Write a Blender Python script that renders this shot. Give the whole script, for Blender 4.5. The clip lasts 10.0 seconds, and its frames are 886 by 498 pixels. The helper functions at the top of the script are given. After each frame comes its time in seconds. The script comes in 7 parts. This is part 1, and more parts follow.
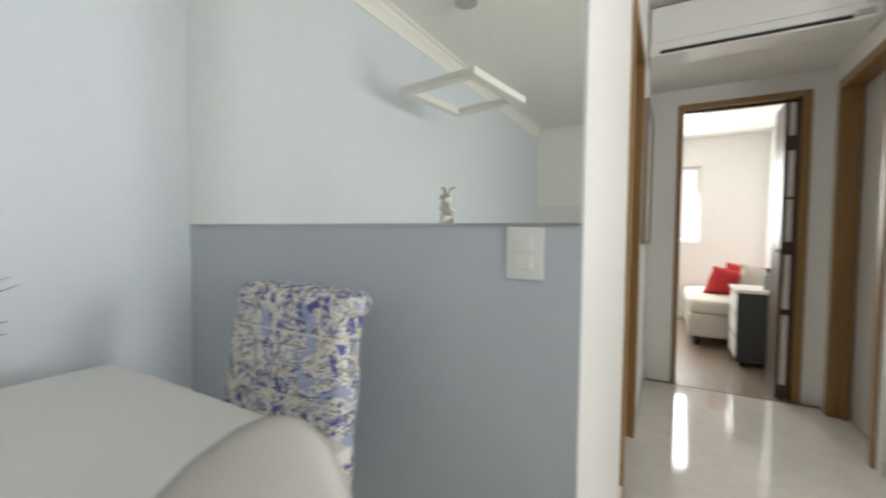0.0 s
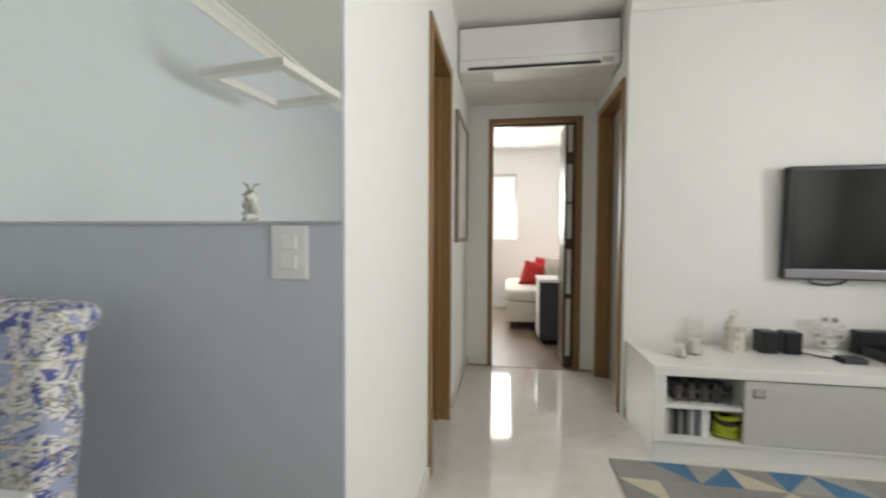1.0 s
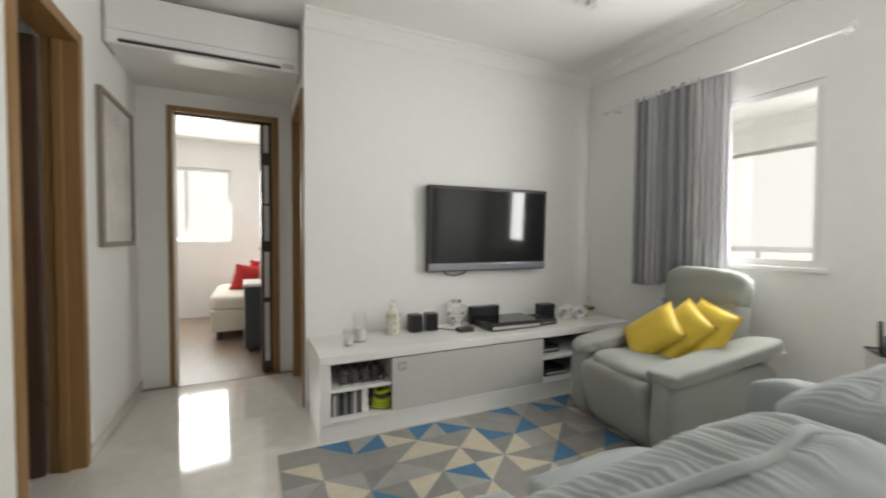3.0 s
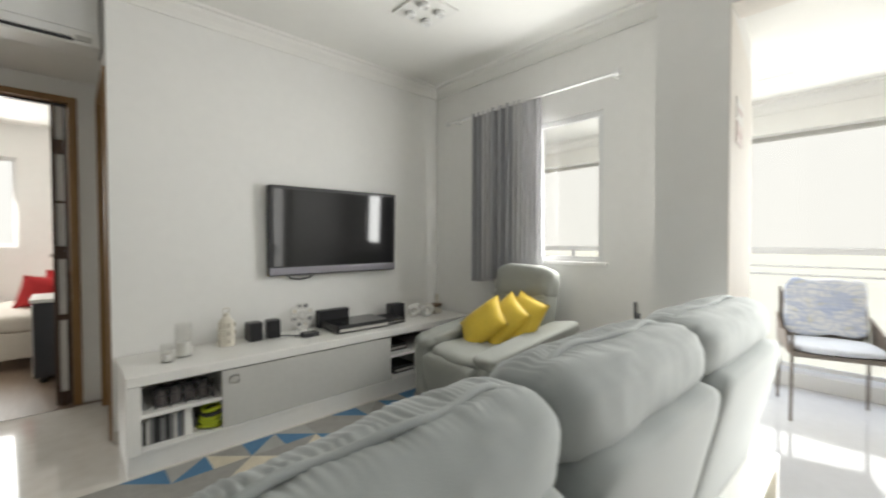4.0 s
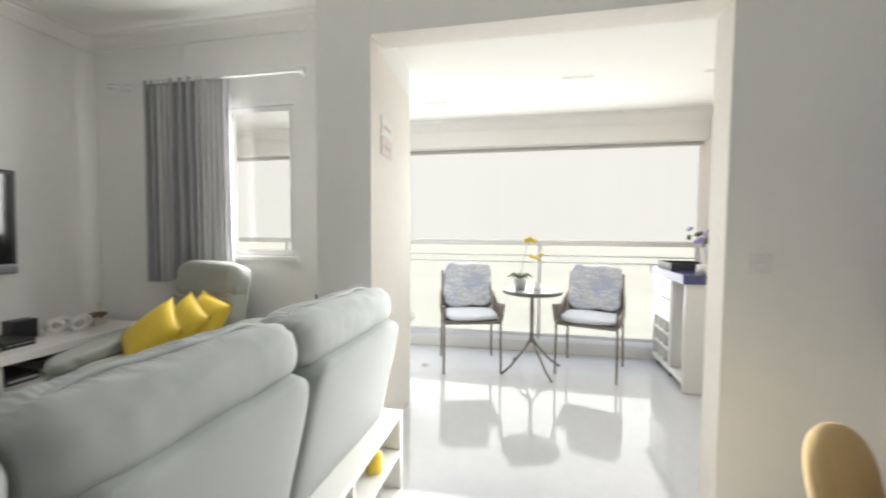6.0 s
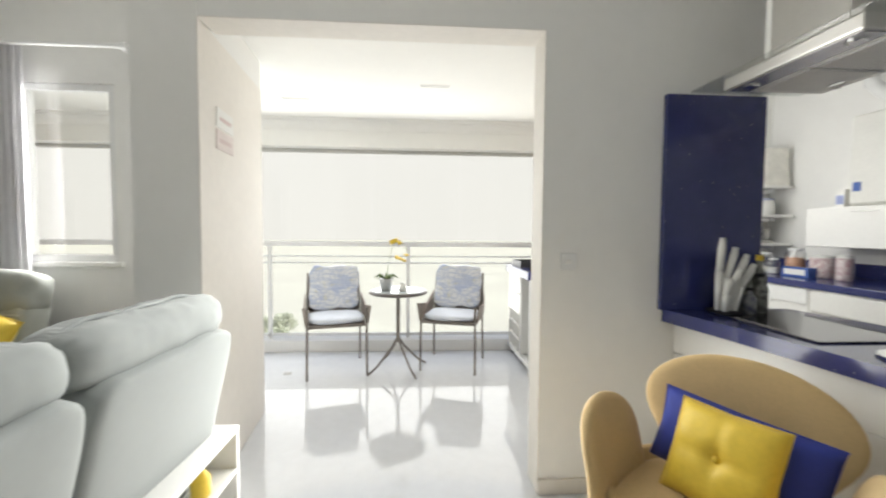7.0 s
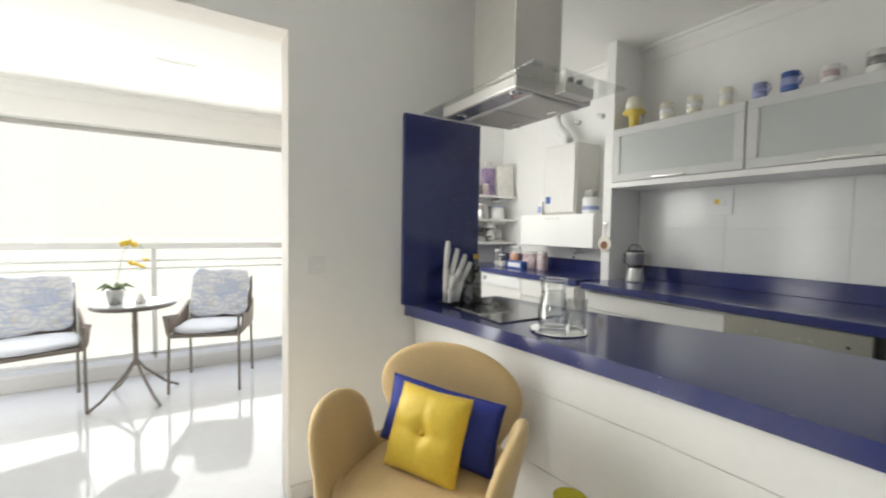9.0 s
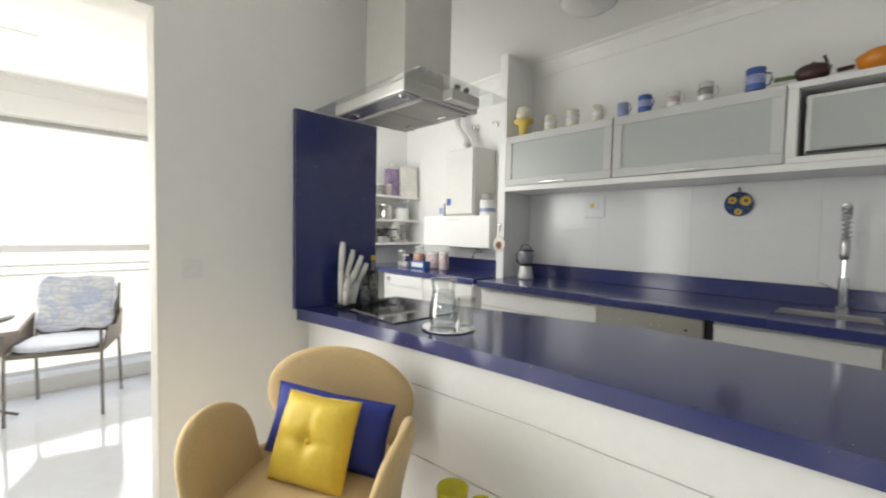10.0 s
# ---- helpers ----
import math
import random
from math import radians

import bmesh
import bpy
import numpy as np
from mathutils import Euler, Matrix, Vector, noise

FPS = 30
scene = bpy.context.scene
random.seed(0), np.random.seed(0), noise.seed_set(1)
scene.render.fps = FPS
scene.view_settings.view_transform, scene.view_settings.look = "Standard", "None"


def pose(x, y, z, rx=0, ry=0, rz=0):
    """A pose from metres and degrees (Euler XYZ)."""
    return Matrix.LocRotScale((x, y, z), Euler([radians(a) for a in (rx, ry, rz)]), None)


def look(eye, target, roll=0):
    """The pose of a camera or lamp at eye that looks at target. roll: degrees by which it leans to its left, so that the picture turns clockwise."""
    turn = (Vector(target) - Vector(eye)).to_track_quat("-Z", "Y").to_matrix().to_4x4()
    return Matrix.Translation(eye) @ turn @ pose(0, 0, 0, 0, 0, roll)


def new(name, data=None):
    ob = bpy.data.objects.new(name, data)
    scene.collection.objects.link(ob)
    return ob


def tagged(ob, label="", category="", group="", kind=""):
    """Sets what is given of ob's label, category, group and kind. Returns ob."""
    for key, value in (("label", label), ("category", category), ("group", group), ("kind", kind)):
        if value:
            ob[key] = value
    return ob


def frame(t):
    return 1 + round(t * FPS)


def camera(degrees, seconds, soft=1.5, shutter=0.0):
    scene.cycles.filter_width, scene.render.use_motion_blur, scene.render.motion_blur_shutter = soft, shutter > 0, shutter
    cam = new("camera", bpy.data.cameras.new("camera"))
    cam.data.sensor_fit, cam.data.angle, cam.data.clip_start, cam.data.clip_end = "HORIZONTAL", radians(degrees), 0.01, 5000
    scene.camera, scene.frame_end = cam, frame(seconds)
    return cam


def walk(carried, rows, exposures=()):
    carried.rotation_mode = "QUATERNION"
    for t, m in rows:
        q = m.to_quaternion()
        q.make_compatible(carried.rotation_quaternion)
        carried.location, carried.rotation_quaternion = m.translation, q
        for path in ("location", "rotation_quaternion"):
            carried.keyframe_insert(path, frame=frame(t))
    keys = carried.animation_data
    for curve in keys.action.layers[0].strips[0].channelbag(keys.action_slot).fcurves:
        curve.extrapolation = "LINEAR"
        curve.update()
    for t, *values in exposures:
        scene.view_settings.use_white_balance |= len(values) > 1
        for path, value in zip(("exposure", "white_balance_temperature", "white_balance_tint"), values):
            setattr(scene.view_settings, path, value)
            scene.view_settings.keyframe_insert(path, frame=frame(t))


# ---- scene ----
cam = camera(95.4, 10.0, soft=2.0, shutter=0.5)
EXPOSURES = [(0.0, 1.35), (1.0, 1.22), (2.5, 1.14), (4.0, 1.05), (5.5, 1.0), (7.0, 0.95), (8.5, 1.08), (10.0, 1.26)]
PATH = [
    (0, (2.24, -0.965, 1.137), (1.256, 0.774, 1.065), 0.7),
    (0.5, (2.334, -0.923, 1.134), (1.69, 0.969, 1.067), 0.6),
    (1, (2.431, -0.905, 1.135), (2.114, 1.069, 1.069), 0.3),
    (1.5, (2.538, -0.922, 1.141), (2.532, 1.077, 1.075), 0.2),
    (2, (2.635, -0.944, 1.144), (2.932, 1.032, 1.078), 0.2),
    (2.5, (2.747, -0.97, 1.154), (3.328, 0.942, 1.086), 0.3),
    (4, (2.972, -1.178, 1.146), (4.337, 0.282, 1.103), -0.2),
    (4.5, (3.043, -1.245, 1.165), (4.626, -0.024, 1.107), -0.1),
    (5, (3.09, -1.307, 1.168), (4.848, -0.357, 1.098), -0.0),
    (5.5, (3.13, -1.393, 1.189), (5.005, -0.705, 1.094), 0.1),
    (7, (3.126, -1.692, 1.195), (5.12, -1.818, 1.102), 0.5),
    (7.5, (3.109, -1.743, 1.212), (5.07, -2.124, 1.114), 0.7),
    (8, (3.089, -1.797, 1.216), (4.987, -2.418, 1.116), 0.8),
    (8.5, (3.064, -1.852, 1.219), (4.875, -2.695, 1.123), 0.9),
    (9, (3.04, -1.896, 1.229), (4.742, -2.943, 1.133), 1.0),
    (9.5, (3.013, -1.929, 1.231), (4.588, -3.159, 1.141), 1.0),
    (10, (2.984, -1.952, 1.234), (4.419, -3.342, 1.147), 1.1),
]
walk(cam, [(t, look(eye, target, roll)) for t, eye, target, roll in PATH], EXPOSURES)

# ---- world and light ----
SUN_EL, SUN_AZ = 62.0, 217.0
world = bpy.data.worlds.new("sky")
scene.world = world
world.use_nodes = True
wn = world.node_tree
sky = wn.nodes.new("ShaderNodeTexSky")
sky.sky_type, sky.sun_disc = "NISHITA", False
sky.sun_elevation, sky.sun_rotation = radians(SUN_EL), radians(SUN_AZ)
sky.air_density, sky.dust_density = 1.0, 1.2
wn.links.new(sky.outputs[0], wn.nodes["Background"].inputs[0])
wn.nodes["Background"].inputs[1].default_value = 0.15


def lamp(name, kind, energy, m, color=(1, 1, 1), size=1.0, size_y=None):
    data = bpy.data.lights.new(name, kind)
    data.energy, data.color = energy, color
    if kind == "AREA":
        data.shape, data.size, data.size_y = "RECTANGLE", size, size_y or size
    ob = new(name, data)
    ob.matrix_world = m
    return ob


SUN_DIR = Vector((math.cos(radians(SUN_EL)) * math.sin(radians(SUN_AZ)), math.cos(radians(SUN_EL)) * math.cos(radians(SUN_AZ)), math.sin(radians(SUN_EL))))
sun = lamp("sun", "SUN", 2.6, look(SUN_DIR * 50, (0, 0, 0)), (1.0, 0.95, 0.87))
sun.data.angle = radians(0.6)
WARM = (0.98, 0.985, 0.958)
lamp("balcony_glazing_skylight", "AREA", 23, look((7.02, -1.05, 1.15), (3.0, -1.05, 1.05)), WARM, 3.4, 1.6)
lamp("balcony_opening_skylight", "AREA", 18, look((4.862, -1.515, 1.05), (2.0, -1.515, 1.05)), WARM, 1.40, 1.95)
lamp("room_window_skylight", "AREA", 12, look((5.618, 0.30, 1.5), (3.0, 0.30, 1.5)), WARM, 0.40, 0.93)
lamp("bedroom_window_skylight", "AREA", 20, look((2.0, 5.58, 1.6), (2.4, 3.0, 1.0)), WARM, 1.0, 1.0)
lamp("laundry_window_skylight", "AREA", 9.0, look((5.8, -3.235, 1.55), (5.6, -4.8, 1.1)), WARM, 1.1, 1.0)


# ---- materials ----
def mat(name, color, rough=0.5, metal=0.0, spec=0.5, var=0.06, scale=6.0, bump=0.0, bump_scale=80.0, coat=0.0, color2=None, sheen=0.0, alpha=1.0, trans=0.0, ior=1.45, rand=0.0):
    """A surface with colour variation at two scales and fine relief."""
    m = bpy.data.materials.new(name)
    m.use_nodes = True
    nt = m.node_tree
    n, l = nt.nodes, nt.links
    b = n["Principled BSDF"]
    b.inputs["Roughness"].default_value, b.inputs["Metallic"].default_value = rough, metal
    b.inputs["Specular IOR Level"].default_value, b.inputs["Coat Weight"].default_value = spec, coat
    b.inputs["Transmission Weight"].default_value, b.inputs["IOR"].default_value = trans, ior
    b.inputs["Sheen Weight"].default_value = sheen
    b.inputs["Base Color"].default_value = (*color, 1)
    tc = n.new("ShaderNodeTexCoord")
    if var > 0 or color2:
        a = n.new("ShaderNodeTexNoise")
        a.inputs["Scale"].default_value, a.inputs["Detail"].default_value = scale, 6
        c = n.new("ShaderNodeTexNoise")
        c.inputs["Scale"].default_value, c.inputs["Detail"].default_value = scale * 11, 3
        l.new(tc.outputs["Object"], a.inputs["Vector"])
        l.new(tc.outputs["Object"], c.inputs["Vector"])
        s = n.new("ShaderNodeMath")
        s.operation = "ADD"
        l.new(a.outputs["Fac"], s.inputs[0])
        l.new(c.outputs["Fac"], s.inputs[1])
        r = n.new("ShaderNodeMapRange")
        r.inputs["From Min"].default_value, r.inputs["From Max"].default_value = 0.7, 1.3
        l.new(s.outputs[0], r.inputs["Value"])
        mx = n.new("ShaderNodeMix")
        mx.data_type = "RGBA"
        lo = tuple(max(0, v * (1 - var)) for v in color)
        hi = color2 or tuple(min(1, v * (1 + var)) for v in color)
        mx.inputs["A"].default_value, mx.inputs["B"].default_value = (*lo, 1), (*hi, 1)
        l.new(r.outputs[0], mx.inputs["Factor"])
        l.new(mx.outputs["Result"], b.inputs["Base Color"])
        rr = n.new("ShaderNodeMapRange")
        rr.inputs["To Min"].default_value, rr.inputs["To Max"].default_value = max(0, rough * 0.85), min(1, rough * 1.15)
        l.new(c.outputs["Fac"], rr.inputs["Value"])
        l.new(rr.outputs[0], b.inputs["Roughness"])
    if bump > 0:
        w = n.new("ShaderNodeTexNoise")
        w.inputs["Scale"].default_value, w.inputs["Detail"].default_value = bump_scale, 4
        l.new(tc.outputs["Object"], w.inputs["Vector"])
        bp = n.new("ShaderNodeBump")
        bp.inputs["Strength"].default_value, bp.inputs["Distance"].default_value = bump, 0.004
        l.new(w.outputs["Fac"], bp.inputs["Height"])
        l.new(bp.outputs[0], b.inputs["Normal"])
    return m


def wood_mat(name, dark, light, axis="Z", rough=0.42):
    m = bpy.data.materials.new(name)
    m.use_nodes = True
    n, l = m.node_tree.nodes, m.node_tree.links
    b = n["Principled BSDF"]
    b.inputs["Roughness"].default_value = rough
    tc, mp, nz, rp = n.new("ShaderNodeTexCoord"), n.new("ShaderNodeMapping"), n.new("ShaderNodeTexNoise"), n.new("ShaderNodeMix")
    mp.inputs["Scale"].default_value = {"Z": (28, 28, 1.6), "X": (1.6, 28, 28), "Y": (28, 1.6, 28)}[axis]
    nz.inputs["Scale"].default_value, nz.inputs["Detail"].default_value, nz.inputs["Distortion"].default_value = 2.2, 7, 0.6
    rp.data_type = "RGBA"
    rp.inputs["A"].default_value, rp.inputs["B"].default_value = (*dark, 1), (*light, 1)
    l.new(tc.outputs["Object"], mp.inputs["Vector"])
    l.new(mp.outputs[0], nz.inputs["Vector"])
    l.new(nz.outputs["Fac"], rp.inputs["Factor"])
    l.new(rp.outputs["Result"], b.inputs["Base Color"])
    bp = n.new("ShaderNodeBump")
    bp.inputs["Strength"].default_value, bp.inputs["Distance"].default_value = 0.15, 0.002
    l.new(nz.outputs["Fac"], bp.inputs["Height"])
    l.new(bp.outputs[0], b.inputs["Normal"])
    return m


WHITE = mat("white_wall_paint", (0.86, 0.852, 0.828), 0.55, var=0.015, scale=1.5, bump=0.08, bump_scale=160)
CEIL = mat("ceiling_paint", (0.87, 0.86, 0.825), 0.8, var=0.012, scale=1.2, bump=0.05)
BLUEGREY = mat("blue_grey_wall_paint", (0.54, 0.58, 0.635), 0.5, var=0.025, scale=1.3, bump=0.06, bump_scale=150)
PALEBLUE = mat("pale_blue_white_wall_paint", (0.69, 0.74, 0.80), 0.5, var=0.02, scale=1.3, bump=0.06, bump_scale=150)
PEACH = mat("warm_white_render", (0.80, 0.73, 0.66), 0.7, var=0.04, scale=2, bump=0.15, bump_scale=120)
FLOOR = mat("polished_porcelain", (0.72, 0.68, 0.62), 0.07, var=0.05, scale=1.1, color2=(0.78, 0.75, 0.70), spec=0.6)
BALCFLOOR = mat("polished_white_porcelain", (0.68, 0.69, 0.71), 0.06, var=0.03, scale=1.4, spec=0.6)
OAK = wood_mat("golden_oak", (0.20, 0.105, 0.035), (0.36, 0.21, 0.085))
DARKWOOD = wood_mat("dark_brown_door_wood", (0.045, 0.022, 0.014), (0.10, 0.055, 0.035))
PLANK = wood_mat("brown_plank_floor", (0.16, 0.115, 0.085), (0.30, 0.225, 0.165), "Y", 0.4)
ALU = mat("white_aluminium", (0.80, 0.80, 0.79), 0.35, var=0.02, scale=4)
LACQ = mat("white_lacquer", (0.83, 0.82, 0.79), 0.32, var=0.02, scale=3)
GREYLACQ = mat("light_grey_lacquer", (0.50, 0.49, 0.46), 0.35, var=0.03, scale=3)
STEEL = mat("brushed_steel", (0.55, 0.54, 0.52), 0.28, metal=1.0, var=0.05, scale=20)
CHROME = mat("chrome", (0.75, 0.75, 0.75), 0.08, metal=1.0, var=0.0)
BLACK = mat("black_plastic", (0.030, 0.030, 0.032), 0.35, var=0.1, scale=20)
GLOSSBLACK = mat("glossy_black_screen", (0.018, 0.018, 0.019), 0.07, var=0.05, scale=3)
SOFA = mat("pale_grey_microfibre", (0.325, 0.345, 0.338), 0.85, var=0.03, scale=3, bump=0.10, bump_scale=420, sheen=0.2)
RECL = mat("grey_green_microfibre", (0.33, 0.34, 0.31), 0.85, var=0.04, scale=4, bump=0.12, bump_scale=240, sheen=0.2)
YELLOW = mat("yellow_satin", (0.78, 0.555, 0.06), 0.45, var=0.06, scale=6, bump=0.1, bump_scale=200, sheen=0.1)
MUSTARD = mat("mustard_wool", (0.60, 0.435, 0.215), 0.9, var=0.06, scale=9, bump=0.3, bump_scale=260, sheen=0.2)
ROYAL = mat("royal_blue_cotton", (0.032, 0.05, 0.29), 0.75, var=0.1, scale=9, bump=0.2, bump_scale=260)
REDF = mat("red_cushion_cloth", (0.55, 0.035, 0.04), 0.8, var=0.08, scale=8)
CREAMF = mat("cream_upholstery", (0.60, 0.55, 0.48), 0.85, var=0.05, scale=6, bump=0.15)
CLEAR = mat("clear_glass", (1, 1, 1), 0.0, trans=1.0, var=0.0)


def thin_glass(name, tint=(0.975, 0.98, 0.972), gloss=0.07, edge=0.55):
    """Thin clear glass: light passes straight through, with a weak gloss."""
    m = bpy.data.materials.new(name)
    m.use_nodes = True
    n, l = m.node_tree.nodes, m.node_tree.links
    t, g, mx, lw, mr = n.new("ShaderNodeBsdfTransparent"), n.new("ShaderNodeBsdfGlossy"), n.new("ShaderNodeMixShader"), n.new("ShaderNodeLayerWeight"), n.new("ShaderNodeMapRange")
    t.inputs["Color"].default_value, g.inputs["Roughness"].default_value = (*tint, 1), 0.02
    lw.inputs["Blend"].default_value = 0.25
    mr.inputs["To Min"].default_value, mr.inputs["To Max"].default_value = gloss * 0.6, edge
    l.new(lw.outputs["Facing"], mr.inputs["Value"])
    l.new(mr.outputs[0], mx.inputs[0])
    l.new(t.outputs[0], mx.inputs[1])
    l.new(g.outputs[0], mx.inputs[2])
    l.new(mx.outputs[0], n["Material Output"].inputs[0])
    return m


THIN = thin_glass("thin_clear_glass")
CANDLEG = thin_glass("clear_candle_glass", (0.99, 0.99, 0.985), 0.05, 0.22)
GLAZE = thin_glass("clear_glazing", (0.985, 0.985, 0.98), 0.015, 0.10)
CANOPY = thin_glass("clear_canopy_glass", (0.95, 0.965, 0.955), 0.10)
CERAMIC = mat("white_ceramic", (0.78, 0.77, 0.74), 0.2, var=0.02, scale=10)


def speckle_stone(name):
    """Dark blue quartz with sparse pale specks."""
    m = mat(name, (0.034, 0.042, 0.155), 0.14, var=0.12, scale=14, spec=1.0)
    n, l = m.node_tree.nodes, m.node_tree.links
    b = n["Principled BSDF"]
    tc, vo, lt, mx = n.new("ShaderNodeTexCoord"), n.new("ShaderNodeTexVoronoi"), n.new("ShaderNodeMath"), n.new("ShaderNodeMix")
    vo.inputs["Scale"].default_value = 34
    lt.operation, lt.inputs[1].default_value = "LESS_THAN", 0.048
    mx.data_type = "RGBA"
    mx.inputs["B"].default_value = (0.60, 0.62, 0.70, 1)
    src = b.inputs["Base Color"].links[0].from_socket
    l.new(tc.outputs["Object"], vo.inputs["Vector"])
    l.new(vo.outputs["Distance"], lt.inputs[0])
    l.new(lt.outputs[0], mx.inputs["Factor"])
    l.new(src, mx.inputs["A"])
    l.new(mx.outputs["Result"], b.inputs["Base Color"])
    return m


BLUESTONE = speckle_stone("speckled_blue_quartz")


def mirror_mat():
    m = bpy.data.materials.new("mirror_silver")
    m.use_nodes = True
    b = m.node_tree.nodes["Principled BSDF"]
    b.inputs["Base Color"].default_value = (0.92, 0.925, 0.87, 1)
    b.inputs["Metallic"].default_value, b.inputs["Roughness"].default_value = 1.0, 0.015
    return m


MIRROR = mirror_mat()


def frosted():
    m = mat("frosted_glass", (0.47, 0.495, 0.475), 0.35, var=0.02, scale=3, spec=0.5)
    return m


FROST = frosted()


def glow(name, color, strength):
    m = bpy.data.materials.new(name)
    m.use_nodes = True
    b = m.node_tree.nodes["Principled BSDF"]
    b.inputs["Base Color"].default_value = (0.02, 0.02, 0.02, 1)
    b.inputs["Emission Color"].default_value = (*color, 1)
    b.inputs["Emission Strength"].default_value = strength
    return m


# ---- mesh helpers ----
def bx(bm, x0, x1, y0, y1, z0, z1, bevel=0.0, seg=2):
    v = bmesh.ops.create_cube(bm, size=1.0)["verts"]
    for p in v:
        p.co = Vector(((x0 + x1) / 2 + p.co.x * (x1 - x0), (y0 + y1) / 2 + p.co.y * (y1 - y0), (z0 + z1) / 2 + p.co.z * (z1 - z0)))
    if bevel > 0:
        e = list({e for p in v for e in p.link_edges})
        bmesh.ops.bevel(bm, geom=e, offset=bevel, segments=seg, profile=0.6, affect="EDGES")


def box(*a, **k):
    bm = bmesh.new()
    bx(bm, *a, **k)
    return bm


def cy(bm, p0, p1, r0, r1=None, n=16):
    r1 = r0 if r1 is None else r1
    p0, p1 = Vector(p0), Vector(p1)
    d = p1 - p0
    m = Matrix.Translation((p0 + p1) / 2) @ d.to_track_quat("Z", "Y").to_matrix().to_4x4()
    bmesh.ops.create_cone(bm, cap_ends=True, segments=n, radius1=r0, radius2=r1, depth=d.length, matrix=m)


def rod(p0, p1, r0, r1=None, n=12):
    bm = bmesh.new()
    cy(bm, p0, p1, r0, r1, n)
    return bm


def lathe(bm, prof, n=24, at=(0, 0, 0), sx=1.0, sy=1.0):
    rings = []
    for r, z in prof:
        rings.append([bm.verts.new((at[0] + sx * r * math.cos(2 * math.pi * i / n), at[1] + sy * r * math.sin(2 * math.pi * i / n), at[2] + z)) for i in range(n)])
    for a, b in zip(rings, rings[1:]):
        for i in range(n):
            bm.faces.new((a[i], a[(i + 1) % n], b[(i + 1) % n], b[i]))
    if prof[0][0] > 0.0005:
        bm.faces.new(list(reversed(rings[0])))
    if prof[-1][0] > 0.0005:
        bm.faces.new(rings[-1])


def turned(prof, n=24, at=(0, 0, 0), **k):
    bm = bmesh.new()
    lathe(bm, prof, n, at, **k)
    return bm


def tube(bm, pts, r, n=8):
    pts = [Vector(p) for p in pts]
    rings, up = [], Vector((0, 0, 1))
    for i, p in enumerate(pts):
        d = (pts[min(i + 1, len(pts) - 1)] - pts[max(i - 1, 0)]).normalized()
        s = d.cross(up)
        if s.length < 0.05:
            s = d.cross(Vector((1, 0, 0)))
        s.normalize()
        t = s.cross(d)
        rr = r[i] if isinstance(r, (list, tuple)) else r
        rings.append([bm.verts.new(p + rr * (math.cos(2 * math.pi * k / n) * s + math.sin(2 * math.pi * k / n) * t)) for k in range(n)])
    for a, b in zip(rings, rings[1:]):
        for k in range(n):
            bm.faces.new((a[k], a[(k + 1) % n], b[(k + 1) % n], b[k]))
    bm.faces.new(list(reversed(rings[0])))
    bm.faces.new(rings[-1])


def pipe(pts, r, n=8):
    bm = bmesh.new()
    tube(bm, pts, r, n)
    return bm


def soft(cx, cyy, cz, w, d, h, power=5.0, cuts=10, wrinkle=0.0, freq=6.0, seed=0.0, m=None):
    """A stuffed block: a rounded box with slight folds."""
    bm = bmesh.new()
    bmesh.ops.create_cube(bm, size=2.0)
    bmesh.ops.subdivide_edges(bm, edges=bm.edges[:], cuts=cuts, use_grid_fill=True)
    for v in bm.verts:
        c = v.co
        q = [math.copysign(math.sin(abs(a) * math.pi / 2) ** 0.8, a) for a in c]
        k = sum(abs(a) ** power for a in q) ** (1 / power)
        u = Vector((q[0] / k, q[1] / k, q[2] / k))
        g = 1.0
        if wrinkle:
            nz = noise.noise(Vector((u.x * w * freq + seed, u.y * d * freq, u.z * h * freq)))
            nz += 0.5 * noise.noise(Vector((u.x * w * freq * 2.6, u.y * d * freq * 2.6 + seed, u.z * h * freq * 2.6)))
            g += wrinkle * nz / max(min(w, d, h), 0.05)
        v.co = Vector((u.x * w / 2, u.y * d / 2, u.z * h / 2)) * g
        if m is not None:
            v.co = m @ v.co
        v.co += Vector((cx, cyy, cz))
    return bm


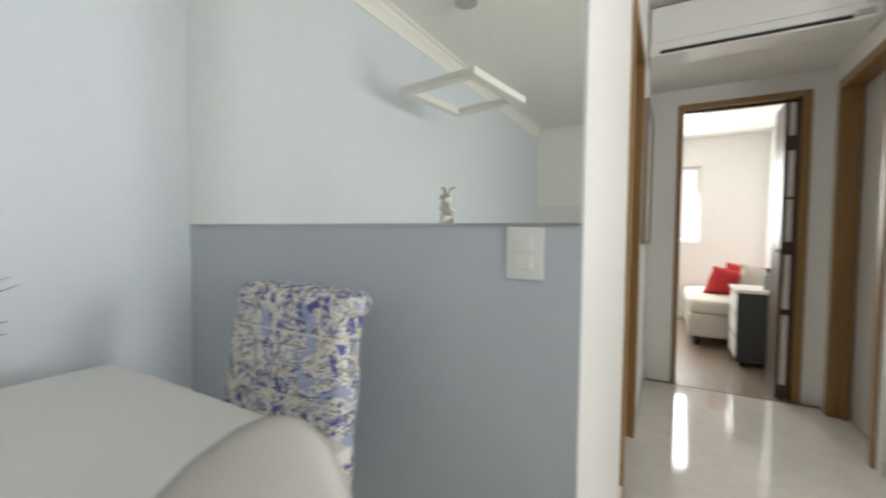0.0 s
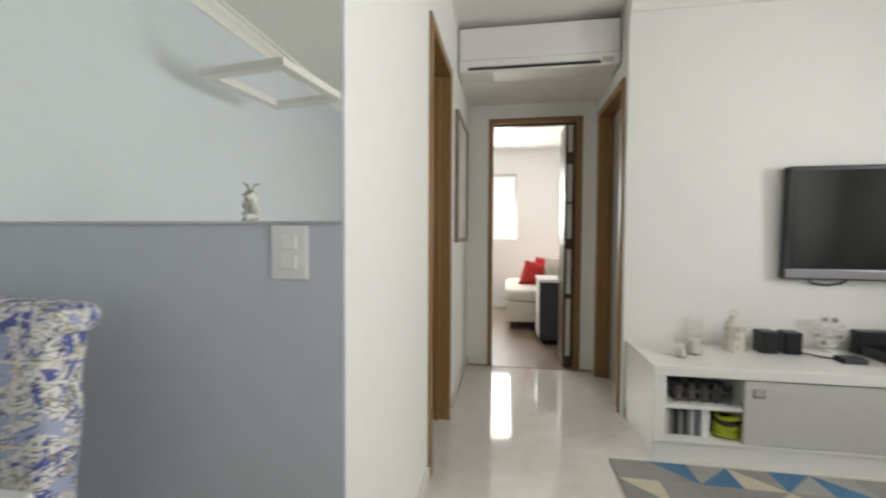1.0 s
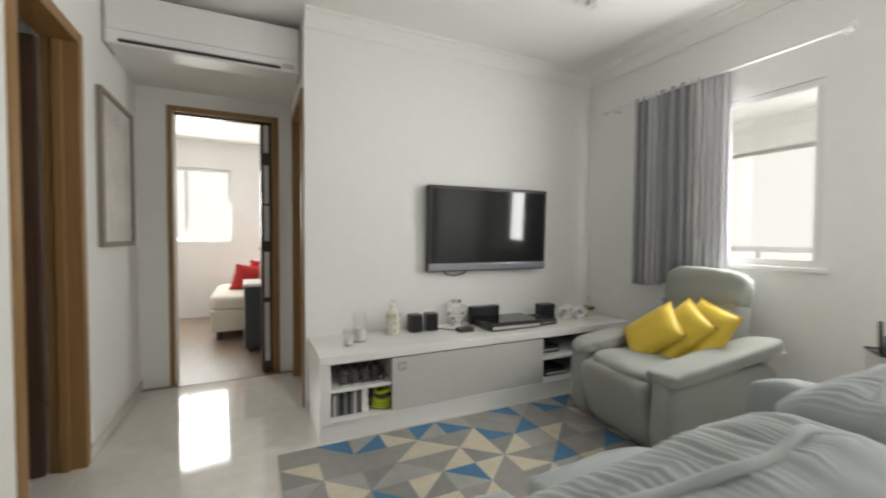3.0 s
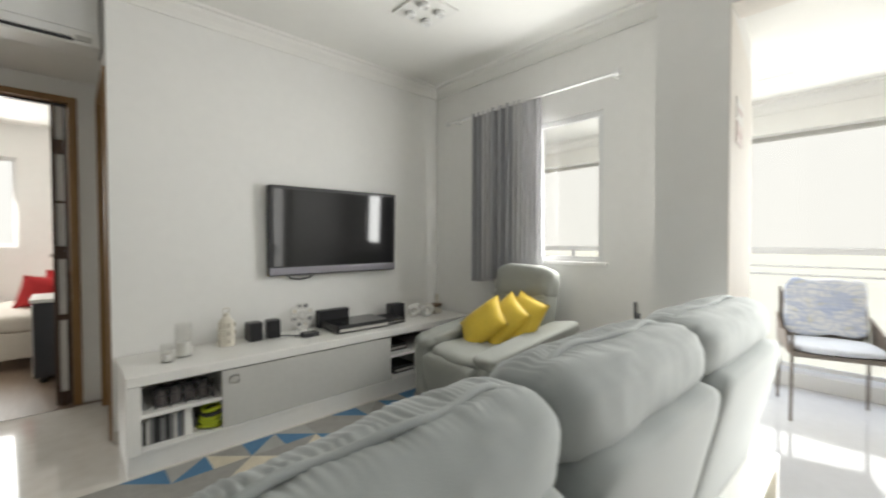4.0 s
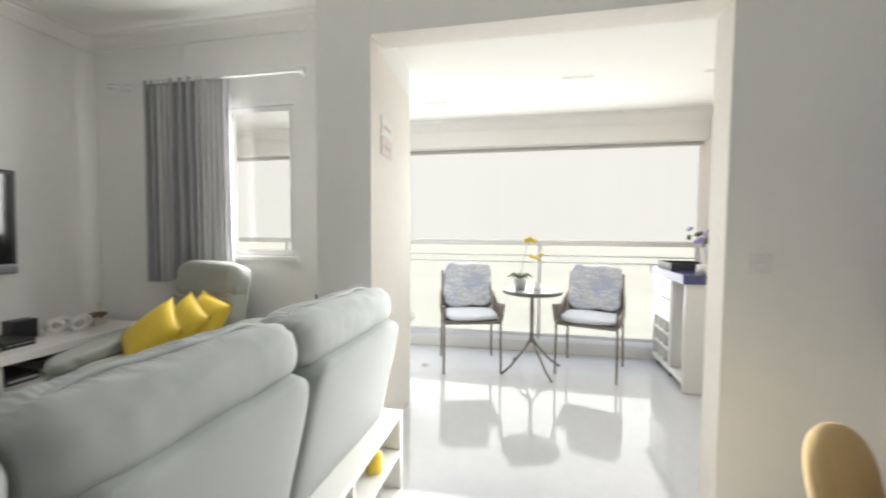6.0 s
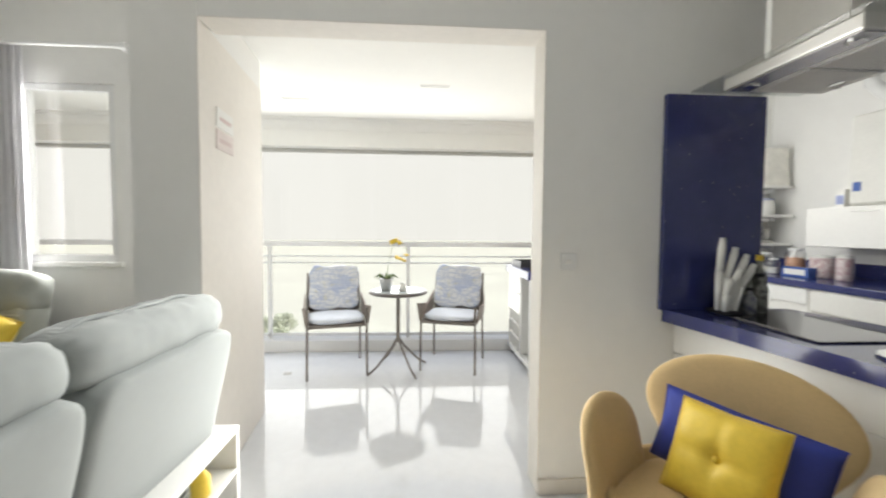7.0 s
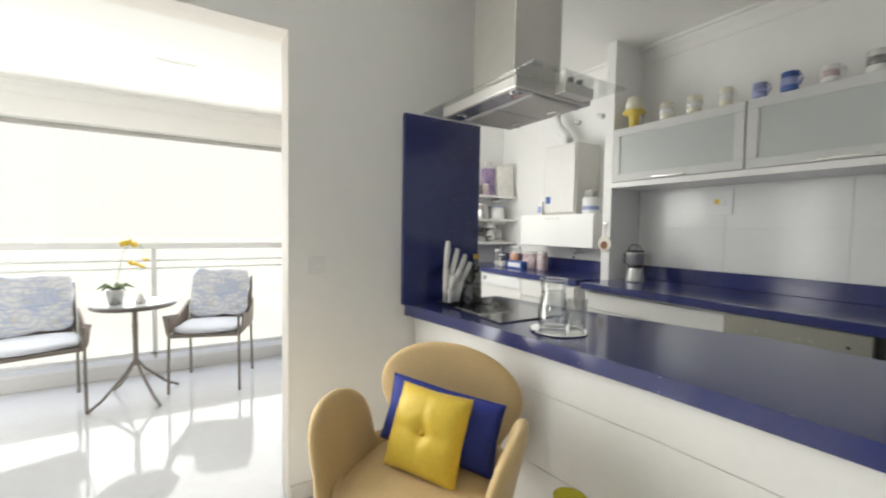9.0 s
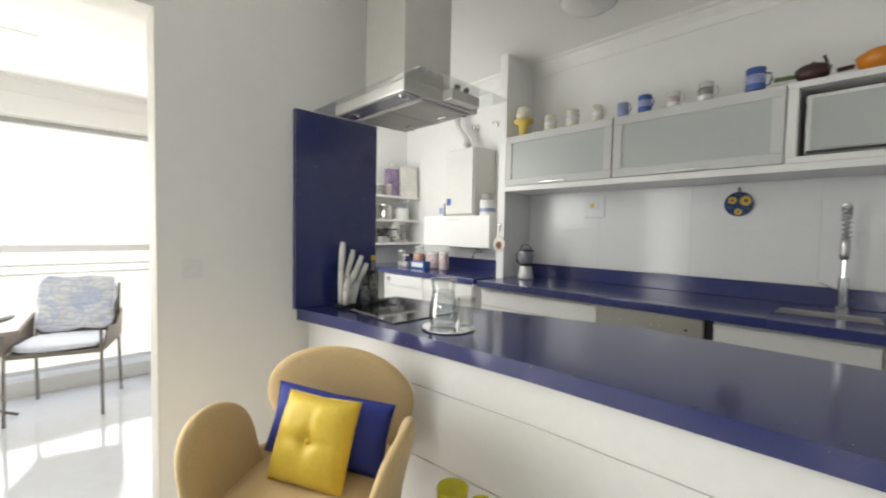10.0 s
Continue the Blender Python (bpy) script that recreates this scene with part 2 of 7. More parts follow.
def puffed(cx, cyy, cz, w, d, h, seed):
    """A stuffed roll with gathers along its top seam and soft ends."""
    bm = bmesh.new()
    nu, nv = 150, 28
    rings = []
    for i in range(nu + 1):
        u = 2 * i / nu - 1
        e = max(0.0, 1 - abs(u) ** 7) ** 0.5
        ring = []
        for j in range(nv):
            a = 2 * math.pi * j / nv
            sa, ca = math.sin(a), math.cos(a)
            px = math.copysign(abs(ca) ** (1.0 if ca > 0 else 0.75), ca) * d / 2
            pz = math.copysign(abs(sa) ** 0.75, sa) * h / 2
            top = max(0.0, sa)
            near = math.exp(-((ca - 0.22) / (0.45 if ca > 0.22 else 0.30)) ** 2) * (1.0 if sa > 0 else 0.0)
            pleat = math.sin(u * w * 205 + 3.0 * ca + seed + 9 * noise.noise(Vector((u * 5, seed, 0))))
            gather = 0.0046 * near * pleat * (0.25 + 1.3 * abs(noise.noise(Vector((u * 7 + seed, 1, 2)))))
            gather -= 0.006 * math.exp(-((ca + 0.02) / 0.07) ** 2) * (1.0 if sa > 0 else 0.0)
            fold = 0.0075 * noise.noise(Vector((u * w * 3.2 + 1.6 * ca + seed, ca * 2.2, sa * 2.2))) + 0.0042 * noise.noise(Vector((u * w * 11 + 5 * sa + 3 * ca + seed, ca * 4, sa * 4))) * (0.35 + max(0, sa))
            q = 0.40 + 0.60 * e ** 0.7
            ring.append(bm.verts.new((cx + u * w / 2, cyy + px * q + ca * (fold + gather), cz + pz * q + sa * (fold + gather))))
        rings.append(ring)
    for p, r in zip(rings, rings[1:]):
        for j in range(nv):
            bm.faces.new((p[j], p[(j + 1) % nv], r[(j + 1) % nv], r[j]))
    bm.faces.new(list(reversed(rings[0])))
    bm.faces.new(rings[-1])
    return bm


def pillow(w, h, t, m, n=14, tuft=0.0, seed=0.0):
    """A thrown cushion: two bulging sheets that meet in a pinched seam."""
    bm = bmesh.new()
    grids = []
    for side in (1, -1):
        g = []
        for i in range(n + 1):
            row = []
            for j in range(n + 1):
                u, v = 2 * i / n - 1, 2 * j / n - 1
                pin = 1 - 0.10 * ((1 - abs(u) ** 4) * abs(v) ** 4 + (1 - abs(v) ** 4) * abs(u) ** 4) * 0.6
                b = (max(0, 1 - abs(u) ** 3.2) * max(0, 1 - abs(v) ** 3.2)) ** 0.55
                b += 0.08 * noise.noise(Vector((u * 2.2 + seed, v * 2.2, side))) * b
                b -= tuft * math.exp(-(u * u + v * v) / 0.035) + 0.55 * tuft * math.exp(-min(abs(u), abs(v)) ** 2 / 0.01) * (1 - max(abs(u), abs(v)))
                row.append((m @ Vector((u * w / 2 * pin, side * t / 2 * b, v * h / 2 * pin))))
            g.append(row)
        grids.append(g)
    front = [[bm.verts.new(p) for p in r] for r in grids[0]]
    back = [[front[i][j] if i in (0, n) or j in (0, n) else bm.verts.new(grids[1][i][j]) for j in range(n + 1)] for i in range(n + 1)]
    for i in range(n):
        for j in range(n):
            bm.faces.new((front[i][j], front[i][j + 1], front[i + 1][j + 1], front[i + 1][j]))
            bm.faces.new((back[i][j], back[i + 1][j], back[i + 1][j + 1], back[i][j + 1]))
    return bm


def part(name, bm, material, parent=None, label="", smooth=False, bevel=0.0):
    """Links a bmesh as one mesh object under a thing or a part."""
    bmesh.ops.recalc_face_normals(bm, faces=bm.faces[:])
    me = bpy.data.meshes.new(name)
    bm.to_mesh(me)
    bm.free()
    for mt in material if isinstance(material, (list, tuple)) else [material]:
        me.materials.append(mt)
    if smooth:
        for p in me.polygons:
            p.use_smooth = True
    ob = new(name, me)
    ob.parent = parent
    if label:
        ob["label"] = label
    return ob


def thing(name, label, category, at=(0, 0, 0), rz=0.0, group=""):
    ob = new(name)
    ob.matrix_world = pose(*at, 0, 0, rz)
    ob.empty_display_size = 0.1
    return tagged(ob, label, category, group)


def setting(name, bm, material, label="", category="", smooth=False):
    return tagged(part(name, bm, material, None, "", smooth), label, category, kind="structure")


def poly_slab(pts, z0, z1):
    bm = bmesh.new()
    lo = [bm.verts.new((x, y, z0)) for x, y in pts]
    hi = [bm.verts.new((x, y, z1)) for x, y in pts]
    bm.faces.new(list(reversed(lo)))
    bm.faces.new(hi)
    for i in range(len(pts)):
        j = (i + 1) % len(pts)
        bm.faces.new((lo[i], lo[j], hi[j], hi[i]))
    return bm


def wall_x(name, x0, x1, y0, y1, z1, holes, material, label, z0=0.0):
    """A wall along y between x0 and x1 with openings (ya, yb, za, zb) cut right through."""
    bm = bmesh.new()
    at = y0
    for ya, yb, za, zb in sorted(holes):
        if ya > at:
            bx(bm, x0, x1, at, ya, z0, z1)
        if za > z0:
            bx(bm, x0, x1, ya, yb, z0, za)
        if zb < z1:
            bx(bm, x0, x1, ya, yb, zb, z1)
        at = yb
    if at < y1:
        bx(bm, x0, x1, at, y1, z0, z1)
    bmesh.ops.remove_doubles(bm, verts=bm.verts[:], dist=0.0005)
    return setting(name, bm, material, label, "wall")


def wall_y(name, x0, x1, y0, y1, z1, holes, material, label, z0=0.0):
    bm = bmesh.new()
    at = x0
    for xa, xb, za, zb in sorted(holes):
        if xa > at:
            bx(bm, at, xa, y0, y1, z0, z1)
        if za > z0:
            bx(bm, xa, xb, y0, y1, z0, za)
        if zb < z1:
            bx(bm, xa, xb, y0, y1, zb, z1)
        at = xb
    if at < x1:
        bx(bm, at, x1, y0, y1, z0, z1)
    bmesh.ops.remove_doubles(bm, verts=bm.verts[:], dist=0.0005)
    return setting(name, bm, material, label, "wall")


# ---- structure ----
TOP = 2.60
CX0, CX1, CEND = 2.075, 3.150, 2.642
TVY, WINX, OUTX, OPENX, BACKY = 1.74, 5.625, 5.77, 4.878, -4.82
setting("floor", box(0.40, 4.80, -5.2, 2.60, -0.12, 0.0), FLOOR, "cream polished porcelain floor with mirror gloss", "floor")
setting("floor_living_strip", box(4.804, 5.68, -0.52, 1.90, -0.12, 0.0), FLOOR, "cream polished porcelain floor beside the window wall", "floor")
setting("floor_balcony", poly_slab([(4.804, -3.12), (7.30, -3.12), (7.30, 3.40), (OUTX - 0.08, 3.40), (OUTX - 0.08, -0.524), (4.804, -0.524)], -0.14, -0.003), BALCFLOOR, "white polished porcelain balcony floor", "floor")
setting("floor_laundry", box(4.804, 6.70, -5.2, -3.124, -0.12, 0.0), FLOOR, "cream polished laundry floor", "floor")
setting("floor_bedroom", box(0.9, 5.2, 2.604, 5.7, -0.12, 0.002), PLANK, "brown wooden plank bedroom floor", "floor")
setting("floor_bathroom", box(0.4, 2.07, -0.0, 2.60, 0.0, 0.004), FLOOR, "pale bathroom floor", "floor")
setting("ceiling", box(0.30, OUTX, -5.2, 2.10, TOP, TOP + 0.12), CEIL, "smooth white ceiling", "ceiling")
setting("ceiling_bathroom", box(0.30, CX0 - 0.002, 2.102, CEND + 0.138, TOP, TOP + 0.12), CEIL, "white bathroom ceiling", "ceiling")
setting("ceiling_side_room", box(CX1 + 0.002, OUTX, 2.102, CEND + 0.138, TOP, TOP + 0.12), CEIL, "white side room ceiling", "ceiling")
setting("ceiling_corridor", box(CX0, CX1, 2.10, CEND, 2.262, TOP + 0.12), CEIL, "white dropped corridor ceiling", "ceiling")
setting("ceiling_balcony", poly_slab([(OPENX + 0.152, -3.016), (7.35, -3.016), (7.35, 3.40), (OUTX + 0.002, 3.40), (OUTX + 0.002, -0.70), (OPENX + 0.152, -0.766)], 2.237, 2.35), CEIL, "white balcony ceiling", "ceiling")
setting("ceiling_laundry", box(OUTX + 0.004, 6.75, -5.2, -3.16, TOP, TOP + 0.12), CEIL, "white laundry ceiling", "ceiling")
setting("ceiling_bedroom", box(0.9, 5.2, CEND + 0.14, 6.7, 2.50, 2.62), CEIL, "white bedroom ceiling", "ceiling")

wall_y("wall_dining", 0.567, CX0 - 0.002, -0.06, -0.0565, TOP, [], BLUEGREY, "blue-grey painted dining wall below a mirror")
wall_y("wall_dining_core", 0.42, CX0 - 0.1205, -0.056, 0.06, TOP, [], WHITE, "white wall between dining corner and bathroom")
wall_x("wall_corridor_left", CX0 - 0.12, CX0, -0.056, CEND, TOP, [(0.92, 1.536, 0.0, 2.11)], WHITE, "white corridor wall with a bathroom doorway")
wall_x("wall_corridor_right", CX1, CX1 + 0.12, TVY, CEND, TOP, [(1.83, 2.50, 0.0, 2.11)], WHITE, "white corridor wall with a doorway")
wall_y("wall_corridor_end", 1.0, 5.2, CEND, CEND + 0.14, TOP, [(2.30, 3.01, 0.0, 2.11)], WHITE, "white corridor end wall with the bedroom doorway")
wall_y("wall_tv", CX1 + 0.12, OUTX, TVY, TVY + 0.14, TOP, [], WHITE, "plain white wall behind the television")
wall_x("wall_window", WINX, OUTX, -0.515, TVY, TOP, [(0.076, 1.05, 0.99, 2.025)], WHITE, "white wall with a window onto the balcony")
setting("wall_pier", poly_slab([(OPENX, -0.515), (OPENX, -0.783), (OUTX, -0.70), (OUTX, -0.515)], 0, TOP), WHITE, "white pier beside the balcony opening", "wall")
wall_x("wall_opening", OPENX, OPENX + 0.15, -3.24, -0.786, TOP, [(-2.243, -0.786, 0.0, 2.063)], WHITE, "white wall with the wide balcony opening")
wall_y("wall_laundry_side", OPENX + 0.15, 6.75, -3.24, -3.12, TOP, [(5.2, 6.4, 1.0, 2.1)], WHITE, "white wall between laundry and balcony")
wall_y("wall_kitchen_back", 0.30, 6.75, BACKY - 0.14, BACKY, TOP, [], WHITE, "white tiled kitchen back wall")
wall_x("wall_laundry_end", 6.55, 6.70, BACKY, -3.24, TOP, [], WHITE, "white laundry end wall")
wall_x("wall_dining_left", 0.42, 0.567, BACKY, -0.06, TOP, [], PALEBLUE, "pale blue-white painted dining wall")
wall_x("wall_bathroom_far", 0.40, 0.52, 0.06, CEND, TOP, [], WHITE, "white bathroom wall")
wall_x("wall_bedroom_left", 0.9, 1.04, CEND + 0.14, 6.7, TOP, [], WHITE, "white bedroom wall")
wall_x("wall_bedroom_right", 3.30, 3.42, CEND + 0.14, 6.7, TOP, [], WHITE, "white bedroom wall with a picture")
wall_y("wall_bedroom_end", 0.9, 5.2, 5.6, 5.74, TOP, [(1.45, 2.57, 1.085, 2.12)], WHITE, "white bedroom end wall with a window")
wall_x("wall_side_room", 5.0, 5.1, TVY + 0.14, CEND, TOP, [], WHITE, "white wall of the side room")
wall_x("wall_balcony_house", OUTX - 0.14, OUTX, TVY + 0.1405, 3.40, 2.35, [], PEACH, "warm white house wall along the balcony")
wall_y("wall_balcony_left_end", 5.77, 7.30, 3.20, 3.34, 2.35, [], PEACH, "warm white balcony end wall")
wall_y("wall_balcony_right_end", OPENX + 0.15, 7.30, -3.118, -3.02, 2.35, [], PEACH, "warm peach balcony end wall")
setting("balcony_kerb", box(7.08, 7.26, -3.02, 3.2, -0.004, 0.11, bevel=0.008), WHITE, "low white kerb under the balcony glazing", "kerb")
setting("balcony_beam", box(7.08, 7.28, -3.02, 3.2, 1.985, 2.236), CEIL, "white beam with a rolled blind over the glazing", "beam")
setting("balcony_sill_drain", turned([(0.034, 0.0), (0.036, 0.003), (0.027, 0.003), (0.026, 0.001)], 28, (6.49, -0.62, -0.003)), STEEL, "round steel floor drain ring", "drain")


def cove(name, x0, y0, x1, y1, nx, ny, z=TOP):
    """A stepped plaster cornice along a wall line; (nx, ny) points into the room."""
    bm = bmesh.new()
    prof = [(0, -0.10), (0.012, -0.10), (0.016, -0.085), (0.03, -0.06), (0.055, -0.035), (0.06, -0.018), (0.085, -0.014), (0.09, 0.0), (0, 0.0)]
    a = [bm.verts.new((x0 + nx * d, y0 + ny * d, z + h)) for d, h in prof]
    b = [bm.verts.new((x1 + nx * d, y1 + ny * d, z + h)) for d, h in prof]
    for i in range(len(prof)):
        j = (i + 1) % len(prof)
        bm.faces.new((a[i], a[j], b[j], b[i]))
    bm.faces.new(a)
    bm.faces.new(list(reversed(b)))
    setting(name, bm, CEIL, "white plaster cornice under the ceiling", "trim")


cove("trim_tv_wall", CX1, TVY, WINX, TVY, 0, -1)
cove("trim_window_wall", WINX, -0.515, WINX, TVY, -1, 0)
cove("trim_kitchen_wall", 0.57, BACKY, 6.55, BACKY, 0, 1)
cove("trim_dining_left", 0.567, BACKY, 0.567, -0.06, 1, 0)
cove("trim_balcony", 7.08, -3.02, 7.08, 3.2, -1, 0, 2.237)

# warm lining of the balcony opening
LIN = mat("warm_cream_lining", (0.84, 0.80, 0.745), 0.6, var=0.03, scale=2, bump=0.08, bump_scale=140)
setting("trim_opening_left", poly_slab([(OPENX - 0.002, -0.7832), (OPENX - 0.002, -0.7872), (OUTX, -0.7042), (OUTX, -0.7002)], 0.0, 2.060), LIN, "warm cream reveal of the balcony opening", "trim")
setting("trim_opening_right", box(OPENX - 0.002, OPENX + 0.152, -2.243, -2.239, 0.0, 2.060), LIN, "warm cream reveal of the balcony opening", "trim")
setting("trim_opening_head", box(OPENX - 0.002, OPENX + 0.152, -2.243, -0.786, 2.0595, 2.0628), LIN, "warm cream head of the balcony opening", "trim")

# low plaster skirting of the same porcelain as the floor
for nm, a in (("baseboard_tv", (CX1 + 0.002, WINX, TVY - 0.012, TVY, 0.0, 0.07)), ("baseboard_window", (WINX - 0.012, WINX, -0.515, TVY - 0.014, 0.0, 0.07)),
              ("baseboard_opening", (OPENX - 0.012, OPENX, -2.77, -2.243, 0.0, 0.07)), ("baseboard_dining", (0.567, CX0 - 0.002, -0.072, -0.06, 0.0, 0.07)),
              ("baseboard_corridor_left", (CX0, CX0 + 0.012, -0.055, 0.888, 0.0, 0.07)), ("baseboard_corridor_far", (CX0, CX0 + 0.012, 1.568, CEND, 0.0, 0.07))):
    setting(nm, box(*a, bevel=0.003), FLOOR, "low cream porcelain skirting", "baseboard")


# ---- doorways ----
def frame_x(name, x, face, y0, y1, z1, depth=0.13):
    """An oak door lining in a wall that runs along y; face is +1 or -1 for the side seen."""
    d = thing(name, "golden oak door frame round an open doorway", "door frame")
    d["kind"] = "structure"
    w = 0.055
    xa, xb = sorted((x + face * 0.014, x - face * depth))
    part("jamb", box(xa, xb, y0, y0 + w, 0, z1, bevel=0.004), OAK, d)
    part("jamb", box(xa, xb, y1 - w, y1, 0, z1, bevel=0.004), OAK, d)
    part("head", box(xa, xb, y0 + w, y1 - w, z1 - w, z1, bevel=0.004), OAK, d)
    xs, xe = sorted((x - face * 0.05, x - face * 0.085))
    part("stop", box(xs, xe, y1 - w - 0.018, y1 - w, 0, z1 - w, bevel=0.003), OAK, d)
    return d


def frame_y(name, y, x0, x1, z1, depth=0.15):
    d = thing(name, "golden oak door frame of the bedroom doorway", "door frame")
    d["kind"] = "structure"
    w = 0.05
    part("jamb", box(x0, x0 + w * 0.7, y - 0.014, y + depth, 0, z1, bevel=0.004), OAK, d)
    part("jamb", box(x1 - w, x1, y - 0.014, y + depth, 0, z1, bevel=0.004), OAK, d)
    part("head", box(x0 + w * 0.7, x1 - w, y - 0.014, y + depth, z1 - w * 0.8, z1, bevel=0.004), OAK, d)
    part("door_track", box(x0 + w * 0.7, x1 - w, y + 0.05, y + 0.08, z1 - w * 0.8 - 0.014, z1 - w * 0.8), BLACK, d, "dark sliding track")
    return d


frame_x("door_1", CX0, 1, 0.889, 1.566, 2.137)
frame_x("door_2", CX1, -1, 1.80, 2.525, 2.137)
frame_y("door_3", CEND, 2.262, 3.042, 2.143)

leaf = thing("folding_door", "folded dark brown door with pale glazed panels, open", "door")
for x, y0 in ((2.905, CEND + 0.020), (2.968, CEND + 0.028)):
    part("stile", box(x, x + 0.022, y0, y0 + 0.30, 0.012, 2.085, bevel=0.003), DARKWOOD, leaf)
part("pale_panel", box(2.9275, 2.9675, CEND + 0.040, CEND + 0.052, 0.012, 2.080), LACQ, leaf, "pale glazed panel between the dark stiles")
for z, h in ((0.05, 0.05), (0.62, 0.02), (1.07, 0.045), (1.42, 0.008), (1.80, 0.05)):
    part("rail", box(2.9275, 2.9675, CEND + 0.024, CEND + 0.0395, z - h, z + h, bevel=0.002), DARKWOOD, leaf)
part("door_handle", rod((2.888, CEND + 0.06, 1.05), (2.9045, CEND + 0.06, 1.05), 0.012), STEEL, leaf)

leaf = thing("bathroom_door", "dark brown wooden door standing open inwards", "door")
part("door_panel", box(1.30, 1.94, 1.475, 1.51, 0.012, 2.075, bevel=0.003), DARKWOOD, leaf)
part("door_handle", pipe([(1.38, 1.475, 1.03), (1.38, 1.43, 1.03), (1.49, 1.43, 1.03)], 0.009), STEEL, leaf)
leaf = thing("side_room_door", "pale grey painted inner door, closed", "door")
part("door_panel", box(CX1 + 0.095, CX1 + 0.128, 1.858, 2.467, 0.012, 2.078, bevel=0.003), GREYLACQ, leaf)
part("door_handle", pipe([(CX1 + 0.095, 1.93, 1.03), (CX1 + 0.055, 1.93, 1.03), (CX1 + 0.055, 2.03, 1.03)], 0.009), STEEL, leaf)

sh = thing("bathroom_shelf", "dark wall shelf stack with bottles in the bathroom", "shelf")
for z in (0.32, 0.80, 1.10, 1.60):
    part("shelf_board", box(1.50, 1.80, 1.18, 1.45, z, z + 0.02, bevel=0.003), DARKWOOD, sh)
part("back_board", box(1.48, 1.50, 1.18, 1.45, 0.0, 1.9, bevel=0.003), DARKWOOD, sh)

# ---- mirror, switches, picture ----
mi = thing("wall_mirror", "large frameless mirror above the blue-grey wall", "mirror")
part("mirror_glass", box(0.572, 2.070, -0.066, -0.0605, 1.166, TOP - 0.005), MIRROR, mi)
part("edge_strip", box(0.572, 2.070, -0.067, -0.0605, 1.160, 1.1655), STEEL, mi, "thin grey lower mirror edge")


def switch(name, label, m, w=0.088, h=0.122, keys=2):
    s = thing(name, label, "switch")
    part("plate", box(-w / 2, w / 2, -0.008, 0, -h / 2, h / 2, bevel=0.004), ALU, s)
    for k in range(keys):
        z = (k - (keys - 1) / 2) * h * 0.36
        part("rocker", box(-w * 0.22, w * 0.22, -0.013, -0.0075, z - h * 0.13, z + h * 0.13, bevel=0.003), LACQ, s)
    s.matrix_world = m
    return s


switch("light_switch", "white double rocker switch below the mirror", pose(1.947, -0.0605, 1.096))
switch("light_switch", "small white switch on the pier wall", pose(OPENX - 0.0005, -2.36, 1.06, 0, 0, -90), 0.075, 0.075, 1)
pf = thing("picture_frame", "tall brown-framed pale picture on the corridor wall", "picture")
Y0, Y1, Z0, Z1 = 1.775, 2.42, 1.09, 1.975
for a in ((Y0, Y1, Z0, Z0 + 0.03), (Y0, Y1, Z1 - 0.03, Z1), (Y0, Y0 + 0.03, Z0 + 0.03, Z1 - 0.03), (Y1 - 0.03, Y1, Z0 + 0.03, Z1 - 0.03)):
    part("frame_rail", box(CX0 + 0.001, CX0 + 0.03, *a, bevel=0.003), mat("grey_brown_frame", (0.24, 0.20, 0.16), 0.45, var=0.1), pf)
part("print", box(CX0 + 0.001, CX0 + 0.018, Y0 + 0.03, Y1 - 0.03, Z0 + 0.03, Z1 - 0.03), mat("pale_print", (0.62, 0.60, 0.56), 0.4, var=0.25, scale=4), pf)

# ---- air conditioner ----
ac = thing("air_conditioner", "white split air conditioner above the corridor entrance", "air conditioner")
part("body", box(2.085, 3.140, 1.895, 2.099, 2.258, 2.556, bevel=0.018, seg=3), LACQ, ac)
part("front_panel", box(2.100, 3.125, 1.886, 1.896, 2.335, 2.546, bevel=0.004), ALU, ac)
part("flap", box(2.16, 3.01, 1.884, 1.899, 2.288, 2.330, bevel=0.003), ALU, ac)
part("outlet_slot", box(2.15, 3.02, 1.890, 1.897, 2.268, 2.284), BLACK, ac, "dark air outlet")
part("display", box(3.03, 3.10, 1.885, 1.896, 2.275, 2.305, bevel=0.003), GREYLACQ, ac)
for x in (2.079, 3.1395):
    part("side_cap", box(x, x + 0.007, 1.90, 2.099, 2.262, 2.552), GREYLACQ, ac, "grey end cap")

# ---- window, curtain ----
wi = thing("window_1", "white aluminium window looking onto the balcony", "window")
wi["kind"] = "structure"
for a in ((0.078, 1.048, 0.992, 1.03), (0.078, 1.048, 1.985, 2.023), (0.078, 0.112, 1.03, 1.985), (0.56, 0.60, 1.03, 1.985), (1.014, 1.048, 1.03, 1.985)):
    part("window_frame", box(WINX + 0.006, WINX + 0.05, *a, bevel=0.004), ALU, wi)
pg = part("pane", box(WINX + 0.026, WINX + 0.031, 0.112, 1.014, 1.03, 1.985), GLAZE, wi)
pg.visible_shadow = False
part("window_sill", box(WINX - 0.022, WINX + 0.075, 0.04, 1.09, 0.962, 0.991, bevel=0.004), WHITE, wi)
rodz, rodx = 2.20, 5.52
cr = thing("curtain_rod", "thin white curtain rod with round end caps", "curtain rod")
part("pole", rod((rodx, -0.06, rodz), (rodx, 1.46, rodz), 0.011), ALU, cr)
for y in (-0.075, 1.46):
    part("finial", rod((rodx, y, rodz), (rodx, y + 0.03, rodz), 0.022), ALU, cr)
for y in (-0.02, 1.42):
    part("bracket", rod((rodx, y, rodz), (WINX, y, rodz), 0.008), ALU, cr)


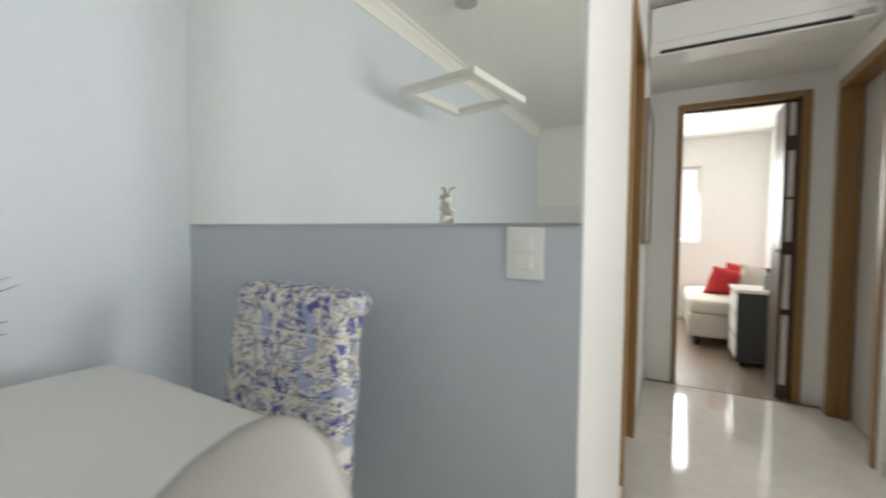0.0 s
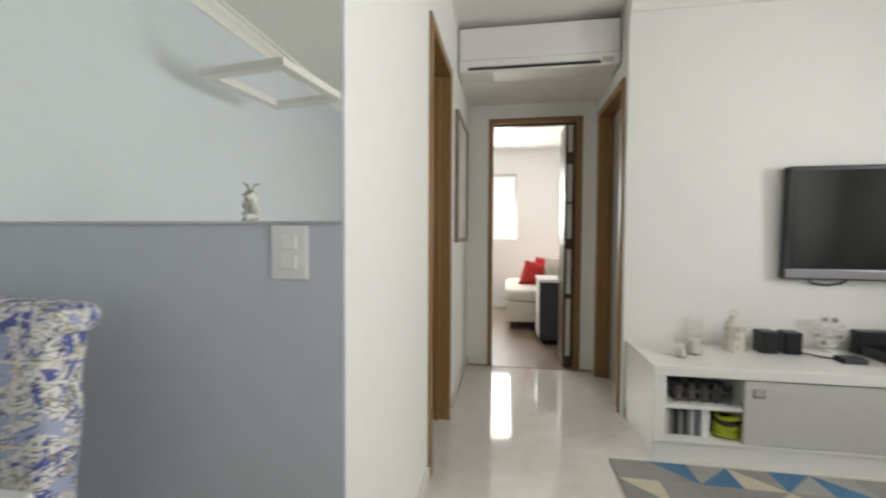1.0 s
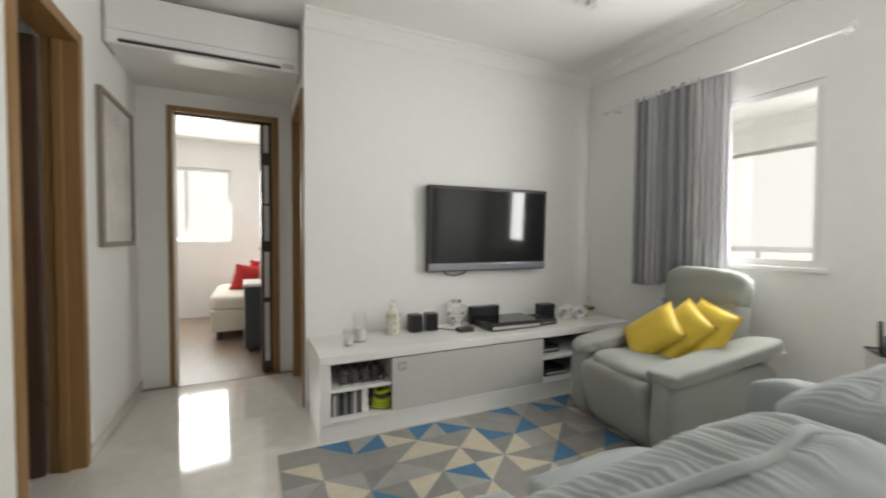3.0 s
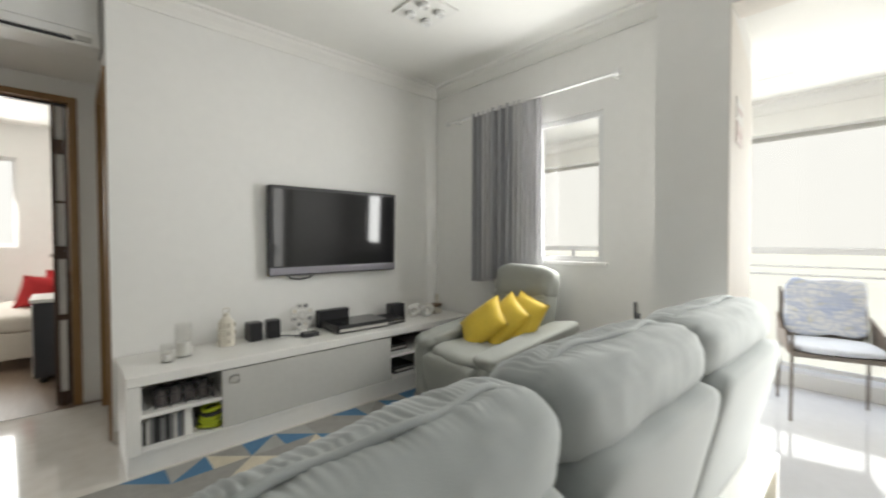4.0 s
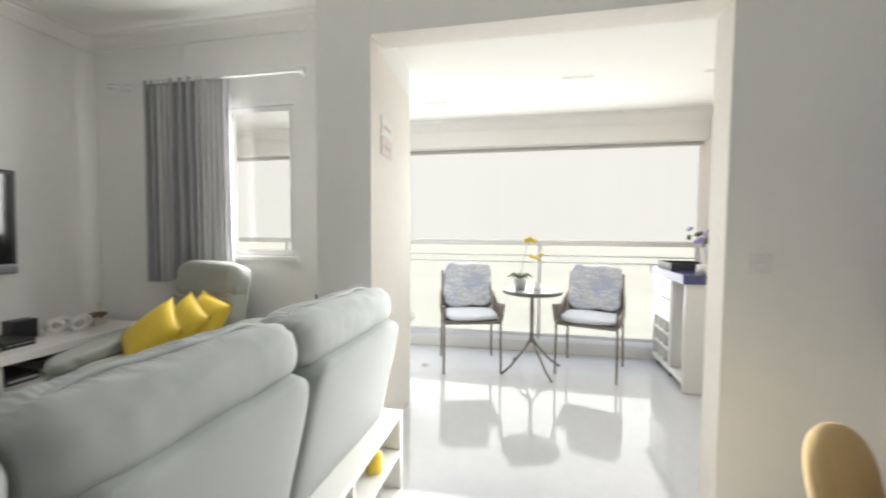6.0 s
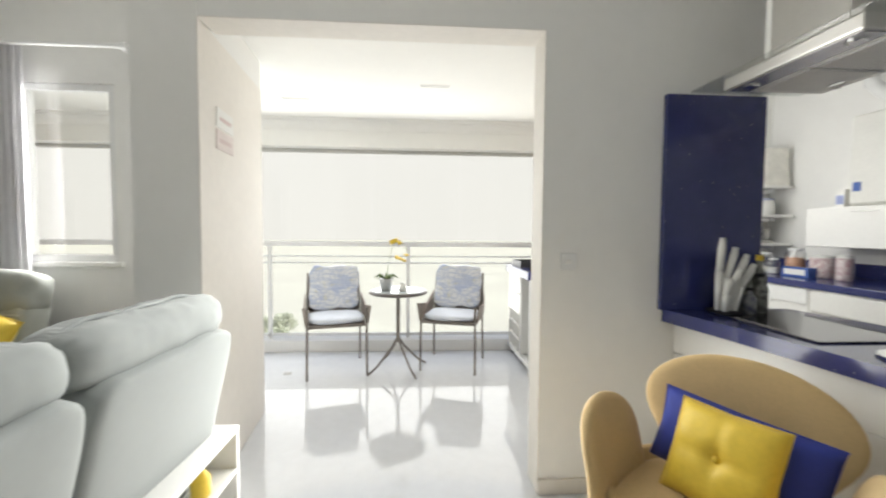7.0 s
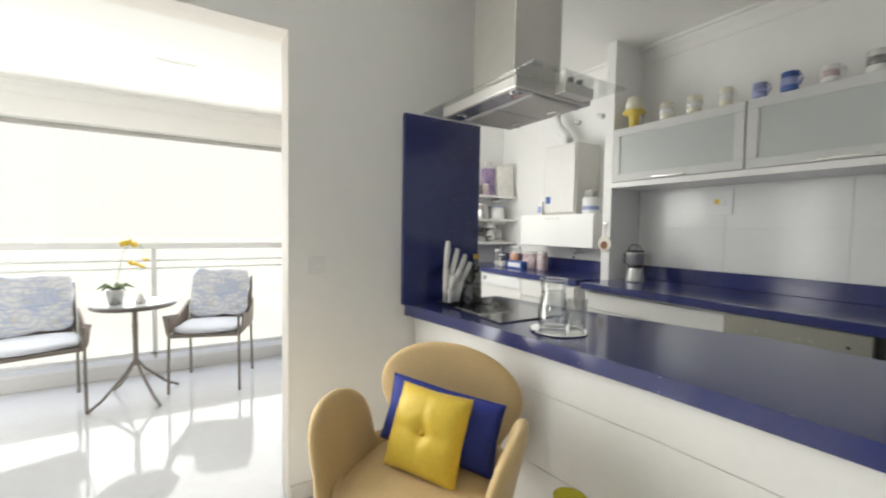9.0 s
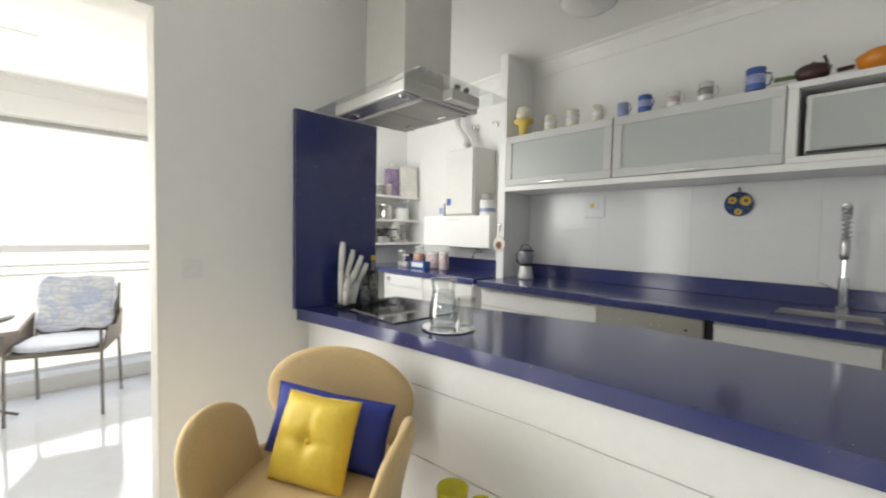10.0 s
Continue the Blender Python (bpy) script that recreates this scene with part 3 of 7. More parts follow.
def drape(y0, y1, z0, z1, waves, amp, mtl, name, parent, x=5.52, seed=0.0):
    bm = bmesh.new()
    nu, nv = waves * 10, 14
    for side in (0, 1):
        g = []
        for i in range(nu + 1):
            u = i / nu
            row = []
            for j in range(nv + 1):
                v = j / nv
                ph = 2 * math.pi * waves * u + 0.7 * noise.noise(Vector((u * 5 + seed, v * 1.2, 0)))
                flare = 1 + 0.10 * (1 - v)
                yy = y0 + (y1 - y0) * (0.5 + (u - 0.5) * flare)
                row.append(bm.verts.new((x + amp * math.sin(ph) * (0.75 + 0.4 * (1 - v)) + 0.004 * side, yy, z0 + (z1 - z0) * v)))
            g.append(row)
        for i in range(nu):
            for j in range(nv):
                bm.faces.new((g[i][j], g[i][j + 1], g[i + 1][j + 1], g[i + 1][j]))
    return part(name, bm, mtl, parent, smooth=True)


def cloth(name, color, trans):
    m = mat(name, color, 0.9, var=0.05, scale=20, bump=0.2, bump_scale=300)
    n, l = m.node_tree.nodes, m.node_tree.links
    t, mx = n.new("ShaderNodeBsdfTranslucent"), n.new("ShaderNodeMixShader")
    t.inputs["Color"].default_value = (*color, 1)
    mx.inputs[0].default_value = trans
    out = n["Material Output"]
    l.new(n["Principled BSDF"].outputs[0], mx.inputs[1])
    l.new(t.outputs[0], mx.inputs[2])
    l.new(mx.outputs[0], out.inputs[0])
    return m


GREYCLOTH, MIDCLOTH, SHEER = cloth("grey_curtain_cloth", (0.37, 0.37, 0.39), 0.10), cloth("pale_grey_cloth", (0.58, 0.575, 0.58), 0.10), cloth("white_voile", (0.74, 0.73, 0.75), 0.12)
cu = thing("curtain", "grey and white banded curtain drawn beside the window", "curtain")
drape(1.055, 1.17, 0.80, 2.215, 2, 0.026, GREYCLOTH, "outer_band", cu)
drape(0.955, 1.06, 0.81, 2.215, 2, 0.022, MIDCLOTH, "light_band", cu, seed=3)
drape(0.74, 0.96, 0.83, 2.215, 3, 0.030, GREYCLOTH, "inner_band", cu, seed=5)
drape(0.655, 0.745, 0.93, 2.215, 2, 0.022, MIDCLOTH, "edge_band", cu, seed=7)
drape(0.50, 0.665, 0.94, 2.205, 4, 0.018, SHEER, "sheer_edge", cu, x=5.535, seed=9)

# ---- television wall ----
tv = thing("television", "wall-mounted black flat television with silver lower bezel", "television")
part("casing", box(4.004, 5.046, 1.655, 1.715, 0.897, 1.537, bevel=0.010), BLACK, tv)
part("screen", box(4.03, 5.02, 1.6505, 1.656, 0.965, 1.512, bevel=0.001), GLOSSBLACK, tv)
part("bezel_strip", box(4.006, 5.044, 1.648, 1.657, 0.905, 0.957, bevel=0.004), mat("silver_plastic", (0.30, 0.29, 0.33), 0.3, metal=0.6, var=0.04), tv, "silver speaker strip")
part("wall_bracket", box(4.35, 4.70, 1.715, 1.728, 1.05, 1.40, bevel=0.004), BLACK, tv)
part("cable", pipe([(4.14, 1.70, 0.90), (4.17, 1.70, 0.872), (4.24, 1.70, 0.862), (4.31, 1.70, 0.872), (4.35, 1.70, 0.90)], 0.006), BLACK, tv)
tv.matrix_world = pose(4.517, 1.680, 1.217, 2.0, 0, -2.0) @ pose(-4.525, -1.685, -1.217)

bn = thing("tv_bench", "long low white television bench with grey sliding door", "tv bench")
B0, B1, BF, BB, BH = 3.165, 5.56, 1.250, 1.734, 0.490
part("top", box(B0, B1, BF - 0.006, BB, BH - 0.05, BH, bevel=0.004), LACQ, bn)
part("plinth", box(B0 + 0.004, B1, BF + 0.012, BB, 0.0, 0.098, bevel=0.003), LACQ, bn)
part("base_board", box(B0 + 0.062, B1 - 0.04, BF + 0.004, BB, 0.0985, 0.116, bevel=0.002), LACQ, bn)
part("side_panel", box(B0, B0 + 0.062, BF, BB, 0.0985, BH - 0.051, bevel=0.004), LACQ, bn)
part("side_panel", box(B1 - 0.04, B1, BF, BB, 0.0985, BH - 0.051, bevel=0.004), LACQ, bn)
for x in (3.60, 4.695):
    part("divider", box(x, x + 0.02, BF + 0.04, BB - 0.02, 0.117, BH - 0.051), LACQ, bn)
for x0, x1 in ((B0 + 0.0625, 3.5995), (4.7155, B1 - 0.0405)):
    part("shelf", box(x0, x1, BF + 0.02, BB - 0.02, 0.268, 0.288, bevel=0.002), LACQ, bn)
part("back_panel", box(B0 + 0.063, B1 - 0.041, BB - 0.018, BB - 0.004, 0.117, BH - 0.051), GREYLACQ, bn)
sd = part("sliding_door", box(3.585, 4.715, BF + 0.003, BF + 0.021, 0.118, BH - 0.058, bevel=0.002), mat("pale_grey_door_lacquer", (0.57, 0.565, 0.54), 0.35, var=0.03, scale=3), bn, "light grey sliding door")
part("recessed_pull", box(3.62, 3.672, BF - 0.001, BF + 0.004, 0.352, 0.402, bevel=0.003), STEEL, sd, "square steel pull")
part("pull_cup", box(3.629, 3.663, BF - 0.002, BF - 0.0008, 0.361, 0.393), GREYLACQ, sd)

random.seed(7)
BOOKC = [mat("book_" + n, c, 0.6, var=0.15, scale=30) for n, c in (("black", (0.03, 0.03, 0.03)), ("grey", (0.2, 0.2, 0.2)), ("white", (0.65, 0.63, 0.6)), ("brown", (0.18, 0.12, 0.08)), ("slate", (0.12, 0.14, 0.17)))]
x = B0 + 0.07
while x < 3.41:
    w = random.uniform(0.012, 0.024)
    h = random.uniform(0.115, 0.14)
    b = thing("book", "upright disc case or book standing in the bench", "book", (x, BF + 0.06, 0.1165), group="books in the bench")
    part("cover", box(0, w - 0.001, 0, 0.14, 0, h, bevel=0.0015), random.choice(BOOKC), b)
    part("pages", box(0.002, w - 0.003, 0.01, 0.1405, h, h + 0.001), LACQ, b)
    x += w
dv = thing("white_book_end", "white upright box file in the bench", "book end", (3.415, BF + 0.05, 0.1165))
part("file", box(0, 0.035, 0, 0.16, 0, 0.145, bevel=0.002), LACQ, dv)
LIME = mat("lime_green_rubber", (0.42, 0.50, 0.02), 0.5, var=0.1, scale=20)
rp = thing("rolled_cord", "lime green and black coiled cord on the shelf", "cord", (3.545, BF + 0.09, 0.1165))
for k in range(5):
    part("loop", pipe([(0.055 * math.cos(a) + 0.004 * k, 0.045 * math.sin(a), 0.014 + 0.022 * k + 0.006 * math.sin(2 * a + k)) for a in [i * math.pi / 8 for i in range(17)]], 0.012), LIME if k % 2 == 0 else (LIME if k != 3 else BLACK), rp, smooth=True)
tr = thing("magazine", "flat dark magazine lying in the bench", "magazine", (3.47, BF + 0.12, 0.1165))
part("cover", box(0, 0.02, 0, 0.2, 0, 0.055, bevel=0.002), BOOKC[1], tr)
wb = thing("wire_basket", "black wire basket holding small glass jars", "basket", (3.29, BF + 0.06, 0.2885))
for z in (0.012, 0.062):
    part("wire_ring", pipe([(0, 0, z), (0.26, 0, z), (0.26, 0.12, z), (0, 0.12, z), (0, 0, z)], 0.004, 6), BLACK, wb)
for k in range(5):
    part("wire_post", rod((0.065 * k, 0, 0.0), (0.065 * k, 0, 0.10), 0.004, n=6), BLACK, wb)
for k in range(4):
    j = thing("spice_jar", "small smoky glass jar in the wire basket", "jar", (3.322 + 0.065 * k, BF + 0.12, 0.2885), group="jars in the basket")
    part("jar_body", turned([(0.024, 0.0), (0.026, 0.01), (0.026, 0.06), (0.02, 0.075)], 16), mat("smoky_jar", (0.16, 0.14, 0.14), 0.25, var=0.2, scale=20), j, smooth=True)
    part("lid", turned([(0.022, 0.0755), (0.022, 0.092)], 16), BLACK, j)
for x, y, w in ((4.78, BF + 0.1, 0.16), (4.80, BF + 0.08, 0.2)):
    z = 0.1165 if w > 0.18 else 0.2885
    d = thing("player_box", "dark electronics box inside the bench niche", "player", (x, y, z))
    part("casing", box(0, w, 0, 0.25, 0, 0.05, bevel=0.004), BLACK, d)
    part("front_strip", box(0.01, w - 0.01, -0.002, 0.001, 0.015, 0.03), GREYLACQ, d)


# things on the bench
def speaker(x, y, w, d, h, rz=0):
    s = thing("speaker", "small black loudspeaker on the white bench", "speaker", (x, y, BH), rz, "speakers on the bench")
    part("cabinet", box(-w / 2, w / 2, -d / 2, d / 2, 0.003, h, bevel=0.008), BLACK, s)
    part("grille", box(-w / 2 + 0.006, w / 2 - 0.006, -d / 2 - 0.004, -d / 2 + 0.002, 0.010, h - 0.006, bevel=0.004), mat("speaker_cloth", (0.02, 0.02, 0.022), 0.9, bump=0.4, bump_scale=600), s)


speaker(3.865, 1.60, 0.085, 0.09, 0.125, 4)
speaker(3.985, 1.60, 0.085, 0.09, 0.125, -6)
speaker(5.00, 1.585, 0.135, 0.09, 0.125, 0)
speaker(4.46, 1.655, 0.25, 0.06, 0.135, 0)
mb = thing("modem", "small black modem box with a cable", "modem", (4.19, 1.47, BH))
part("casing", box(-0.055, 0.055, -0.04, 0.04, 0, 0.028, bevel=0.006), BLACK, mb)
part("cable", pipe([(-0.05, 0.03, 0.008), (-0.09, 0.06, 0.006), (-0.12, 0.11, 0.006), (-0.16, 0.13, 0.006)], 0.004, 6), BLACK, mb)
dp = thing("disc_player", "black disc player with glossy lid", "player", (4.56, 1.50, BH), -2)
part("casing", box(-0.215, 0.215, -0.15, 0.13, 0.006, 0.055, bevel=0.004), BLACK, dp)
part("lid", box(-0.213, 0.213, -0.148, 0.128, 0.0555, 0.060, bevel=0.002), GLOSSBLACK, dp)
part("front_panel", box(-0.20, 0.20, -0.153, -0.149, 0.014, 0.034), GREYLACQ, dp, "grey display strip")
for sx in (-0.17, 0.17):
    part("foot", rod((sx, -0.10, 0), (sx, -0.10, 0.008), 0.014), BLACK, dp)
gc = thing("game_console", "flat black console beside the disc player", "console", (4.86, 1.50, BH), 3)
part("casing", box(-0.075, 0.085, -0.12, 0.12, 0, 0.042, bevel=0.006), BLACK, gc)
part("slot", box(-0.06, 0.07, -0.1215, -0.119, 0.018, 0.023), STEEL, gc)
for x, y, h, r in ((3.36, 1.43, 0.10, 0.030), (3.45, 1.50, 0.19, 0.042)):
    cgl = thing("glass_candle_holder", "clear glass candle cylinder on the white bench", "candle holder", (x, y, BH), group="candle holders")
    part("cylinder", turned([(r, 0.0), (r, h), (r - 0.003, h), (r - 0.003, 0.008), (0.0, 0.008)], 24), CANDLEG, cgl, smooth=True)
    part("candle", turned([(r - 0.008, 0.009), (r - 0.008, h * 0.45), (0.0, h * 0.45)], 20), CERAMIC, cgl)
CREAMC = mat("cream_ceramic", (0.70, 0.66, 0.57), 0.3, var=0.06, scale=12)
lt = thing("lantern", "cream pierced ceramic lantern with ring handle", "lantern", (3.70, 1.60, BH))
part("body", turned([(0.05, 0.0), (0.052, 0.01), (0.050, 0.05), (0.054, 0.055), (0.050, 0.06), (0.048, 0.10), (0.052, 0.105), (0.047, 0.11), (0.045, 0.15), (0.03, 0.17), (0.018, 0.185), (0.018, 0.20), (0.0, 0.205)], 10), CREAMC, lt)
part("ring_handle", pipe([(0.018 * math.cos(a), 0, 0.218 + 0.018 * math.sin(a)) for a in [i * math.pi / 6 for i in range(13)]], 0.004, 6), CREAMC, lt)
# piercings are not cut: darker cream blocks paint the shade inside them
for k in range(6):
    a = math.radians(60 * k)
    for z in (0.032, 0.082, 0.132):
        part("hole_shade", box(-0.009, 0.009, -0.0525, -0.044, z - 0.012, z + 0.012) if k == 0 else box(0.047 * math.sin(a) - 0.006, 0.047 * math.sin(a) + 0.006, -0.047 * math.cos(a) - 0.006, -0.047 * math.cos(a) + 0.006, z - 0.012, z + 0.012), mat("cream_shadow", (0.5, 0.46, 0.38), 0.6), lt) if k in (0, 1, 5) else None
ph = thing("photo_ring_stand", "white round photo holder with small dark pictures", "photo holder", (4.225, 1.67, BH))
part("base", turned([(0.035, 0), (0.035, 0.012), (0.008, 0.016), (0.006, 0.05)], 20), CERAMIC, ph)
RINGP = [i * math.pi / 8 for i in range(17)]
part("hub_ring", pipe([(0.026 * math.cos(a), 0, 0.115 + 0.026 * math.sin(a)) for a in RINGP], 0.006, 8), CERAMIC, ph, smooth=True)
for k in range(8):
    a = math.radians(45 * k + 20)
    cx, cz = 0.062 * math.cos(a), 0.115 + 0.072 * math.sin(a)
    rg = part("photo_rim", pipe([(cx + 0.019 * math.cos(b), 0, cz + 0.019 * math.sin(b)) for b in RINGP], 0.0055, 8), CERAMIC, ph, smooth=True)
    part("photo", rod((cx, 0.002, cz), (cx, -0.002, cz), 0.010 + 0.005 * (k % 2), n=12), BOOKC[1] if k % 3 else CREAMC, rg)
for x, y in ((5.14, 1.52), (5.215, 1.56), (5.235, 1.45), (5.30, 1.50)):
    rg = thing("paper_roll_ornament", "white ceramic ring ornament standing on the bench", "ornament", (x, y, BH), -20, "ring ornaments")
    part("ring", pipe([(0.036 * math.cos(a), 0, 0.053 + 0.036 * math.sin(a)) for a in [i * math.pi / 10 for i in range(21)]], 0.017, 10), CERAMIC, rg, smooth=True)
    part("foot", box(-0.02, 0.02, -0.015, 0.015, 0, 0.012, bevel=0.003), CERAMIC, rg)
ob = thing("trinket_box", "small carved wooden trinket box on the bench", "box", (5.40, 1.53, BH), 15)
part("body", box(-0.05, 0.05, -0.04, 0.04, 0, 0.06, bevel=0.004), CREAMC, ob)
part("lid", box(-0.055, 0.055, -0.045, 0.045, 0.0605, 0.085, bevel=0.008), BOOKC[3], ob)
part("clasp", box(-0.01, 0.01, -0.047, -0.044, 0.05, 0.072), BLACK, ob)
cn = thing("candle_stick", "slim cream candle stick on the bench", "candle", (5.49, 1.60, BH))
part("stick", turned([(0.02, 0), (0.02, 0.01), (0.008, 0.02), (0.008, 0.10), (0.014, 0.11), (0.014, 0.155), (0.0, 0.16)], 14), CREAMC, cn)

# ---- rug ----
RUGC = [mat("rug_" + n, c, 0.95, var=0.10, scale=14, bump=0.5, bump_scale=350) for n, c in
        (("grey", (0.31, 0.30, 0.28)), ("pale_grey", (0.37, 0.365, 0.345)), ("cream", (0.60, 0.54, 0.42)), ("blue", (0.085, 0.20, 0.34)), ("mid_grey", (0.265, 0.26, 0.25)))]
bm = bmesh.new()
random.seed(11)
RX0, RX1, RY0, RY1, CELL = 2.952, 4.93, -0.10, 1.222, 0.165
nx, ny = int((RX1 - RX0) / CELL), int((RY1 - RY0) / CELL)
cw, ch = (RX1 - RX0) / nx, (RY1 - RY0) / ny
for i in range(nx):
    for j in range(ny):
        x0, y0 = RX0 + i * cw, RY0 + j * ch
        c = [bm.verts.new((x0 + cw * a, y0 + ch * b, 0.009)) for a, b in ((0, 0), (1, 0), (1, 1), (0, 1))]
        accent = random.choice((3, 2, 3, 2, 0, 1))
        base = random.choice((0, 0, 1, 4))
        if (i + j) % 2:
            t1, t2 = (c[0], c[1], c[2]), (c[0], c[2], c[3])
        else:
            t1, t2 = (c[0], c[1], c[3]), (c[1], c[2], c[3])
        if random.random() < 0.5:
            t1, t2 = t2, t1
        f = bm.faces.new(t1)
        f.material_index = base
        f = bm.faces.new(t2)
        f.material_index = accent
rug = thing("rug", "flat rug with blue, cream and grey triangles", "rug")
part("woven_surface", bm, RUGC, rug)
part("backing", box(RX0, RX1, RY0, RY1, 0.0015, 0.0085, bevel=0.002), RUGC[4], rug)

# ---- sofa ----
sf = thing("sofa", "pale grey microfibre sofa with three puffed back cushions", "sofa", (3.50, -0.800, 0.0), -2.3)
LEAN = Matrix.Rotation(radians(13), 4, "X")
SX = (-0.55, 0.005, 0.605, 1.275)
part("base", soft(0.50, 0.44, 0.19, 1.45, 0.70, 0.28, 8, 8), SOFA, sf, smooth=True)
for k in range(3):
    x0, x1 = SX[k], SX[k + 1]
    w, cx = x1 - x0, (x0 + x1) / 2
    if k:
        part("seat_cushion", soft(cx, 0.42, 0.36, w - 0.008, 0.72, 0.20, 4.5, 10, 0.010, 5, k), SOFA, sf, smooth=True)
    else:
        part("seat_cushion", soft(-0.10, 0.42, 0.34, 0.20, 0.72, 0.22, 3.6, 10, 0.010, 5, k), SOFA, sf, "narrow rounded left seat end", smooth=True)
    part("back_shell", soft(cx, 0.012, 0.460, w - 0.014, 0.13, 0.74, 9, 14, 0.003, 5, 3 + k, LEAN), SOFA, sf, smooth=True)
    hm = puffed(cx, 0.012, 0.862, w - 0.004, 0.215, 0.175, 11 + 5 * k)
    drop = (lambda x: 0.012 + 0.045 * max(0.0, -x) / 0.55) if k == 0 else (lambda x: 0.0)
    for v in hm.verts:
        v.co.z -= drop(v.co.x)
    hc = part("head_cushion", hm, SOFA, sf, smooth=True)
    pts = []
    for i in range(25):
        u = i / 24 * 2 - 1
        pts.append((cx + u * (w / 2 - 0.02), 0.006 - 0.010 * math.sin(u * 5 + k), 0.9485 - 0.035 * abs(u) ** 6 + 0.003 * math.sin(u * 11 + k) - drop(cx + u * w / 2)))
    part("piping", pipe(pts, 0.007, 8), SOFA, hc, smooth=True)
part("side_base", soft(-0.33, 0.31, 0.17, 0.34, 0.46, 0.24, 8, 6), SOFA, sf, smooth=True)
part("side_seat", soft(-0.30, 0.30, 0.36, 0.38, 0.46, 0.18, 4.5, 10, 0.008, 5, 8), SOFA, sf, smooth=True)
part("armrest", soft(-0.51, 0.29, 0.27, 0.10, 0.44, 0.44, 5, 8, 0.006, 5, 2), SOFA, sf, smooth=True)
part("armrest", soft(1.20, 0.42, 0.335, 0.15, 0.72, 0.55, 5, 9, 0.008, 5, 4), SOFA, sf, smooth=True)
for x in (-0.08, 1.15):
    for y in (0.15, 0.70):
        part("leg", rod((x, y, 0.0), (x, y, 0.06), 0.02), BLACK, sf)

bk = thing("low_bookcase", "low white open bookcase behind the sofa", "bookcase")
KX0, KX1, KY0, KY1, KH = 3.55, 4.812, -0.957, -0.79, 0.382
part("top", box(KX0, KX1, KY0, KY1, KH - 0.022, KH, bevel=0.003), LACQ, bk)
part("bottom", box(KX0, KX1, KY0, KY1, 0.0, 0.03, bevel=0.003), LACQ, bk)
for x in (KX0, 4.30, KX1 - 0.02):
    part("upright", box(x, x + 0.02, KY0 + 0.001, KY1, 0.0305, KH - 0.0225, bevel=0.002), LACQ, bk)
part("shelf", box(KX0 + 0.0205, 4.2995, KY0 + 0.004, KY1, 0.19, 0.208, bevel=0.002), LACQ, bk)
part("shelf", box(4.3205, KX1 - 0.0205, KY0 + 0.004, KY1, 0.19, 0.208, bevel=0.002), LACQ, bk)
part("back_panel", box(KX0, KX1, KY1, KY1 + 0.006, 0.0, KH, bevel=0.001), LACQ, bk)
yb = thing("yellow_bottle", "small yellow glass bottle in the low bookcase", "bottle", (4.62, -0.90, 0.2085))
part("glass_body", turned([(0.03, 0), (0.034, 0.01), (0.034, 0.07), (0.02, 0.09), (0.012, 0.10), (0.012, 0.115)], 18), YELLOW, yb, smooth=True)
part("stopper", turned([(0.014, 0.1155), (0.014, 0.13)], 12), LACQ, yb)

# ---- recliner ----
RM = pose(5.065, 0.565, 0.0, 0, 0, -7.0)
rc = thing("recliner", "grey-green microfibre recliner with thick arms", "armchair", (5.065, 0.565, 0.0), -7.0)
part("base", soft(0.06, 0, 0.17, 0.66, 0.60, 0.30, 8, 8), RECL, rc, smooth=True)
part("seat_cushion", soft(-0.08, 0, 0.375, 0.66, 0.50, 0.20, 4.2, 12, 0.010, 5, 2), RECL, rc, smooth=True)
part("footrest", soft(-0.345, 0, 0.245, 0.14, 0.51, 0.37, 4.5, 10, 0.006, 5, 4, Matrix.Rotation(radians(-14), 4, "Y")), RECL, rc, smooth=True)
part("kick_panel", soft(-0.285, 0, 0.075, 0.07, 0.52, 0.10, 6, 6), RECL, rc, smooth=True)
for s in (-1, 1):
    yy = 0.315 if s > 0 else -0.32
    ar = part("armrest", soft(0.0, yy, 0.255, 0.79, 0.140, 0.45, 7, 10, 0.004, 5, s), RECL, rc, smooth=True)
    part("arm_pad", soft(0.0, yy, 0.515, 0.82, 0.185, 0.085, 4.6, 14, 0.006, 5, 7 + s, Matrix.Rotation(radians(-9), 4, "Y")), RECL, ar, smooth=True)
    part("pad_seam", pipe([(x, yy + s * 0.088, 0.490 + 0.158 * x) for x in (-0.38, -0.2, 0.0, 0.2, 0.38)], 0.004, 6), RECL, ar, smooth=True)
part("back_crease", pipe([(0.232, y, 0.745) for y in (-0.22, -0.1, 0.02, 0.14, 0.26)], 0.005, 6), RECL, rc, smooth=True)
RL = Matrix.Rotation(radians(14), 4, "Y")
part("backrest", soft(0.30, 0.025, 0.62, 0.20, 0.50, 0.50, 4.5, 12, 0.008, 5, 1, RL), RECL, rc, smooth=True)
part("headrest", soft(0.345, 0.025, 0.840, 0.21, 0.51, 0.25, 4.0, 14, 0.010, 6, 9, RL), RECL, rc, smooth=True)
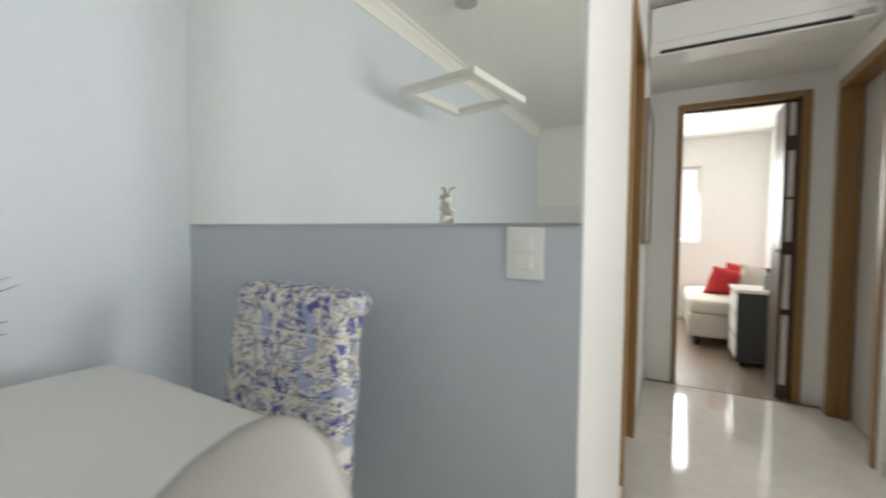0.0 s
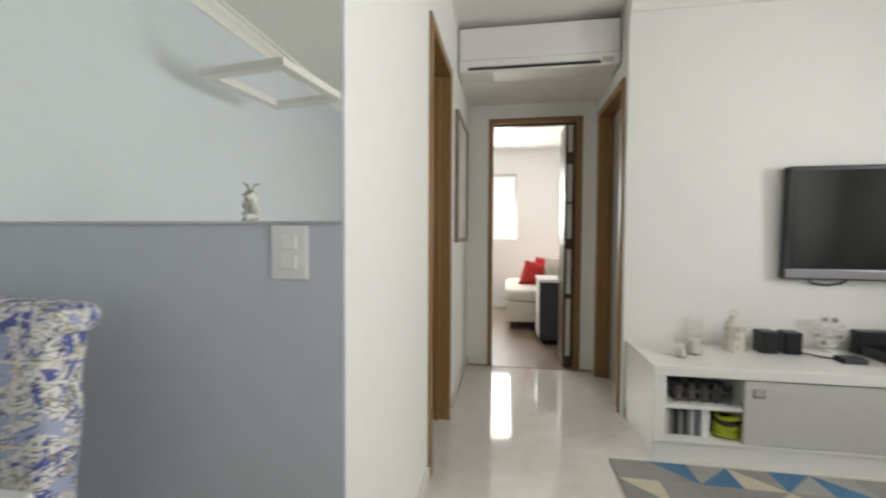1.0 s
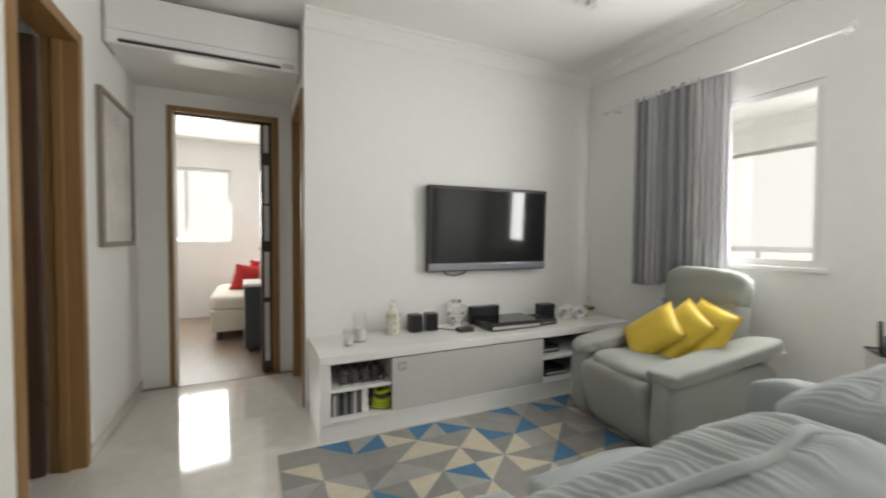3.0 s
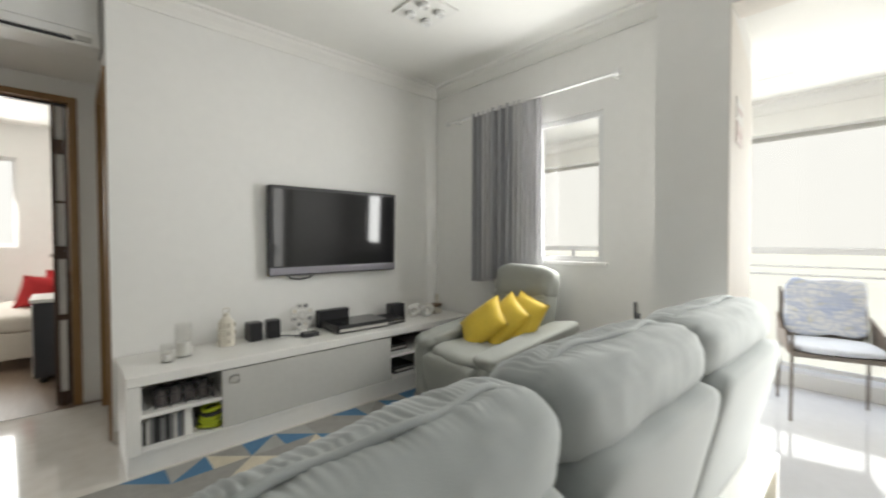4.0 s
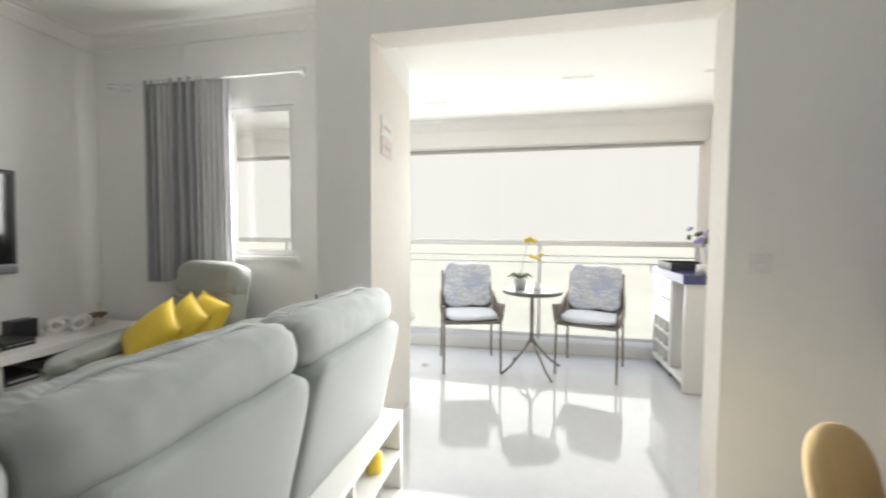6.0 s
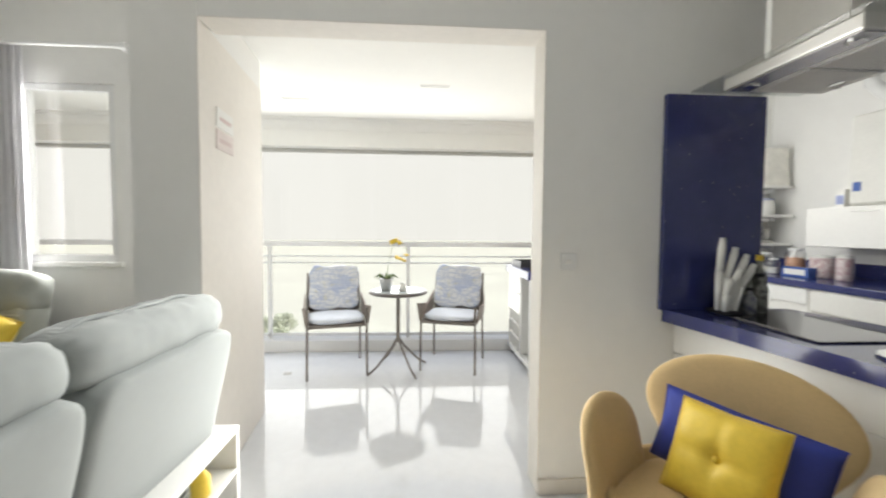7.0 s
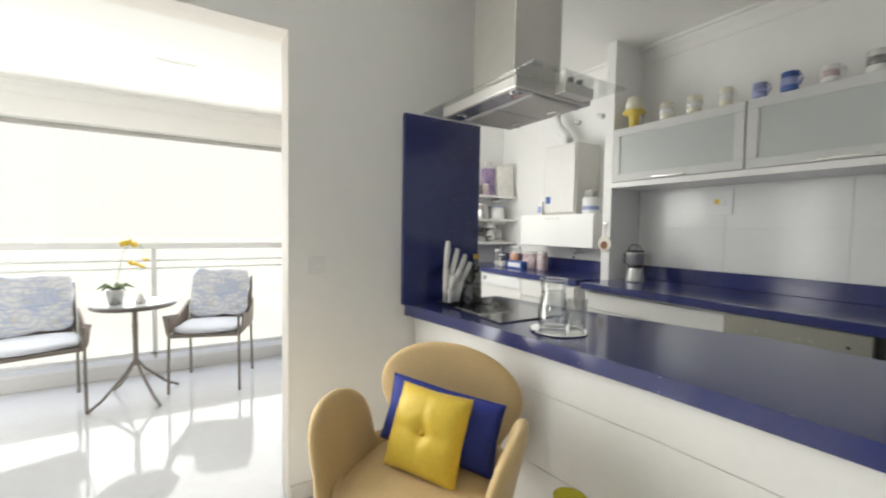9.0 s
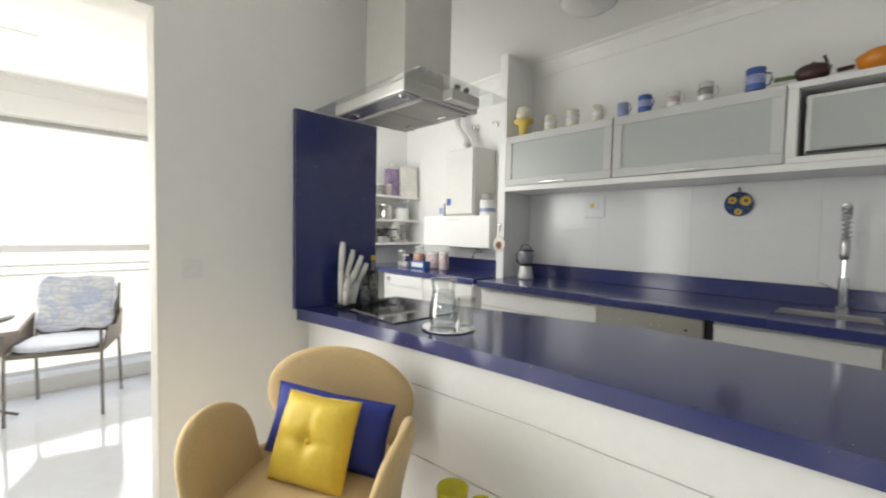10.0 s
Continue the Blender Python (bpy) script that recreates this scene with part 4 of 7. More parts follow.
for i, (x, y, z, lean, spin) in enumerate(((-0.05, 0.055, 0.580, 32, -44), (0.03, -0.06, 0.600, 28, -32), (0.10, -0.16, 0.610, 24, -16))):
    m = RM @ pose(x, y, z, 0, lean, 0) @ pose(0, 0, 0, 0, 0, 90) @ pose(0, 0, 0, 0, spin, 0)
    c = thing("yellow_cushion", "yellow satin cushion leaning in the grey recliner", "cushion", group="yellow cushions")
    part("cover", pillow(0.28, 0.36, 0.11, m, 18, 0, i * 3.0), YELLOW, c, smooth=True)
    part("seam", pipe([m @ Vector((a * 0.138, 0, b * 0.179)) for a, b in ((-1, -1), (0, -0.94), (1, -1), (0.94, 0), (1, 1), (0, 0.94), (-1, 1), (-0.94, 0), (-1, -1))], 0.003, 6), YELLOW, c)
sd = thing("magazine_stand", "dark metal holder with two upright handles beside the pier", "stand", (5.25, -0.304, 0.0), 35)
part("post", rod((0, 0, 0.012), (0, 0, 0.5365), 0.012), BLACK, sd)
part("base", turned([(0.10, 0), (0.10, 0.012), (0.02, 0.02)], 20), BLACK, sd)
for a in ((-0.08, 0.08, -0.045, -0.040), (-0.08, 0.08, 0.040, 0.045), (-0.08, -0.075, -0.0395, 0.0395), (0.075, 0.08, -0.0395, 0.0395)):
    part("tray_wall", box(*a, 0.545, 0.670, bevel=0.001), GREYLACQ, sd)
part("tray_floor", box(-0.08, 0.08, -0.045, 0.045, 0.537, 0.5445), BLACK, sd)
part("tray_rim", pipe([(-0.08, -0.045, 0.673), (0.08, -0.045, 0.673), (0.08, 0.045, 0.673), (-0.08, 0.045, 0.673), (-0.08, -0.045, 0.673)], 0.005, 6), BLACK, sd)
for x, h in ((-0.03, 0.745), (0.045, 0.795)):
    part("handle", pipe([(x, 0, 0.55), (x + 0.008, 0, 0.68), (x + 0.025, 0, h)], [0.010, 0.011, 0.009], 10), BLACK, sd, smooth=True)

# ---- ceiling lamps ----
cl = thing("spot_ceiling_lamp", "flat white square ceiling plate with four round spots", "ceiling lamp", (4.655, 0.778, TOP))
part("plate", box(-0.148, 0.148, -0.148, 0.148, -0.014, -0.0005, bevel=0.004), LACQ, cl)
for sx in (-1, 1):
    for sy in (-1, 1):
        sp = part("spot_ring", turned([(0.030, 0.0), (0.032, -0.022), (0.026, -0.028), (0.023, -0.014), (0.0, -0.014)], 20, (0.066 * sx, 0.066 * sy, -0.0145)), ALU, cl, smooth=True)
        part("bulb_face", turned([(0.021, 0.0), (0.015, -0.005), (0.0, -0.007)], 16, (0.066 * sx, 0.066 * sy, -0.029)), CERAMIC, sp)
cl = thing("round_ceiling_lamp", "round white glass ceiling lamp in the kitchen", "ceiling lamp", (4.12, -4.18, TOP))
part("mount", turned([(0.15, 0.0), (0.15, -0.02)], 32), LACQ, cl)
part("bowl", turned([(0.16, -0.0205), (0.155, -0.045), (0.12, -0.07), (0.06, -0.082), (0.0, -0.085)], 32), CERAMIC, cl, smooth=True)
pd = thing("pendant_lamp", "rectangular white ring pendant hanging over the dining table", "pendant lamp", (1.09, -1.45, 0.0), 8)
for a in ((-0.27, 0.27, -0.30, -0.235), (-0.27, 0.27, 0.235, 0.30), (-0.27, -0.205, -0.2345, 0.2345), (0.205, 0.27, -0.2345, 0.2345)):
    part("ring_bar", box(*a, 1.985, 2.028, bevel=0.006), LACQ, pd)
for sx in (-0.245, 0.245):
    for sy in (-0.275, 0.275):
        part("wire", rod((sx, sy, 2.028), (sx * 0.15, sy * 0.15, TOP - 0.03), 0.0005, n=5), STEEL, pd)
part("canopy", turned([(0.07, TOP), (0.07, TOP - 0.03), (0.0, TOP - 0.03)], 24), STEEL, pd)


# ---- dining corner ----
def floral():
    """White cloth printed with blue and olive scrolls inside a tile grid."""
    m = mat("blue_floral_cloth", (0.70, 0.69, 0.66), 0.85, var=0.04, scale=8, bump=0.2, bump_scale=300)
    n, l = m.node_tree.nodes, m.node_tree.links
    b = n["Principled BSDF"]
    tc = n.new("ShaderNodeTexCoord")
    col = b.inputs["Base Color"].links[0].from_socket
    for scale, lo, hi, c, dist in ((27, 0.475, 0.525, (0.07, 0.07, 0.11), 2.6), (19, 0.55, 0.64, (0.10, 0.12, 0.33), 2.0), (24, 0.62, 0.68, (0.33, 0.31, 0.22), 1.4), (9, 0.60, 0.68, (0.36, 0.40, 0.56), 1.0)):
        nz, r1, r2, mu, mx = n.new("ShaderNodeTexNoise"), n.new("ShaderNodeMath"), n.new("ShaderNodeMath"), n.new("ShaderNodeMath"), n.new("ShaderNodeMix")
        nz.inputs["Scale"].default_value, nz.inputs["Detail"].default_value, nz.inputs["Distortion"].default_value = scale, 2.0, dist
        r1.operation, r1.inputs[1].default_value = "GREATER_THAN", lo
        r2.operation, r2.inputs[1].default_value = "LESS_THAN", hi
        mu.operation = "MULTIPLY"
        mx.data_type = "RGBA"
        mx.inputs["B"].default_value = (*c, 1)
        l.new(tc.outputs["Object"], nz.inputs["Vector"])
        l.new(nz.outputs["Fac"], r1.inputs[0])
        l.new(nz.outputs["Fac"], r2.inputs[0])
        l.new(r1.outputs[0], mu.inputs[0])
        l.new(r2.outputs[0], mu.inputs[1])
        l.new(mu.outputs[0], mx.inputs["Factor"])
        l.new(col, mx.inputs["A"])
        col = mx.outputs["Result"]
    br, mx = n.new("ShaderNodeTexBrick"), n.new("ShaderNodeMix")
    mp = n.new("ShaderNodeMapping")
    mp.inputs["Rotation"].default_value = (radians(90), 0, 0)
    br.offset = 0.0
    br.inputs["Scale"].default_value, br.inputs["Brick Width"].default_value, br.inputs["Row Height"].default_value = 1.0, 0.15, 0.15
    br.inputs["Mortar Size"].default_value = 0.0025
    mx.data_type = "RGBA"
    mx.inputs["B"].default_value = (0.66, 0.62, 0.52, 1)
    l.new(tc.outputs["Object"], mp.inputs["Vector"])
    l.new(mp.outputs[0], br.inputs["Vector"])
    l.new(br.outputs["Fac"], mx.inputs["Factor"])
    l.new(col, mx.inputs["A"])
    l.new(mx.outputs["Result"], b.inputs["Base Color"])
    return m


FLORAL = floral()


def dining_chair(x, y, rz, label):
    c = thing("dining_chair", label, "chair", (x, y, 0), rz, "chairs round the dining table")
    part("seat", soft(0, -0.05, 0.43, 0.44, 0.44, 0.13, 5, 8, 0.004), FLORAL, c, smooth=True)
    bm = soft(0, 0.185, 0.73, 0.43, 0.085, 0.55, 7, 10, 0.004, 5, 0, Matrix.Rotation(radians(-5), 4, "X"))
    for v in bm.verts:
        if v.co.x < 0:
            v.co.x *= 1 - 0.17 * max(0.0, (v.co.z - 0.55) / 0.45)
    part("backrest", bm, FLORAL, c, smooth=True)
    part("top_roll", soft(0.016, 0.222, 0.968, 0.420, 0.125, 0.075, 3.5, 8, 0.003), FLORAL, c, smooth=True)
    for sx in (-0.18, 0.18):
        for sy in (-0.23, 0.17):
            part("leg", box(sx - 0.02, sx + 0.02, sy - 0.02, sy + 0.02, 0, 0.38, bevel=0.004), DARKWOOD, c)
    return c


dining_chair(1.40, -0.47, 0, "high-backed dining chair in blue floral cloth by the mirror wall")
dt = thing("dining_table", "white glossy dining table with an open corner shape", "table")
part("tabletop", box(0.865, 1.757, -2.05, -0.432, 0.735, 0.760, bevel=0.004), mat("white_gloss_table", (0.72, 0.71, 0.69), 0.22, var=0.02, scale=4), dt)
part("apron", box(0.93, 1.69, -1.98, -0.50, 0.66, 0.7345, bevel=0.004), LACQ, dt)
for x in (0.95, 1.62):
    for y in (-1.95, -0.57):
        part("leg", box(x, x + 0.055, y, y + 0.055, 0, 0.6595, bevel=0.004), LACQ, dt)
CREAMCH = mat("cream_leatherette", (0.38, 0.37, 0.35), 0.5, var=0.03, scale=6)
cc = thing("cream_chair", "cream rounded-back chair pushed up to the table", "chair", (1.96, -0.80, 0.0), -58.9)
bm = soft(0.0, 0, 0.742, 0.05, 0.22, 0.49, 2.4, 16)
for v in bm.verts:
    v.co.z += 0.72 * v.co.y
part("backrest", bm, CREAMCH, cc, "cream rounded backrest sloping down to one side", smooth=True)
part("seat", soft(-0.16, 0, 0.44, 0.33, 0.36, 0.07, 4, 8), CREAMCH, cc, smooth=True)
for s in (-1, 1):
    part("back_post", rod((-0.01, s * 0.10, 0.44), (0.0, s * 0.10, 0.56), 0.012), LACQ, cc)
for sx in (-0.28, -0.03):
    for sy in (-0.14, 0.14):
        part("leg", rod((sx, sy, 0.42), (sx * 1.05, sy * 1.12, 0.0), 0.014, 0.010), LACQ, cc)
GREENL = mat("thin_green_leaf", (0.10, 0.15, 0.05), 0.55, var=0.3, scale=30)
pl = thing("table_plant", "spiky green plant in a small white pot", "plant", (0.74, -0.76, 0.0))
part("stand", turned([(0.11, 0), (0.10, 0.02), (0.02, 0.04), (0.02, 0.70), (0.10, 0.72), (0.10, 0.735)], 20), LACQ, pl)
part("pot", turned([(0.05, 0.7355), (0.065, 0.82), (0.06, 0.82), (0.05, 0.79), (0.0, 0.79)], 20), CERAMIC, pl)
random.seed(5)
for k in range(46):
    a, r, h = random.uniform(0, 6.28), random.uniform(0.06, 0.17), random.uniform(0.05, 0.26)
    part("leaf", pipe([(0, 0, 0.80), (r * 0.45 * math.cos(a), r * 0.45 * math.sin(a), 0.80 + h * 0.8), (r * math.cos(a), r * math.sin(a), 0.80 + h)], [0.003, 0.003, 0.0008], 4), GREENL, pl)
ov = thing("orchid", "tall cream orchid in a white vase on the dining table", "orchid", (1.285, -0.89, 0.7605))
part("vase", turned([(0.05, 0), (0.06, 0.03), (0.05, 0.12), (0.035, 0.16), (0.04, 0.17), (0.034, 0.165), (0.0, 0.15)], 24), CERAMIC, ov, smooth=True)
part("stem", pipe([(0, 0, 0.12), (0.01, 0, 0.3), (0.0, 0.01, 0.45), (-0.005, 0.0, 0.56), (-0.02, 0, 0.60)], 0.0025, 6), GREENL, ov)
for k in range(11):
    z = 0.38 + 0.018 * k
    m = pose(0.022 * math.sin(k * 2.4), 0.024 * math.cos(k * 2.9), z, 25 * k, 30, 55 * k)
    part("blossom", pillow(0.052, 0.048, 0.026, m, 6), CERAMIC, ov, smooth=True)
for k in range(4):
    a = 1.7 * k
    part("leaf", pipe([(0, 0, 0.56), (0.02 * math.cos(a), 0.02 * math.sin(a), 0.60), (0.05 * math.cos(a), 0.05 * math.sin(a), 0.605)], [0.002, 0.004, 0.001], 5), mat("grey_green_leaf", (0.30, 0.32, 0.24), 0.6, var=0.1), ov, smooth=True)

# ---- bedroom ----
bs = thing("daybed", "cream upholstered daybed with dark short legs", "daybed", (2.86, 4.75, 0.0))
part("frame", box(-0.44, 0.40, -0.75, 0.75, 0.10, 0.34, bevel=0.02), CREAMF, bs)
part("mattress", soft(-0.02, 0, 0.41, 0.88, 1.52, 0.17, 7, 10, 0.004), CREAMF, bs, smooth=True)
for sx in (-0.36, 0.32):
    for sy in (-0.68, 0.68):
        part("leg", rod((sx, sy, 0), (sx, sy, 0.10), 0.028), BLACK, bs)
for (x, y, z, rz, mt_, lab) in ((2.80, 4.62, 0.63, 25, REDF, "red cushion propped on the daybed"), (2.98, 4.90, 0.66, 10, REDF, "red cushion lying behind on the daybed"), (3.10, 4.50, 0.66, -15, CERAMIC, "white cushion on the daybed")):
    c = thing("cushion", lab, "cushion")
    m = pose(x, y, z, 18, 8, rz)
    part("cover", pillow(0.40, 0.34, 0.16, m, 12, 0, x), CREAMF if mt_ is CERAMIC else mt_, c, smooth=True)
    part("seam", pipe([m @ Vector((a * 0.2, 0, b * 0.17)) for a, b in ((-1, -1), (1, -1), (1, 1), (-1, 1), (-1, -1))], 0.003, 6), CREAMF if mt_ is CERAMIC else mt_, c)
dc = thing("drawer_cabinet", "charcoal drawer cabinet with white top on castors", "cabinet", (3.02, 3.62, 0.0))
CHAR = mat("charcoal_lacquer", (0.045, 0.048, 0.055), 0.5, var=0.08, scale=8)
part("body", box(-0.255, 0.22, -0.24, 0.24, 0.05, 0.655, bevel=0.004), CHAR, dc)
part("top", box(-0.27, 0.235, -0.255, 0.255, 0.6555, 0.685, bevel=0.004), LACQ, dc)
for z in (0.07, 0.27, 0.46):
    part("drawer", box(-0.262, -0.2555, -0.225, 0.225, z, z + 0.175, bevel=0.002), LACQ, dc)
for sx in (-0.2, 0.18):
    for sy in (-0.19, 0.19):
        part("castor", rod((sx, sy - 0.012, 0.025), (sx, sy + 0.012, 0.025), 0.025), BLACK, dc)
for x, y, r, h in ((2.99, 3.52, 0.03, 0.19), (3.06, 3.50, 0.035, 0.22), (3.04, 3.62, 0.03, 0.15)):
    bo = thing("perfume_bottle", "grey glass bottle on the drawer cabinet", "bottle", (x, y, 0.6855), group="bottles on the cabinet")
    part("glass_body", turned([(r, 0), (r, h * 0.6), (r * 0.4, h * 0.72), (r * 0.4, h * 0.8)], 16), mat("grey_glass", (0.25, 0.26, 0.28), 0.15, var=0.1), bo, smooth=True)
    part("cap", turned([(r * 0.5, h * 0.801), (r * 0.5, h)], 12), BLACK, bo)
bp = thing("bedroom_picture", "tall beige picture on the bedroom wall", "picture")
part("canvas", box(3.265, 3.299, 4.1, 4.75, 1.15, 2.15, bevel=0.004), mat("beige_canvas", (0.55, 0.45, 0.36), 0.7, var=0.2, scale=5), bp)
part("frame_edge", box(3.270, 3.2995, 4.08, 4.0995, 1.13, 2.17, bevel=0.002), GREYLACQ, bp)
bw = thing("window_2", "white bedroom window in front of a bright sky", "window")
bw["kind"] = "structure"
for a in ((1.452, 2.568, 1.087, 1.125), (1.452, 2.568, 2.08, 2.118), (1.452, 1.49, 1.1255, 2.0795), (1.99, 2.03, 1.1255, 2.0795), (2.53, 2.568, 1.1255, 2.0795)):
    part("window_frame", box(a[0], a[1], 5.66, 5.70, a[2], a[3], bevel=0.003), ALU, bw)

# ---- balcony ----
rl = thing("balcony_railing", "white metal balcony railing with thin lower rails", "railing")
part("top_rail", box(7.13, 7.19, -3.01, 3.19, 1.028, 1.078, bevel=0.008), ALU, rl)
for z in (0.93, 0.865):
    part("thin_rail", rod((7.16, -3.01, z), (7.16, 3.19, z), 0.008, n=8), ALU, rl)
part("bottom_rail", box(7.145, 7.175, -3.01, 3.19, 0.135, 0.165, bevel=0.004), ALU, rl)
for y in (-2.98, -1.60, -0.25, 1.14, 2.50):
    part("post", box(7.145, 7.175, y - 0.018, y + 0.018, 0.111, 1.028, bevel=0.003), ALU, rl)
gz = thing("balcony_glazing", "clear sliding glass panes closing the balcony", "glazing")
for k in range(7):
    y = -3.0 + 0.885 * k
    g = part("pane", box(7.215, 7.225, y + 0.003, y + 0.876, 0.112, 1.983), GLAZE, gz)
    g.visible_shadow = False
part("head_track", box(7.20, 7.24, -3.01, 3.19, 1.950, 1.984, bevel=0.003), GREYLACQ, gz)
WEAVE = mat("taupe_woven_cord", (0.28, 0.235, 0.205), 0.7, var=0.2, scale=60, bump=0.5, bump_scale=200)
TAUPE = mat("taupe_painted_steel", (0.22, 0.19, 0.165), 0.45, var=0.06, scale=15)


def ikat():
    m = mat("pale_blue_patterned_cloth", (0.74, 0.75, 0.78), 0.85, var=0.1, scale=10, bump=0.15, bump_scale=300)
    n, l = m.node_tree.nodes, m.node_tree.links
    b = n["Principled BSDF"]
    col = b.inputs["Base Color"].links[0].from_socket
    tc = n.new("ShaderNodeTexCoord")
    base = col
    for scale, vec, lo, hi, c, amt in ((1.0, (9, 9, 70), 0.48, 0.62, (0.40, 0.47, 0.66), 0.55), (1.0, (7, 7, 8), 0.54, 0.60, (0.30, 0.40, 0.66), 0.42), (1.0, (16, 16, 22), 0.60, 0.66, (0.62, 0.60, 0.50), 0.6)):
        mp, nz, mr, mx = n.new("ShaderNodeMapping"), n.new("ShaderNodeTexNoise"), n.new("ShaderNodeMapRange"), n.new("ShaderNodeMix")
        mp.inputs["Scale"].default_value = vec
        nz.inputs["Scale"].default_value, nz.inputs["Detail"].default_value = scale, 3
        mr.inputs["From Min"].default_value, mr.inputs["From Max"].default_value, mr.inputs["To Max"].default_value = lo, hi, amt
        mx.data_type = "RGBA"
        mx.inputs["B"].default_value = (*c, 1)
        l.new(tc.outputs["Object"], mp.inputs["Vector"])
        l.new(mp.outputs[0], nz.inputs["Vector"])
        l.new(nz.outputs["Fac"], mr.inputs["Value"])
        l.new(mr.outputs[0], mx.inputs["Factor"])
        l.new(base, mx.inputs["A"])
        base = mx.outputs["Result"]
    # one round medallion in the middle of each cushion
    vo, sc, wv, mr, mx = n.new("ShaderNodeTexVoronoi"), n.new("ShaderNodeMath"), n.new("ShaderNodeMath"), n.new("ShaderNodeMapRange"), n.new("ShaderNodeMix")
    vo.inputs["Scale"].default_value, vo.inputs["Randomness"].default_value = 5.5, 0.35
    sc.operation, sc.inputs[1].default_value = "MULTIPLY", 34.0
    wv.operation = "SINE"
    mr.inputs["From Min"].default_value, mr.inputs["From Max"].default_value, mr.inputs["To Max"].default_value = 0.55, 0.9, 0.45
    mx.data_type = "RGBA"
    mx.inputs["B"].default_value = (0.42, 0.48, 0.62, 1)
    l.new(tc.outputs["Object"], vo.inputs["Vector"])
    l.new(vo.outputs["Distance"], sc.inputs[0])
    l.new(sc.outputs[0], wv.inputs[0])
    l.new(wv.outputs[0], mr.inputs["Value"])
    l.new(mr.outputs[0], mx.inputs["Factor"])
    l.new(base, mx.inputs["A"])
    l.new(mx.outputs["Result"], b.inputs["Base Color"])
    return m


IKAT = ikat()
SEATC = mat("pale_grey_blue_seat_cloth", (0.72, 0.75, 0.82), 0.85, var=0.05, scale=10, bump=0.15, bump_scale=300)


def balcony_chair(x, y, rz):
    """Faces local -x."""
    c = thing("balcony_chair", "taupe steel balcony chair with pale blue patterned cushions", "chair", (x, y, 0), rz, "chairs round the bistro table")
    w, d = 0.235, 0.215
    for s in (-1, 1):
        part("front_leg", rod((-d - 0.01, s * w, 0.0), (-d, s * (w - 0.005), 0.56), 0.0095), TAUPE, c)
        part("rear_leg", rod((d + 0.03, s * w, 0.0), (d, s * (w - 0.005), 0.42), 0.0095), TAUPE, c)
        part("back_post", rod((d, s * (w - 0.008), 0.42), (d + 0.075, s * (w - 0.012), 0.80), 0.0095), TAUPE, c)
        bm = bmesh.new()
        for side in (0, 1):
            yy = s * (w + 0.004 + 0.010 * side)
            v = [bm.verts.new(p) for p in ((-d - 0.008, yy + s * 0.02, 0.575), (-d, yy, 0.43), (d, yy, 0.43), (d + 0.04, yy, 0.62), (d * 0.2, yy + s * 0.012, 0.535))]
            bm.faces.new(v)
            if side:
                for i in range(5):
                    bm.faces.new((old[i], old[(i + 1) % 5], v[(i + 1) % 5], v[i]))
            old = v
        part("arm_panel", bm, WEAVE, c)
    part("seat_frame", box(-d, d, -w, w, 0.405, 0.432, bevel=0.006), TAUPE, c)
    part("back_panel", soft(d + 0.045, 0, 0.61, 0.018, 2 * w - 0.03, 0.38, 8, 6, 0, 1, 0, Matrix.Rotation(radians(11), 4, "Y")), WEAVE, c, smooth=True)
    part("seat_cushion", soft(-0.02, 0, 0.457, 0.42, 0.44, 0.05, 4, 8, 0.004), SEATC, c, smooth=True)
    part("back_cushion", soft(d - 0.01, 0, 0.675, 0.050, 0.42, 0.385, 9, 12, 0.004, 7, x, Matrix.Rotation(radians(11), 4, "Y")), IKAT, c, smooth=True)
    return c


balcony_chair(6.575, -1.00, 15)
balcony_chair(6.660, -2.01, -17)
bt = thing("bistro_table", "round bistro table with dark rim and splayed legs", "table", (6.55, -1.53, 0.0))
part("tabletop", turned([(0.0, 0.655), (0.235, 0.655), (0.245, 0.662), (0.245, 0.675), (0.238, 0.68), (0.0, 0.68)], 40), mat("dark_taupe_top", (0.13, 0.11, 0.10), 0.3, var=0.08, scale=12), bt)
part("glass_top", turned([(0.0, 0.6803), (0.225, 0.6803), (0.225, 0.685), (0.0, 0.685)], 40), mat("pale_glass_top", (0.55, 0.58, 0.6), 0.08, var=0.02), bt)
part("column", turned([(0.016, 0.24), (0.016, 0.6545)], 16), TAUPE, bt)
for z in (0.46, 0.49, 0.52):
    part("collar", turned([(0.017, z), (0.023, z + 0.006), (0.017, z + 0.012)], 16), TAUPE, bt)
for k in range(4):
    a = math.radians(90 * k + 33)
    part("leg", pipe([(0.012 * math.cos(a), 0.012 * math.sin(a), 0.27), (0.06 * math.cos(a), 0.06 * math.sin(a), 0.20), (0.20 * math.cos(a), 0.20 * math.sin(a), 0.06), (0.285 * math.cos(a), 0.285 * math.sin(a), 0.005)], 0.009, 8), TAUPE, bt)
oc = thing("potted_orchid", "yellow orchid in a grey metal pot", "orchid", (6.52, -1.43, 0.6853))
part("pot", turned([(0.04, 0), (0.055, 0.09), (0.058, 0.10), (0.052, 0.10), (0.045, 0.085), (0.0, 0.085)], 24), STEEL, oc, smooth=True)
part("stem", pipe([(0, 0, 0.085), (0.0, -0.02, 0.22), (-0.01, -0.05, 0.36), (-0.01, -0.09, 0.42), (-0.01, -0.14, 0.40), (-0.01, -0.18, 0.33)], 0.0022, 6), mat("pale_orchid_stem", (0.30, 0.34, 0.18), 0.6, var=0.1), oc)
